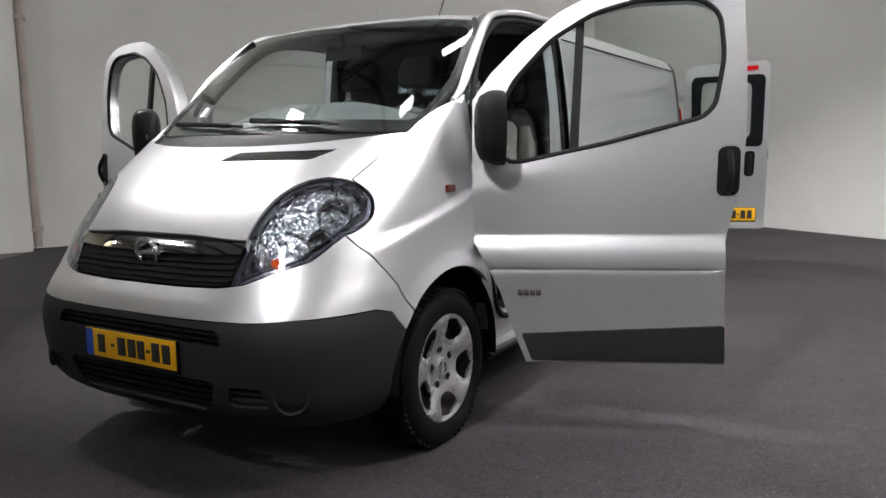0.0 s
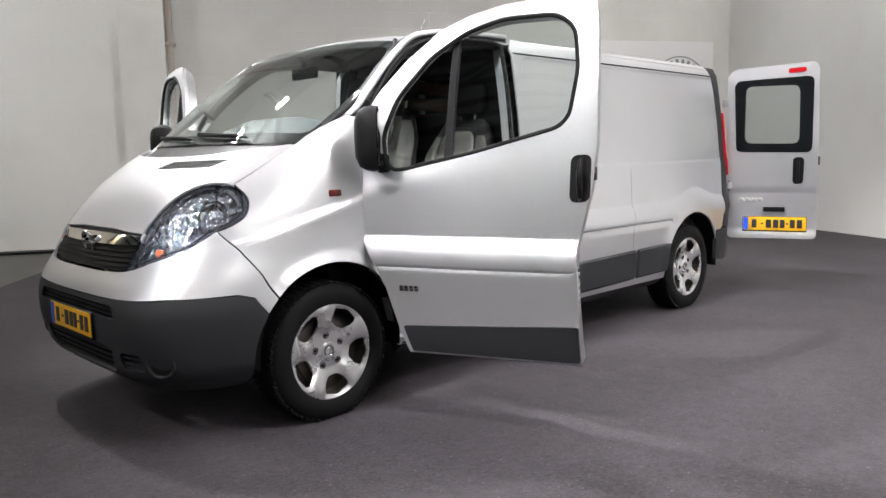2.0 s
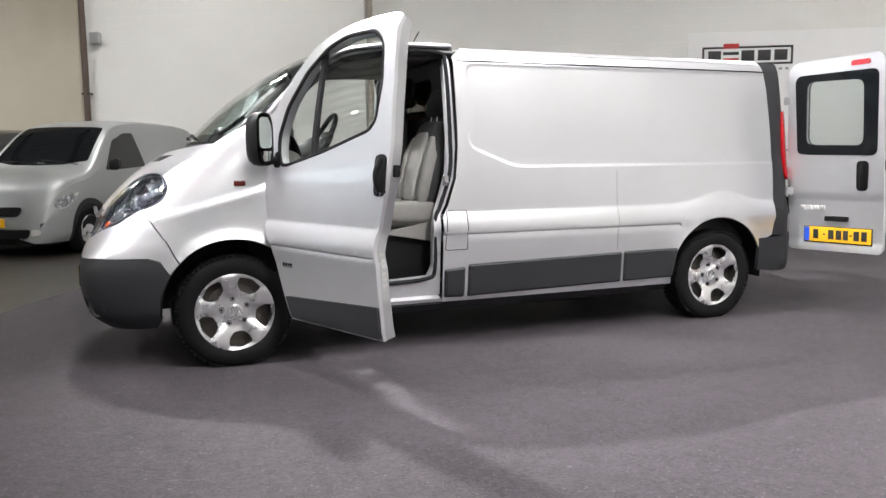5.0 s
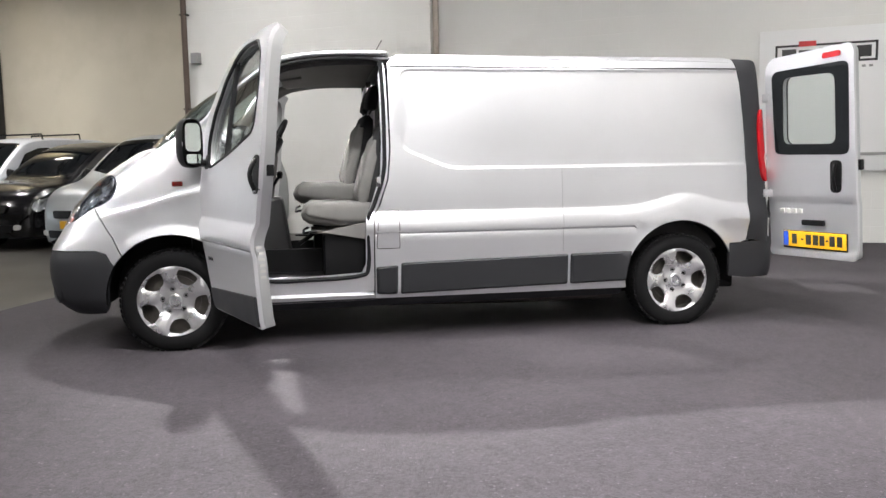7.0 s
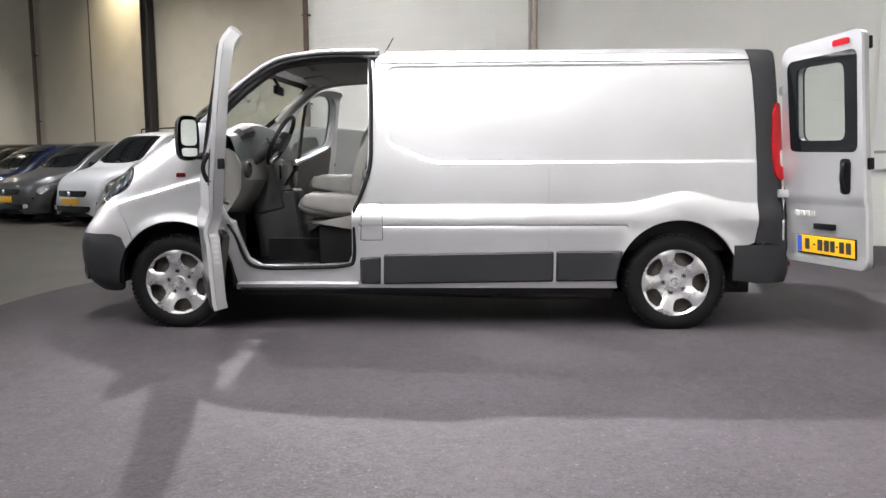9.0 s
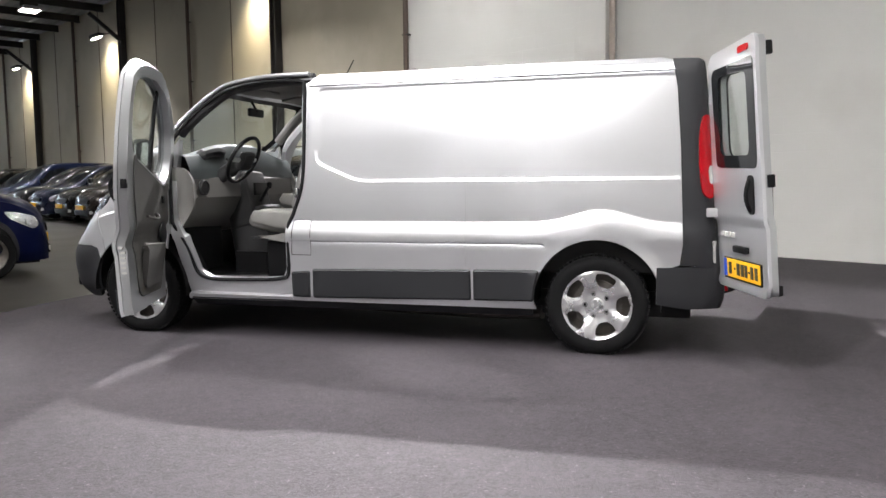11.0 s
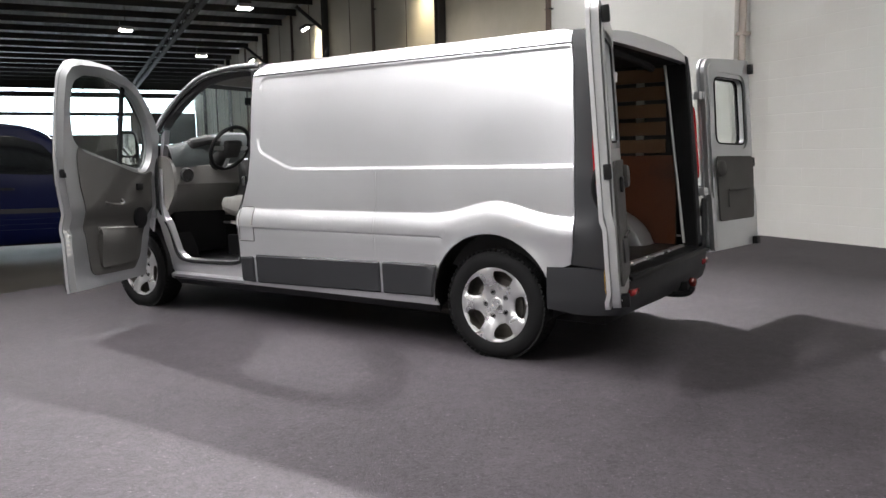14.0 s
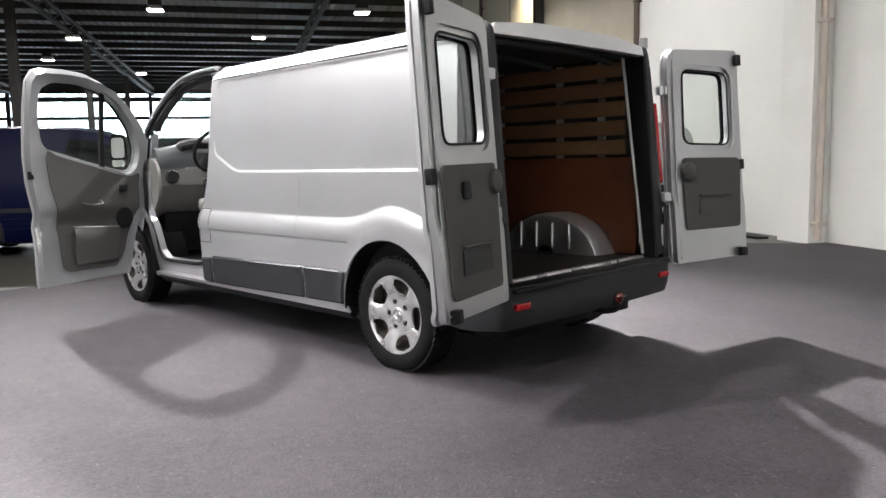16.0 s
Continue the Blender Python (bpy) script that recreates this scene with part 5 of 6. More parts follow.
# underbody
part("underbody", box(-0.35, 4.1, -0.62, 0.62, 0.22, 0.40, 0.02), BLACK, van)
part("cab_floor", box(0.43, 1.46, -0.86, 0.86, 0.40, 0.425), BLACK, van)
part("foot_floor", box(-0.2, 0.43, -0.58, 0.58, 0.40, 0.425), BLACK, van)
part("floor_side", box(1.3, 3.05, -0.85, 0.85, 0.29, 0.42), BLACK, van)
part("firewall", box(-0.05, 0.0, -0.58, 0.58, 0.4, 1.25), BLACK, van)
part("firewall_top", box(-0.05, 0.0, -0.77, 0.77, 0.80, 1.22), BLACK, van)
part("rear_axle", tube([(WB, -0.7, 0.32), (WB, 0.7, 0.32)], 0.05, 10), BLACK, van)
part("exhaust", tube(smooth_path([(1.5, -0.35, 0.2), (2.6, -0.5, 0.2), (3.1, -0.62, 0.23)], 5), 0.05, 10), BRAKE, van)

# ---- wheels ----
def wheel_mesh():
    tyre = lathe([(0.215, -0.085), (0.24, -0.098), (0.275, -0.106), (0.308, -0.098), (0.326, -0.082), (0.334, -0.06), (0.336, -0.03), (0.336, 0.03), (0.334, 0.06), (0.326, 0.082), (0.308, 0.098), (0.275, 0.106), (0.24, 0.098), (0.215, 0.085)], 72)
    b = bmesh.new()
    for k in range(60):
        a = k * math.tau / 60
        for y0, y1, tw in ((-0.088, -0.05, 0.3), (-0.042, -0.004, -0.3), (0.004, 0.042, 0.3), (0.05, 0.088, -0.3)):
            m = Matrix.Rotation(a, 4, "Y") @ Matrix.Translation((0.333, (y0 + y1) / 2, 0)) @ Matrix.Rotation(tw, 4, "X")
            h = (y1 - y0) / 2
            box(-0.006, 0.006, -h, h, -0.0125, 0.0125, bm=b, m=m)
    spoke_holes = []
    for k in range(5):
        c = 90 + 36 + 72 * k
        polar = ((0.186, -20), (0.194, 0), (0.186, 20), (0.145, 21), (0.112, 13), (0.107, 0), (0.112, -13), (0.145, -21))
        spoke_holes.append(rounded([(r * math.cos(radians(c + d)), r * math.sin(radians(c + d))) for r, d in polar], 0.016, 4))
    ring = [(0.212 * math.cos(a * math.tau / 90), 0.212 * math.sin(a * math.tau / 90)) for a in range(90)]

    def dish(x, z):
        r = math.hypot(x, z)
        y = float(np.interp(r, [0, 0.05, 0.075, 0.1, 0.17, 0.19, 0.201, 0.212], [0.060, 0.060, 0.054, 0.060, 0.078, 0.080, 0.088, 0.086]))
        near = min(abs((math.degrees(math.atan2(z, x)) - 90 - 72 * k + 180) % 360 - 180) for k in range(5))
        y += 0.014 * (1 - sstep(8, 19, near)) * sstep(0.06, 0.12, r) * (1 - sstep(0.19, 0.203, r))
        return (x, y, z)
    cover = patch(ring, dish, 0.016, holes=spoke_holes, feats=[[(r * math.cos(a * math.tau / 72), r * math.sin(a * math.tau / 72)) for a in range(73)] for r in (0.19, 0.201)], thick=0.012, core=(0, -3, 0))
    bmesh.ops.scale(cover, vec=(1.125, 1.06, 1.125), verts=cover.verts[:])
    return tyre, b, cover


_tyre, _tread, _cover = wheel_mesh()
M_TYRE, M_TREAD, M_COVER = finish(_tyre), finish(_tread), finish(_cover)
M_DISC = finish(lathe([(0.0, -0.02), (0.228, -0.02), (0.23, 0.07), (0.225, 0.07), (0.215, 0.0), (0.16, 0.01), (0.16, 0.022), (0.06, 0.022), (0.05, 0.03), (0, 0.03)], 40))
M_HUB = finish(lathe([(0.046, 0.05), (0.046, 0.064), (0.038, 0.070), (0.03, 0.068), (0.0, 0.07)], 32))
M_LOGO = finish(lathe([(0.02, 0.069), (0.025, 0.075), (0.030, 0.069)], 28))
M_NUT = finish(lathe([(0.0165, 0.045), (0.0165, 0.0585), (0.0135, 0.0595), (0.0125, 0.053), (0.009, 0.053), (0.009, 0.057), (0, 0.057)], 16))
for s in (-1, 1):
    for x in (0.0, WB):
        w = part("wheel", M_TYRE, TYRE, van, "black tyre on a silver five-spoke wheel")
        w.matrix_basis = Matrix.Translation((x, s * 0.805, 0.336)) @ Matrix.Rotation(radians(0 if s > 0 else 180), 4, "Z") @ Matrix.Rotation(radians(18 if x > 1 else 8), 4, "Y")
        part("tread", M_TREAD, TYRE, w)
        part("wheel_cover", M_COVER, ALLOY, w, "silver five-spoke wheel trim")
        part("brake_disc", M_DISC, BRAKE, w)
        part("hub_cap", M_HUB, ALLOY, w)
        part("hub_badge", M_LOGO, CHROME, w)
        for k in range(5):
            a = radians(90 + 72 * k)
            part("wheel_nut", M_NUT, BLACK, w).matrix_basis = Matrix.Translation((0.078 * math.cos(a), 0.006, 0.078 * math.sin(a)))

# ---- cab doors ----
DOOR = [(0.29, 0.86), (0.287, 1.10), (0.284, 1.462), (0.36, 1.575), (0.50, 1.715), (0.66, 1.835), (0.80, 1.90), (0.96, 1.94), (1.14, 1.952), (1.33, 1.948), (1.395, 1.925), (1.412, 1.85), (1.422, 1.6), (1.424, 1.3), (1.402, 1.10), (1.362, 0.925), (1.345, 0.855), (1.35, 0.60), (1.362, 0.322), (0.52, 0.315), (0.47, 0.44), (0.405, 0.64), (0.345, 0.76)]
DWIN = rounded([(0.405, 1.245), (0.385, 1.36), (0.455, 1.535), (0.62, 1.715), (0.80, 1.82), (0.98, 1.867), (1.23, 1.865), (1.318, 1.80), (1.335, 1.62), (1.30, 1.42), (1.25, 1.37), (0.85, 1.268), (0.50, 1.195), (0.44, 1.195)], 0.05, 4)


def cab_door(s, opened):
    def skin(x, z, d=0.0):
        return (x, s * (half_width(x, z) - d), z)
    h = (0.245, -0.855) if s < 0 else (0.205, 0.885)
    feats = [[(x, z) for x in np.linspace(0.3, 1.3, 20)] for z in (0.705, 0.722, 0.735, 0.748, *BAND_Z)]
    door = part("cab_door", patch(inset(DOOR, 0.002), skin, 0.04, holes=[DWIN], feats=feats, thick=0.022), SILVER, van, "silver cab door standing open")
    door.matrix_basis = Matrix.Translation((h[0], h[1], 0)) @ Matrix.Rotation(radians(opened * s), 4, "Z") @ Matrix.Translation((-h[0], -h[1], 0))
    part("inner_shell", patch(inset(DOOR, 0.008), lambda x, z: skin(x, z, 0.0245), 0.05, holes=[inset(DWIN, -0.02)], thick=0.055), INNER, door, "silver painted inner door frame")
    card = part("door_card", patch(rounded([(0.37, 0.87), (0.365, 1.17), (0.46, 1.14), (0.62, 1.165), (0.85, 1.225), (1.20, 1.315), (1.27, 1.36), (1.285, 1.28), (1.25, 1.08), (1.20, 0.93), (1.18, 0.46), (1.13, 0.42), (0.66, 0.41), (0.57, 0.50), (0.51, 0.66), (0.43, 0.78)], 0.03, 3), lambda x, z: skin(x, z, 0.088), 0.05, thick=0.022, core=(0.8, s * 3, 0.9)), TRIM, door, "grey-brown plastic inner door card")
    part("door_pocket", patch(rounded([(0.66, 0.47), (1.07, 0.47), (1.09, 0.76), (0.64, 0.73)], 0.03, 3), lambda x, z: skin(x, z, 0.104 + 0.045 * sstep(0.45, 0.74, z)), 0.05, thick=0.04, core=(0.8, s * 3, 0.9)), TRIM, card)
    part("pocket_rim", tube([skin(x, 0.735 + (x - 0.64) * 0.065, 0.135) for x in np.linspace(0.645, 1.085, 8)], 0.008, 6), DASH, card)
    part("speaker", lathe([(0.088, 0.0), (0.085, 0.012), (0.07, 0.016), (0, 0.01)], 28), BLACK, card).matrix_basis = Matrix.Translation((0.545, s * (half_width(0.55, 0.83) - 0.104), 0.80)) @ Matrix.Rotation(radians(180 if s > 0 else 0), 4, "Z")
    part("door_pull", tube(smooth_path([skin(0.80, 0.955, 0.10), skin(0.82, 0.93, 0.13), skin(0.92, 0.925, 0.135), skin(0.99, 0.945, 0.10)], 5), 0.012, 8), TRIM, card)
    part("latch_handle", box(0.52, 0.60, s * (half_width(0.56, 1.05) - 0.112), s * (half_width(0.56, 1.05) - 0.094), 1.02, 1.075, 0.008) if s > 0 else box(0.52, 0.60, -(half_width(0.56, 1.05) - 0.094), -(half_width(0.56, 1.05) - 0.112), 1.02, 1.075, 0.008), BLACK, card)
    # glass, its division bar and seals
    part("door_glass", patch(inset(DWIN, -0.008), lambda x, z: skin(x, z, 0.03), 0.1, thick=0.004), GLASS, door, "clear side window").visible_shadow = False
    part("window_seal", tube([skin(x, z, 0.006) for x, z in resample(inset(DWIN, 0.002), 0.04)], 0.011, 8, closed=True, up=Vector((0, 1, 0.01))), SEAL, door)
    part("window_bar", patch([(0.70, 1.22), (0.74, 1.23), (0.765, 1.81), (0.73, 1.795)], lambda x, z: skin(x, z, 0.018), 0.06, thick=0.02), SEAL, door, "black window division bar")
    # outside fittings
    part("door_cladding", patch(rounded([(0.545, 0.33), (1.356, 0.335), (1.35, 0.50), (0.50, 0.452)], 0.012, 3), lambda x, z: skin(x, z, -0.014), 0.05, thick=0.018), CLAD, door, "dark grey plastic cladding strip")
    hp = rounded([(1.305, 1.045), (1.395, 1.05), (1.40, 1.255), (1.31, 1.25)], 0.035, 4)
    hd = part("door_handle", patch(hp, lambda x, z: skin(x, z, -0.004), 0.03, thick=0.012), BLACK, door, "black plastic recessed door handle")
    part("grip", tube([skin(1.355, z, -0.006 - 0.028 * math.sin(math.pi * (z - 1.07) / 0.16)) for z in np.linspace(1.07, 1.23, 9)], 0.013, 8, up=Vector((1, 0, 0))), BLACK, hd)
    part("lock", lathe([(0.012, 0), (0.01, 0.006), (0, 0.006)], 14), CHROME, hd).matrix_basis = Matrix.Translation(skin(1.352, 1.062, -0.004)) @ Matrix.Rotation(radians(0 if s > 0 else 180), 4, "Z")
    for k, (x0, w) in enumerate(((0.485, 0.022), (0.511, 0.022), (0.537, 0.022), (0.563, 0.022))):
        part("badge_mark", box(x0, x0 + w, min(s * (half_width(x0, 0.635) - 0.001), s * (half_width(x0, 0.635) + 0.004)), max(s * (half_width(x0, 0.635) - 0.001), s * (half_width(x0, 0.635) + 0.004)), 0.622, 0.648, 0.002), CHROME, door)
    for k in range(9):
        z = 0.50 + 0.032 * k
        yo, yi = s * (half_width(1.33, z) - 0.034), s * (half_width(1.33, z) - 0.066)
        part("vent_slot", box(1.322, 1.3435, min(yo, yi), max(yo, yi), z, z + 0.015), WHITE_LENS, door)
    part("door_lock", box(1.385, 1.41, min(s * 0.83, s * 0.87), max(s * 0.83, s * 0.87), 1.14, 1.20, 0.006), BLACK, door)
    for z in (0.78, 1.12):
        part("hinge", box(0.27, 0.34, min(s * 0.83, s * 0.875), max(s * 0.83, s * 0.875), z, z + 0.07, 0.008), INNER, door)
    # mirror: tall two-part housing on an arm
    my, MX = s * 1.0, 0.20
    mb = grid([[Vector((x + MX, my + s * w * 0.076 * math.copysign(abs(math.cos(a * math.tau / 24)) ** 0.6, math.cos(a * math.tau / 24)), 1.345 + hgt * 0.15 * math.copysign(abs(math.sin(a * math.tau / 24)) ** 0.65, math.sin(a * math.tau / 24)))) for a in range(24)] for x, w, hgt in ((0.215, 0.96, 0.97), (0.222, 1.0, 1.0), (0.195, 1.02, 1.02), (0.165, 0.98, 0.99), (0.135, 0.82, 0.88), (0.115, 0.5, 0.6), (0.11, 0.1, 0.1))], close_u=True)
    mir = part("door_mirror", mb, BLACK, door, "tall black plastic door mirror")
    part("mirror_glass", patch(rounded([(my - 0.056, 1.295), (my + 0.056, 1.295), (my + 0.054, 1.468), (my - 0.054, 1.468)], 0.035, 4), lambda y, z: (0.226 + MX, y, z), 0.06, thick=0.01, core=(-2, my, 1.3)), MIRROR, mir)
    part("wide_glass", patch(rounded([(my - 0.052, 1.222), (my + 0.052, 1.222), (my + 0.056, 1.278), (my - 0.056, 1.278)], 0.02, 4), lambda y, z: (0.226 + MX + 0.006 * (1 - ((y - my) / 0.09) ** 2), y, z), 0.03, thick=0.01, core=(-2, my, 1.3)), MIRROR, mir)
    mc = Matrix.Translation((0.395, my, 1.3))
    mir.matrix_basis = mc @ Matrix.Rotation(radians(-22 * s), 4, "Z") @ mc.inverted()
    part("mirror_arm", tube([(0.40, s * 0.875, 1.225), (0.40, s * 0.93, 1.225), (0.39, s * 0.98, 1.24)], [0.040, 0.034, 0.038], 10, flat=0.7), BLACK, mir)
    part("mirror_foot", patch(rounded([(0.365, 1.185), (0.435, 1.185), (0.425, 1.275), (0.37, 1.275)], 0.02), lambda x, z: skin(x, z, -0.004), 0.05, thick=0.010), BLACK, door)
    return door


cab_door(-1, 67.8)
cab_door(1, 73)


# ---- rear doors: built flat (w from the hinge edge, z up), outer face towards -n ----
def rear_door(s, plate):
    def at(w, z, d=0.0):
        """d: depth from the outer face inwards."""
        bow = 0.012 * (w / 0.72) ** 2 - 0.1 * max(0.0, z - 1.76) ** 1.5
        return (w if s < 0 else -w, d - bow, z)
    outline = rounded([(-0.02, 0.50), (0.715, 0.505), (0.715, 1.0), (0.70, 1.90), (0.67, 1.945), (0.02, 1.915), (-0.03, 1.86), (-0.035, 1.1)], 0.04, 4)
    win = rounded([(0.05, 1.245), (0.11, 1.235), (0.66, 1.225), (0.66, 1.83), (0.06, 1.815), (0.03, 1.78)], 0.05, 4)
    core = (0.35 * (1 if s < 0 else -1), 3.0, 1.2)
    inner_core = (core[0], -3.0, 1.2)
    clear = rounded([(0.105, 1.295), (0.57, 1.285), (0.565, 1.775), (0.11, 1.78)], 0.07, 5)
    door = part("rear_door", patch(outline, lambda w, z: at(w, z, 0.012 * sstep(0.925, 0.90, z) * sstep(0.55, 0.57, z)), 0.04, holes=[win], feats=[[(x, z) for x in np.linspace(0, 0.7, 12)] for z in (0.57, 0.55, 0.90, 0.925)], thick=0.02, core=core), SILVER, van, "silver rear door folded fully open" + (" with number plate" if plate else ""))
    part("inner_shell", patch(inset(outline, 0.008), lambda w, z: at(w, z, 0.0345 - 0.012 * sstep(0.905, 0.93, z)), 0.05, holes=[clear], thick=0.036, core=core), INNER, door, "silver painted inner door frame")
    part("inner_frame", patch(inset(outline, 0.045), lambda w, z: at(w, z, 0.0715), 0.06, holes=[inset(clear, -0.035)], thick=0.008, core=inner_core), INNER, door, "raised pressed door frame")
    part("window_surround", patch(inset(win, -0.004), lambda w, z: at(w, z, -0.002), 0.06, holes=[rounded([(0.115, 1.305), (0.56, 1.295), (0.555, 1.765), (0.12, 1.77)], 0.06, 4)], thick=0.008, core=core), DARK_GLASS, door, "black glass surround")
    part("rear_glass", patch(inset(win, -0.004), lambda w, z: at(w, z, 0.008), 0.1, thick=0.004, core=core), GLASS, door, "tinted rear window").visible_shadow = False
    part("window_seal", tube([at(w, z, 0.062) for w, z in resample(clear, 0.03)], 0.006, 8, closed=True, up=Vector((0, 1, 0.01))), SEAL, door)
    low = 0.60 if s < 0 else 0.72
    card = part("door_card", patch(rounded([(0.08, low), (0.63, low), (0.655, 1.17), (0.62, 1.195), (0.07, 1.20), (0.06, 1.1)], 0.03, 3), lambda w, z: at(w, z, 0.085), 0.06, holes=[], thick=0.016, core=inner_core), TRIM, door, "dark grey moulded inner door card")
    part("card_pocket", patch(rounded([(0.20, low + 0.10), (0.53, low + 0.10), (0.52, low + 0.23), (0.21, low + 0.23)], 0.02, 3), lambda w, z: at(w, z, 0.094 - 0.012 * sstep(low + 0.20, low + 0.225, z)), 0.05, thick=0.012, core=inner_core), DARK_TRIM if s < 0 else TRIM, card)
    part("pocket_lip", tube([at(w, low + 0.228, 0.098) for w in np.linspace(0.20, 0.53, 6)], 0.008, 6), TRIM, card)
    part("knob", lathe([(0.062, 0.0), (0.058, 0.022), (0.045, 0.03), (0, 0.03)], 28), TRIM, card).matrix_basis = Matrix.Translation(at(0.10, 1.11, 0.085))
    if s < 0:
        part("inner_handle", box(-0.04, 0.04, -0.004, 0.016, -0.04, 0.04, 0.012), BLACK, card).matrix_basis = Matrix.Translation(at(0.44, 1.08, 0.088))
    part("lock_top", box(-0.02, 0.02, -0.02, 0.02, -0.035, 0.04, 0.008), BLACK, door).matrix_basis = Matrix.Translation(at(0.655, 1.86, 0.085))
    part("lock_side", box(-0.02, 0.025, -0.015, 0.02, -0.035, 0.035, 0.006), BLACK, door).matrix_basis = Matrix.Translation(at(0.70, 1.15, 0.05))
    part("lock_foot", box(-0.03, 0.03, -0.02, 0.03, -0.03, 0.03, 0.006), BLACK, door).matrix_basis = Matrix.Translation(at(0.64, 0.54, 0.08))
    for z in (0.95, 1.64):
        part("hinge_arm", box(-0.05, 0.05, -0.015, 0.015, -0.028, 0.028, 0.006), SILVER, door).matrix_basis = Matrix.Translation(at(-0.03, z, 0.03))
    if plate:
        hp = rounded([(0.515, 0.965), (0.60, 0.965), (0.605, 1.185), (0.515, 1.185)], 0.035, 4)
        hd = part("door_handle", patch(hp, lambda w, z: at(w, z, -0.006), 0.04, thick=0.012, core=core), BLACK, door, "black plastic recessed door handle")
        part("grip", tube([at(0.56, z, -0.01 - 0.024 * math.sin(math.pi * (z - 0.98) / 0.18)) for z in np.linspace(0.98, 1.16, 9)], 0.012, 8, up=Vector((1, 0, 0))), BLACK, hd)
        part("brake_lamp", patch(rounded([(0.46, 1.862), (0.60, 1.868), (0.60, 1.905), (0.46, 1.90)], 0.016, 3), lambda w, z: at(w, z, -0.01), 0.04, thick=0.02, core=core), RED, door, "red high-level brake lamp")
        part("plate_lamp", box(-0.09, 0.09, -0.02, 0.012, -0.02, 0.02, 0.008), BLACK, door).matrix_basis = Matrix.Translation(at(0.37, 0.752, 0.0))
        pl = part("number_plate", box(-0.26, 0.26, -0.006, 0.002, -0.056, 0.056, 0.002), YELLOW, door, "yellow number plate")
        pl.matrix_basis = Matrix.Translation(at(0.375, 0.63, -0.002))
        plate_marks(pl, 1)
        for k in range(4):
            part("badge_mark", box(-0.02, 0.02, -0.006, 0.002, -0.016, 0.016, 0.003), WHITE_LENS, door).matrix_basis = Matrix.Translation(at(0.10 + 0.052 * k, 0.83, 0.0))
    return door


def plate_marks(pl, way):
    """Blue strip and dark bars on a plate that faces -y (way 1)."""
    part("blue_strip", box(-0.257, -0.217, -0.0085, -0.005, -0.053, 0.053), BLUE, pl)
    for k, (x, w) in enumerate(((-0.165, 0.042), (-0.098, 0.02), (-0.045, 0.045), (0.015, 0.045), (0.068, 0.04), (0.108, 0.02), (0.150, 0.042), (0.208, 0.042))):
        h = 0.036 if w > 0.03 else 0.006
        part("plate_bar", box(x - w / 2, x + w / 2, -0.0085, -0.005, -h, h, 0.001), INK, pl)
    part("plate_holder", box(-0.265, 0.265, -0.004, 0.008, -0.068, 0.060, 0.002), BLACK, pl)


LEFT_A, RIGHT_A = -72.0, 77.0
ld = rear_door(-1, True)
ld.matrix_basis = Matrix.Translation((4.300, -0.87, 0)) @ Matrix.Rotation(radians(LEFT_A), 4, "Z") @ Matrix.Rotation(radians(4.3), 4, "X") @ Matrix.Diagonal((0.94, 1, 1, 1))
rd = rear_door(1, False)
rd.matrix_basis = Matrix.Translation((4.318, 0.862, 0)) @ Matrix.Rotation(radians(RIGHT_A - 180), 4, "Z") @ Matrix.Rotation(radians(4.3), 4, "X")

# front number plate
x, y, z = nose(0.0001, 2.6)
fp = part("number_plate", box(-0.26, 0.26, -0.006, 0.002, -0.056, 0.056, 0.002), YELLOW, van, "yellow number plate")
fp.matrix_basis = Matrix.Translation((-0.872, 0, 0.522)) @ Matrix.Rotation(radians(-90), 4, "Z")
plate_marks(fp, 1)

# ---- cab interior ----
def pad(rows, power=0.55, n=28):
    """A soft cushion: superellipse sections (centre, half width along y, half thickness, thickness direction)."""
    out = []
    for c, hw, ht, d in rows:
        c, d = Vector(c), Vector(d).normalized()
        ring = []
        for k in range(n):
            a = k * math.tau / n
            ca, sa = math.cos(a), math.sin(a)
            ring.append(c + Vector((0, 1, 0)) * hw * math.copysign(abs(ca) ** power, ca) + d * ht * math.copysign(abs(sa) ** power, sa))
        out.append(ring)
    return grid(out, close_u=True, cap=True)


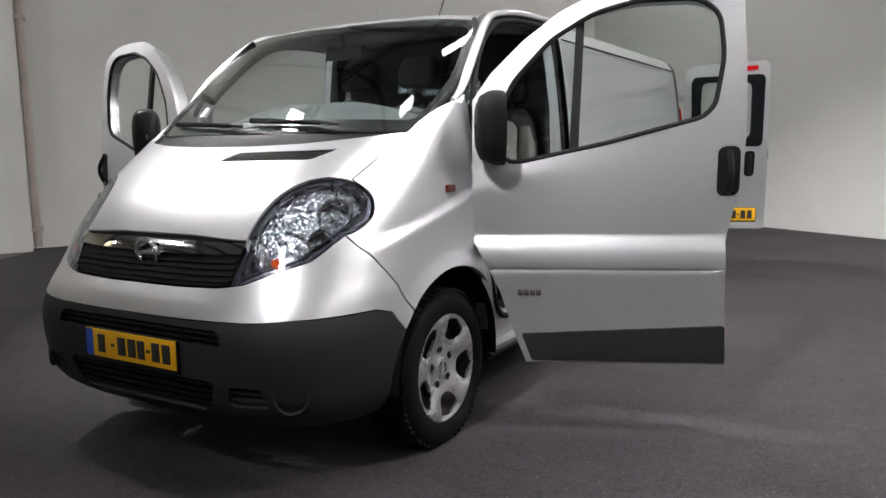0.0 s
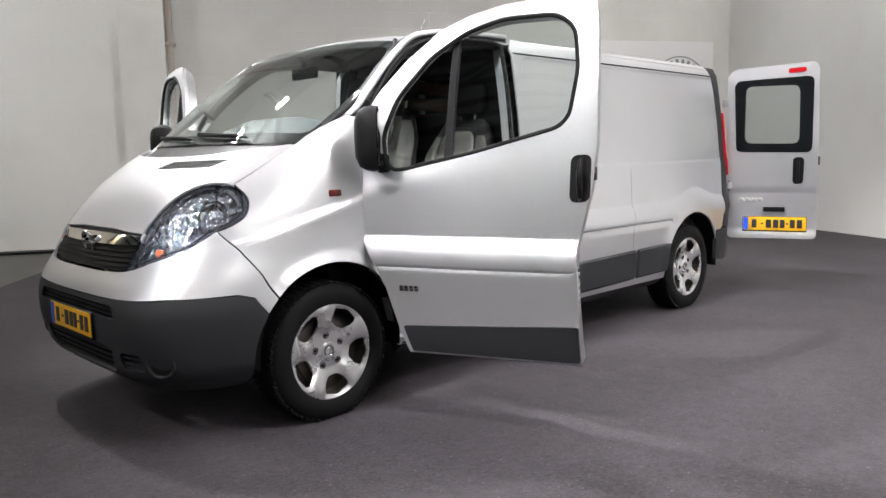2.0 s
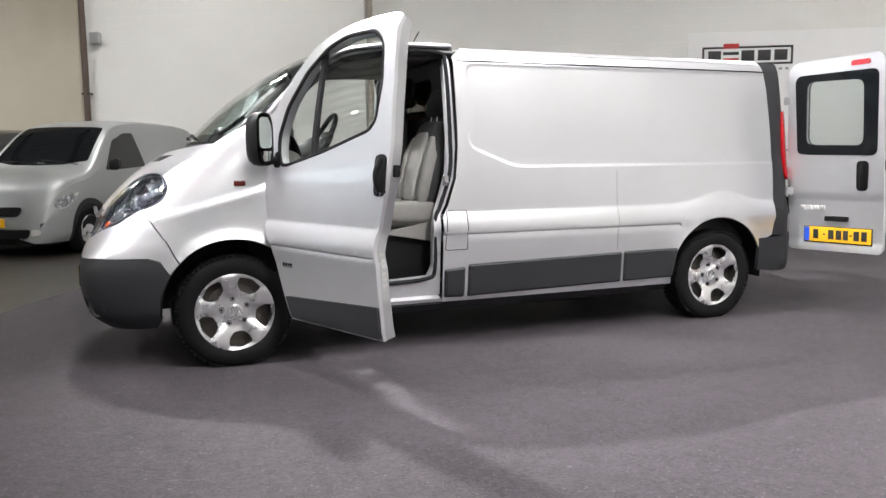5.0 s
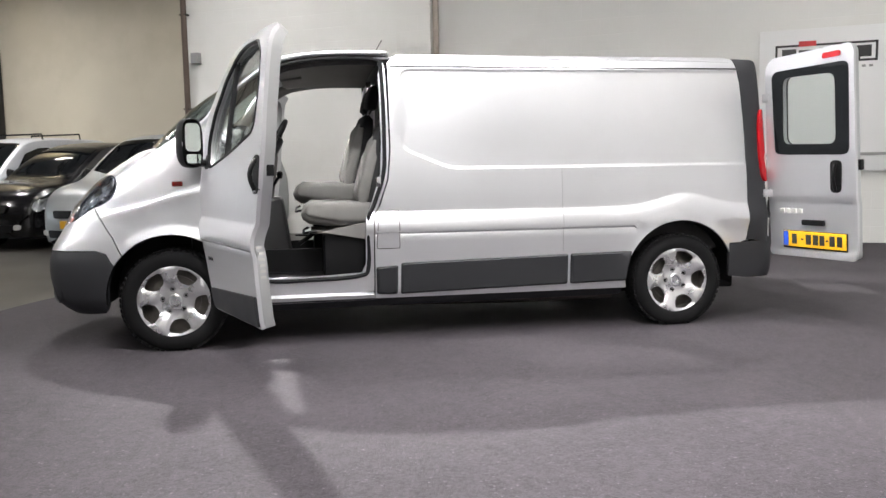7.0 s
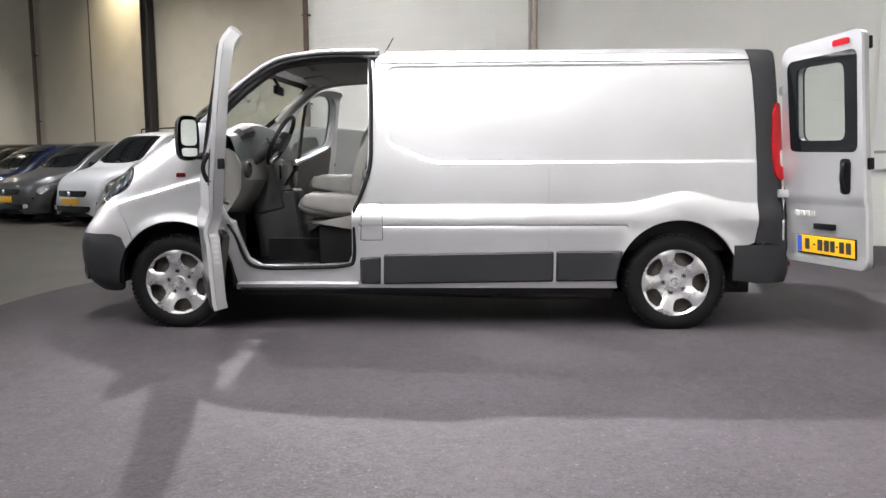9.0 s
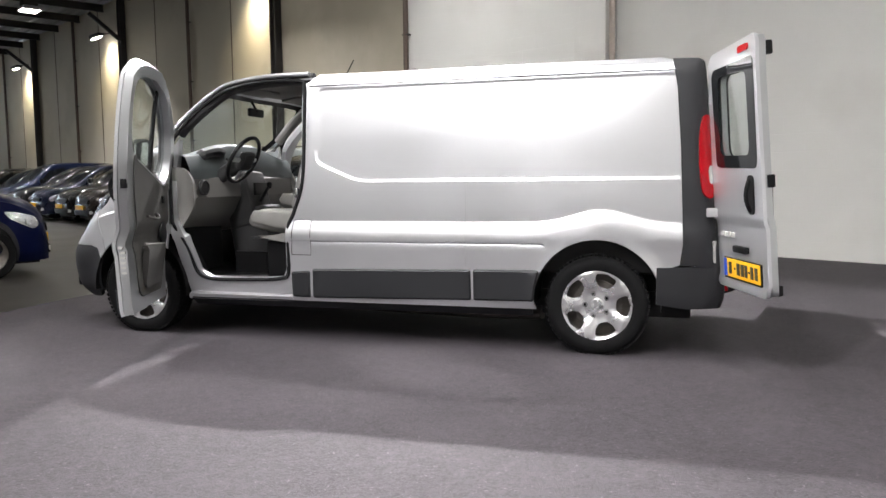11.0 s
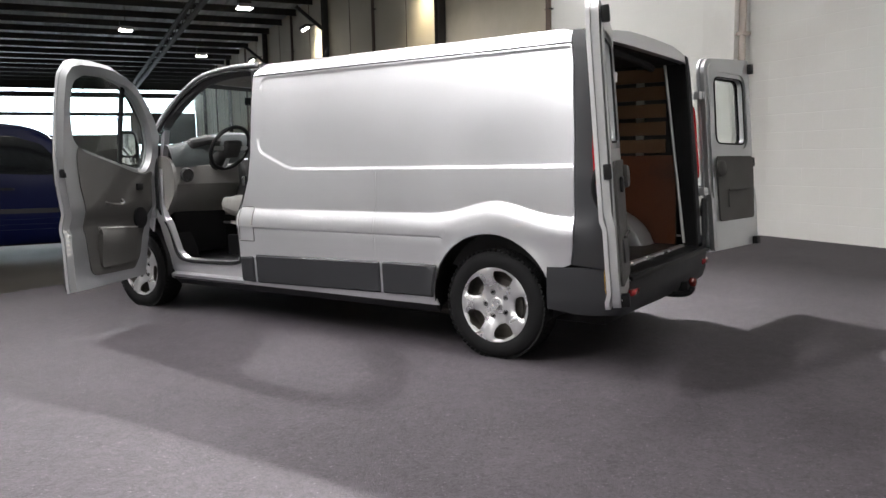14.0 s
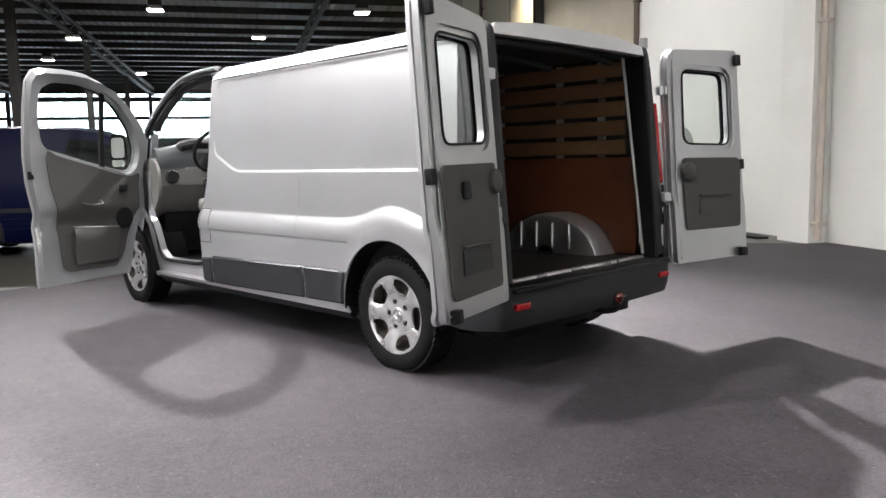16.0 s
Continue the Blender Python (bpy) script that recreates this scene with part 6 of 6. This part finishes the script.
def seat(y0, y1, name, words, dx=0.0, dz=0.0):
    """A cab seat: cushion, backrest, side bolsters, headrests and base; moved back by dx and up by dz."""
    yc, hw = (y0 + y1) / 2, (y1 - y0) / 2
    up = (0.12, 0, 1)
    st = part(name, pad([((0.735, yc, 0.925), hw * 0.80, 0.012, up), ((0.75, yc, 0.93), hw * 0.88, 0.05, up), ((0.80, yc, 0.93), hw * 0.92, 0.085, up), ((0.95, yc, 0.915), hw * 0.94, 0.09, up), ((1.12, yc, 0.895), hw * 0.94, 0.085, up), ((1.26, yc, 0.885), hw * 0.92, 0.07, up), ((1.29, yc, 0.885), hw * 0.85, 0.02, up)]), FABRIC, van, words, sharp=60)
    lean = Vector((0.24, 0, 1)).normalized()
    back = Vector((1, 0, -0.24))

    def along(h, d=0.0):
        p = Vector((1.19, yc, 0.93)) + lean * h
        return p + back.normalized() * d
    part("backrest", pad([(along(-0.02), hw * 0.80, 0.03, back), (along(0.03), hw * 0.93, 0.065, back), (along(0.2), hw * 0.98, 0.075, back), (along(0.4), hw * 0.97, 0.07, back), (along(0.52), hw * 0.86, 0.062, back), (along(0.59), hw * 0.70, 0.05, back), (along(0.615), hw * 0.55, 0.02, back)]), FABRIC_DARK, st, sharp=60)
    n = 1 if hw < 0.3 else 2
    for k in range(n):
        c = y0 + (y1 - y0) * (k + 0.5) / n
        h0 = Vector((0, c - yc, 0))
        hr = part("headrest", pad([(along(0.655) + h0, 0.10, 0.02, back), (along(0.67) + h0, 0.125, 0.045, back), (along(0.74) + h0, 0.135, 0.05, back), (along(0.82) + h0, 0.12, 0.042, back), (along(0.845) + h0, 0.09, 0.018, back)]), FABRIC_DARK, st, sharp=60)
        for e in (-0.06, 0.06):
            part("stem", tube([along(0.58) + h0 + Vector((0, e, 0)), along(0.68) + h0 + Vector((0, e, 0))], 0.007, 6), CHROME, hr)
        w = hw / n
        part("back_insert", pad([(along(0.05, -0.05) + h0, w * 0.5, 0.012, back), (along(0.09, -0.055) + h0, w * 0.62, 0.03, back), (along(0.3, -0.06) + h0, w * 0.64, 0.034, back), (along(0.48, -0.055) + h0, w * 0.55, 0.03, back), (along(0.53, -0.05) + h0, w * 0.42, 0.012, back)]), FABRIC, st, "light grey seat centre", sharp=60)
    for y, sg in ((y0 + 0.045, -1), (y1 - 0.045, 1)):
        part("seat_bolster", pad([((0.76, y, 0.95), 0.028, 0.012, up), ((0.79, y, 0.955), 0.045, 0.05, up), ((1.0, y, 0.935), 0.05, 0.075, up), ((1.22, y, 0.925), 0.05, 0.075, up), ((1.28, y, 0.925), 0.035, 0.03, up)]), FABRIC, st, sharp=60)
        part("back_bolster", pad([(along(0.03, -0.045) + Vector((0, y - yc, 0)), 0.03, 0.02, back), (along(0.1, -0.055) + Vector((0, y - yc, 0)), 0.046, 0.045, back), (along(0.38, -0.05) + Vector((0, y - yc, 0)), 0.045, 0.042, back), (along(0.5, -0.04) + Vector((0, y - yc - sg * 0.03, 0)), 0.03, 0.02, back)]), FABRIC, st, sharp=60)
        # shield beside the cushion and the dark base below it
        part("seat_shield", patch(rounded([(0.86, 0.80), (1.30, 0.72), (1.36, 0.80), (1.33, 0.92), (1.18, 0.86)], 0.03, 4), lambda x, z, y=y, sg=sg: (x, y + sg * 0.048, z), 0.06, thick=0.03, core=(1, yc, 0.8)), DASH, st)
    base = part("seat_base", box(0.88, 1.36, y0 + 0.04, y1 - 0.04, 0.42, 0.78, 0.03, seg=3), BLACK, st)
    part("seat_rail", box(0.80, 1.32, y0 + 0.05, y0 + 0.09, 0.785, 0.81, 0.006), BRAKE, st)
    part("seat_rail", box(0.80, 1.32, y1 - 0.09, y1 - 0.05, 0.785, 0.81, 0.006), BRAKE, st)
    part("adjuster_lever", tube(smooth_path([(0.84, y0 + 0.03, 0.80), (0.78, y0 + 0.02, 0.80), (0.75, y0 + 0.10, 0.79), (0.75, y1 - 0.10, 0.79), (0.78, y1 - 0.02, 0.80)], 4), 0.009, 8), BLACK, base)
    part("recliner_knob", lathe([(0.045, 0), (0.042, 0.018), (0.03, 0.024), (0, 0.024)], 20), BLACK, st).matrix_basis = Matrix.Translation((1.30, y0 - 0.002, 0.84)) @ Matrix.Rotation(math.pi, 4, "Z")
    st.matrix_basis = Matrix.Translation((dx, 0, dz))
    return st


seat(-0.72, -0.22, "driver_seat", "grey cloth driver's seat with dark backrest", 0.09, -0.055)
seat(-0.12, 0.76, "passenger_bench", "grey cloth double passenger bench", 0.03, 0.065)
top = [[Vector((x, y * (0.80 + 0.20 * sstep(-0.10, 0.30, x)), 1.22 + (z - 1.22) * (1.0 - 0.42 * sstep(0.15, 0.84, abs(y))))) for y in np.linspace(-0.84, 0.84, 25)] for x, z in ((-0.14, 1.315), (-0.04, 1.35), (0.08, 1.40), (0.20, 1.455), (0.29, 1.488), (0.345, 1.49), (0.385, 1.472), (0.40, 1.44), (0.43, 1.30), (0.44, 1.18))]
dash = part("dashboard", grid(top), DASH_TOP, van, "two-tone dashboard, dark top and light grey lower part")
lowd = [[Vector((x - 0.04 * (y / 0.84) ** 2, y, z)) for y in np.linspace(-0.85, 0.85, 16)] for x, z in ((0.40, 1.25), (0.46, 1.20), (0.47, 1.05), (0.40, 0.92), (0.30, 0.80), (0.12, 0.74))]
part("lower_dash", grid(lowd), DASH, dash, "light grey lower dashboard")
part("dash_end", patch(rounded([(0.10, 0.80), (0.34, 0.80), (0.47, 0.98), (0.47, 1.18), (0.40, 1.28), (0.12, 1.30)], 0.06), lambda x, z: (x, -0.862, z), 0.06, thick=0.03, core=(0.3, 0, 1)), DASH, dash)
part("dash_end", patch(rounded([(0.10, 0.80), (0.34, 0.80), (0.47, 0.98), (0.47, 1.18), (0.40, 1.28), (0.12, 1.30)], 0.06), lambda x, z: (x, 0.862, z), 0.06, thick=0.03, core=(0.3, 0, 1)), DASH, dash)
part("side_vent", lathe([(0.062, 0), (0.06, 0.02), (0.05, 0.026), (0.045, 0.012), (0, 0.012)], 24), DARK_TRIM, dash).matrix_basis = Matrix.Translation((0.475, -0.74, 1.13)) @ Matrix.Rotation(radians(-90), 4, "Z")
part("instrument_binnacle", tube([(0.34, -0.62, 1.34), (0.39, -0.60, 1.39), (0.41, -0.47, 1.42), (0.39, -0.34, 1.41), (0.34, -0.32, 1.36)], 0.045, 10), DARK_TRIM, dash)
part("centre_console", box(0.30, 0.56, -0.17, 0.17, 0.78, 1.24, 0.04, seg=3, m=Matrix.Translation((0.43, 0, 1)) @ Matrix.Rotation(radians(-14), 4, "Y") @ Matrix.Translation((-0.43, 0, -1))), DARK_TRIM, dash)
part("radio", box(0.545, 0.565, -0.10, 0.10, 1.05, 1.16, 0.006), BLACK, dash)
part("gear_console", box(0.34, 0.72, -0.15, 0.15, 0.425, 0.95, 0.05, seg=3, m=Matrix.Translation((0.5, 0, 0.7)) @ Matrix.Rotation(radians(-8), 4, "Y") @ Matrix.Translation((-0.5, 0, -0.7))), DARK_TRIM, dash)
part("handbrake", tube([(0.80, -0.17, 0.62), (0.98, -0.17, 0.74)], 0.016, 8), BLACK, dash)
part("pedal_box", box(0.10, 0.30, -0.75, -0.20, 0.45, 0.82, 0.03), BLACK, dash)
gl = part("gear_lever", tube([(0.58, -0.05, 1.0), (0.66, -0.05, 1.12)], 0.012, 8), BLACK, dash)
part("knob", lathe([(0, 0.03), (0.02, 0.02), (0.024, 0), (0.015, -0.03)], 16, "Z"), BLACK, gl).matrix_basis = Matrix.Translation((0.67, -0.05, 1.14))
SWM = Matrix.Translation((0.645, -0.41, 1.345)) @ Matrix.Rotation(radians(-62), 4, "Y")
sw = part("steering_wheel", tube([(0.195 * math.cos(a * math.tau / 40), 0.195 * math.sin(a * math.tau / 40), 0) for a in range(40)], 0.0165, 10, closed=True), BLACK, van, "dark three-spoke steering wheel")
sw.matrix_basis = SWM
part("boss", box(-0.075, 0.075, -0.085, 0.085, -0.05, 0.012, 0.03, seg=3), DARK_TRIM, sw)
for a in (0, 90, 180, 270):
    if a == 0:
        continue
    part("spoke", tube([(0.05 * math.cos(radians(a)), 0.05 * math.sin(radians(a)), -0.015), (0.19 * math.cos(radians(a)), 0.19 * math.sin(radians(a)), 0)], 0.02, 8, flat=0.5), INNER, sw)
part("badge", lathe([(0.03, 0.012), (0.028, 0.016), (0.02, 0.016), (0.0, 0.014)], 24, "Z"), CHROME, sw)
part("steering_column", tube([(0.40, -0.41, 1.20), (0.61, -0.41, 1.32)], 0.06, 12), DARK_TRIM, van)
for s in (-1, 1):
    part("stalk", tube([(0.57, -0.41, 1.32), (0.59, -0.41 + s * 0.17, 1.35)], 0.01, 6), BLACK, van)
mr = part("interior_mirror", box(0.52, 0.55, -0.12, 0.12, 1.72, 1.79, 0.015, seg=3), BLACK, van, "black interior mirror under the windscreen")
part("stem", tube([(0.55, 0, 1.76), (0.50, 0, 1.85)], 0.012, 8), BLACK, mr)
for y in (-0.38, 0.38):
    part("sun_visor", box(0.70, 0.86, y - 0.22, y + 0.22, 1.855, 1.875, 0.008, m=Matrix.Translation((0.7, 0, 1.86)) @ Matrix.Rotation(radians(-10), 4, "Y") @ Matrix.Translation((-0.7, 0, -1.86))), HEADLINER, van)
part("paper_sheet", box(0.16, 0.30, -0.15, 0.1, 1.352, 1.354), BOARD, van)


# ---- parked vehicles ----
BODIES = {
    # length, half width, belt height, profile (along, top, half width), windscreen foot and head, side glass end
    "van": (4.30, 0.88, 1.07, [(0.0, 0.50, 0.66), (0.05, 0.74, 0.74), (0.16, 0.90, 0.80), (0.42, 1.02, 0.85), (0.92, 1.13, 0.875), (1.25, 1.40, 0.88), (1.60, 1.68, 0.88), (1.95, 1.79, 0.88), (2.6, 1.83, 0.88), (3.6, 1.82, 0.875), (4.05, 1.77, 0.865), (4.22, 1.64, 0.85), (4.28, 1.35, 0.84)], (0.97, 1.66), 2.30),
    "mpv": (4.35, 0.88, 1.00, [(0.0, 0.48, 0.64), (0.05, 0.70, 0.73), (0.18, 0.83, 0.80), (0.5, 0.94, 0.85), (1.0, 1.04, 0.875), (1.40, 1.31, 0.875), (1.80, 1.52, 0.87), (2.2, 1.60, 0.865), (3.2, 1.60, 0.86), (3.9, 1.48, 0.85), (4.2, 1.20, 0.83), (4.33, 0.85, 0.80)], (1.02, 1.78), 3.75),
}


def parked_vehicle(name, paint, label, category, body, plate=True, bars=False):
    """Nose at the origin, facing +y, standing on z = 0."""
    root = thing(name, label, category, None, "parked vehicles")
    L, W, belt, prof, (scr0, scr1), glass_end = BODIES[body]
    fine = smooth_path([Vector(q) for q in prof], 4)
    py, pz, pw = [np.array([q[i] for q in fine]) for i in range(3)]

    def section(y):
        """Half section from the sill up to the roof's middle, as (across, height)."""
        zt, w = float(np.interp(y, py, pz)), float(np.interp(y, py, pw))
        bl = min(belt, zt - 0.13)
        wt = w - 0.03 - 0.25 * max(0.0, zt - 0.08 - belt)
        pts = [(w * 0.90, 0.20, 0), (w * 0.975, 0.30, 0), (w, 0.45, 0), (w * 1.01, 0.5 * (0.45 + bl), 0), (w * 0.985, bl, 0), (wt, max(bl + 0.03, zt - 0.11), 0), (wt - 0.055, zt - 0.045, 0), (wt * 0.72, zt - 0.012, 0), (wt * 0.36, zt + 0.003, 0), (0, zt + 0.008, 0)]
        return [(q.x, q.y) for q in smooth_path(pts, 3)]

    def bow(x, y):
        return y + 0.17 * (abs(x) / W) ** 2.6 * max(0.0, 1 - y / 0.7)
    rows = []
    for y in np.concatenate([np.linspace(0.0, 0.5, 9), np.linspace(0.6, L - 0.45, 26), np.linspace(L - 0.36, L - 0.02, 7)]):
        half = section(y)
        rows.append([Vector((-x, -bow(x, y), z)) for x, z in half] + [Vector((x, -bow(x, y), z)) for x, z in reversed(half[:-1])])
    n = len(rows[0])
    front, back = rows[0], rows[-1]
    rows = [[Vector((0, front[0].y * 0 + 0.012, 0.40))] * n, [Vector((p.x * 0.6, p.y * 0.5 + 0.010, 0.40 + (p.z - 0.40) * 0.6)) for p in front]] + rows
    rows += [[Vector((p.x * 0.93, p.y - 0.03, 0.5 + (p.z - 0.5) * 0.94)) for p in back], [Vector((0, back[0].y - 0.035, 0.7))] * n]
    part("body", grid(rows), paint, root, sharp=45)

    def side_at(s):
        def f(y, z):
            half = [q for q in section(y) if q[1] < float(np.interp(y, py, pz)) - 0.04]
            x = float(np.interp(z, [q[1] for q in half], [q[0] for q in half]))
            return (s * x, -bow(x, y), z)
        return f

    def top_at(x, y):
        half = [q for q in section(y) if q[1] > min(belt, float(np.interp(y, py, pz)) - 0.13) - 0.01]
        z = float(np.interp(-abs(x), [-q[0] for q in half], [q[1] for q in half]))
        return (x, -bow(x, y), z)

    def lay(nm, poly, fn, mat, th=0.012, off=0.004, step=0.09, own=root, words=""):
        return part(nm, patch(rounded(poly, 0.04, 3), fn, step, thick=th, core=(0, -2, 0.8), offset=off), mat, own, words)
    zs = lambda y: float(np.interp(y, py, pz))
    wsc = [(-0.70, scr0 + 0.12), (-0.40, scr0 + 0.03), (0, scr0), (0.40, scr0 + 0.03), (0.70, scr0 + 0.12), (0.60, scr1), (0, scr1 - 0.02), (-0.60, scr1)]
    lay("windscreen", wsc, lambda a, b: top_at(a, b), DARK_GLASS)
    for s in (-1, 1):
        a0 = scr0 + 0.28
        if body == "van":
            poly = [(a0, belt + 0.03), (scr1 - 0.04, zs(scr1) - 0.20), (1.95, 1.62), (2.2, 1.63), (glass_end, belt + 0.07), (1.75, belt + 0.04)]
        else:
            poly = [(a0, belt + 0.03), (scr1, zs(scr1) - 0.16), (2.3, 1.46), (3.2, 1.44), (glass_end, belt + 0.14), (glass_end - 0.1, belt + 0.04)]
        lay("side_window", poly, side_at(s), DARK_GLASS)
        lay("rubbing_strip", [(1.12, 0.60), (L - 1.12, 0.62), (L - 1.12, 0.68), (1.12, 0.66)], side_at(s), CLAD, 0.02, 0.010, 0.2)
        if body == "van":
            for z in (0.36, 0.43, 0.50):
                lay("side_rib", [(1.18, z), (L - 1.18, z + 0.005), (L - 1.18, z + 0.035), (1.18, z + 0.03)], side_at(s), paint, 0.015, 0.008, 0.2)
        lay("door_handle", [(1.96, belt - 0.16), (2.12, belt - 0.155), (2.12, belt - 0.12), (1.96, belt - 0.125)], side_at(s), BLACK, 0.025, 0.02)
        mx = side_at(s)(scr0 + 0.33, belt + 0.04)
        part("door_mirror", pad([((mx[0] + s * 0.03, mx[1], belt + 0.10), 0.03, 0.03, (0, 0, 1)), ((mx[0] + s * 0.06, mx[1] + 0.01, belt + 0.10), 0.05, 0.075, (0, 0, 1)), ((mx[0] + s * 0.15, mx[1] + 0.01, belt + 0.11), 0.05, 0.085, (0, 0, 1)), ((mx[0] + s * 0.19, mx[1], belt + 0.11), 0.03, 0.06, (0, 0, 1))], 0.7, 16), BLACK, root)
        lp = [(0.10, 0.66), (0.17, 0.60), (0.52, 0.74), (0.60, 0.83), (0.40, 0.82), (0.16, 0.76)] if body == "van" else [(0.10, 0.61), (0.17, 0.55), (0.54, 0.68), (0.64, 0.78), (0.42, 0.76), (0.16, 0.70)]
        hl = lay("headlight", lp, side_at(s), FACET, 0.02, 0.006, 0.06, words="headlamp with a clear lens")
        for yy, zz, r in ((0.25, 0.70 if body == "van" else 0.64, 0.05), (0.40, 0.76 if body == "van" else 0.70, 0.045)):
            c = Vector(side_at(s)(yy, zz))
            nd = Vector((s * 0.75, 0.6, 0.25))
            part("reflector", lathe([(r, 0.0), (r * 0.8, -0.012), (r * 0.3, -0.02), (0, -0.012)], 16), CHROME, hl).matrix_basis = Matrix.Translation(c + nd * 0.012) @ nd.to_track_quat("Y", "Z").to_matrix().to_4x4()
        for yw in (0.80, L - 0.82):
            wh = part("wheel", lathe([(0.20, -0.07), (0.285, -0.10), (0.308, -0.07), (0.312, 0.0), (0.308, 0.06), (0.285, 0.092), (0.215, 0.086), (0.20, 0.05), (0.19, 0.03), (0.0, 0.03)], 30), TYRE, root)
            wh.matrix_basis = Matrix.Translation((s * (W - 0.085), -yw, 0.312)) @ Matrix.Rotation(radians(-90 * s), 4, "Z")
            part("rim", lathe([(0.208, 0.078), (0.20, 0.084), (0.17, 0.066), (0.125, 0.052), (0.10, 0.07), (0.055, 0.076), (0.05, 0.09), (0.0, 0.092)], 28), ALLOY if paint is PAINTS["light_grey"] else BRAKE, wh)
            ring = arc(yw, 0.34, 0.40, -18, 198, 18) + arc(yw, 0.34, 0.335, 198, -18, 18)
            part("wheel_arch", patch(ring, side_at(s), 0.08, thick=0.05, core=(0, -2, 0.6), offset=0.014), CLAD if body == "van" else BLACK, root)
            hub = [(yw + 0.335 * math.cos(a * math.tau / 24), max(0.21, 0.34 + 0.335 * math.sin(a * math.tau / 24))) for a in range(24)]
            part("wheel_well", patch(hub, side_at(s), 0.1, thick=0.01, core=(0, -2, 0.6), offset=0.003), BLACK, root)

    def on_front(x, z):
        y = 0.0 if z < 0.5 else float(np.interp(z, pz[:8], py[:8]))
        return (x, -bow(x, y) + 0.012, z)
    lay("grille", [(-0.42, 0.55), (0.42, 0.55), (0.46, 0.66), (-0.46, 0.66)], on_front, BLACK, 0.02, 0.012)
    lay("lower_intake", [(-0.52, 0.27), (0.52, 0.27), (0.56, 0.38), (-0.56, 0.38)], on_front, BLACK, 0.02, 0.014)
    part("badge", lathe([(0.045, 0.0), (0.05, 0.01), (0.03, 0.016), (0, 0.012)], 20), CHROME, root).matrix_basis = Matrix.Translation((0, 0.03, 0.61))
    for s in (-1, 1):
        lay("fog_lamp", [(s * 0.56, 0.30), (s * 0.68, 0.31), (s * 0.68, 0.38), (s * 0.57, 0.38)], on_front, WHITE_LENS, 0.015, 0.014)
        part("wiper", tube([top_at(s * 0.3 - 0.3, scr0 + 0.05), top_at(s * 0.3 + 0.25, scr0 + 0.10)], 0.012, 6), BLACK, root)
    if plate:
        part("number_plate", box(-0.26, 0.26, 0.02, 0.045, 0.41, 0.52, 0.004), YELLOW, root)
    part("underside", box(-0.7, 0.7, -L + 0.15, -0.2, 0.17, 0.3), BLACK, root)
    if bars:
        for y in (2.1, 3.0, 3.8):
            part("roof_bar", tube([(-0.66, -y, zs(y) - 0.03), (-0.64, -y, zs(y) + 0.07), (0.64, -y, zs(y) + 0.07), (0.66, -y, zs(y) - 0.03)], 0.016, 6), BLACK, root)
    return root


van_grey = parked_vehicle("panel_van", PAINTS["light_grey"], "small light grey panel van parked nose out by the wall", "van", "van")
van_grey.matrix_basis = hall_pose(-4.8, 3.5, 0, 181)
for u, v, key, body, bars, words in (
        (-7.1, 3.9, "black", "mpv", False, "black small van parked nose out by the wall"),
        (-9.1, 4.2, "white", "van", True, "white small panel van with roof bars by the wall"),
        (-11.1, 4.0, "silver", "mpv", False, "dark grey car parked nose out in the row"),
        (-13.1, 4.0, "dark_blue", "mpv", False, "dark blue car parked nose out in the row"),
        (-15.1, 3.9, "brown", "mpv", False, "dark brown car parked nose out in the row"),
        (-17.1, 4.0, "black", "mpv", False, "black car parked nose out in the row"),
        (-19.2, 3.9, "dark_blue", "mpv", False, "dark blue car parked nose out in the row"),
        (-21.3, 3.9, "black", "mpv", False, "black car parked nose out far along the row"),
        (-23.5, 3.8, "dark_blue", "van", False, "dark blue small van parked nose out far along the row"),
        (-26.0, 3.8, "black", "mpv", False, "black car parked nose out far along the row"),
        (-29.0, 3.6, "brown", "mpv", False, "dark car at the far end of the parked row")):
    o = parked_vehicle("panel_van" if body == "van" else "car", PAINTS[key], words, "van" if body == "van" else "car", body, bars=bars)
    o.matrix_basis = hall_pose(u, v, 0, 180) @ Matrix.Diagonal((1, 1, (1.0 if body == "van" else 1.04) + 0.05 * random.random(), 1))
blue = parked_vehicle("panel_van", PAINTS["blue"], "dark blue small panel van parked on the concrete", "van", "van")
blue.matrix_basis = hall_pose(-4.9, 0.0, 0, 0)
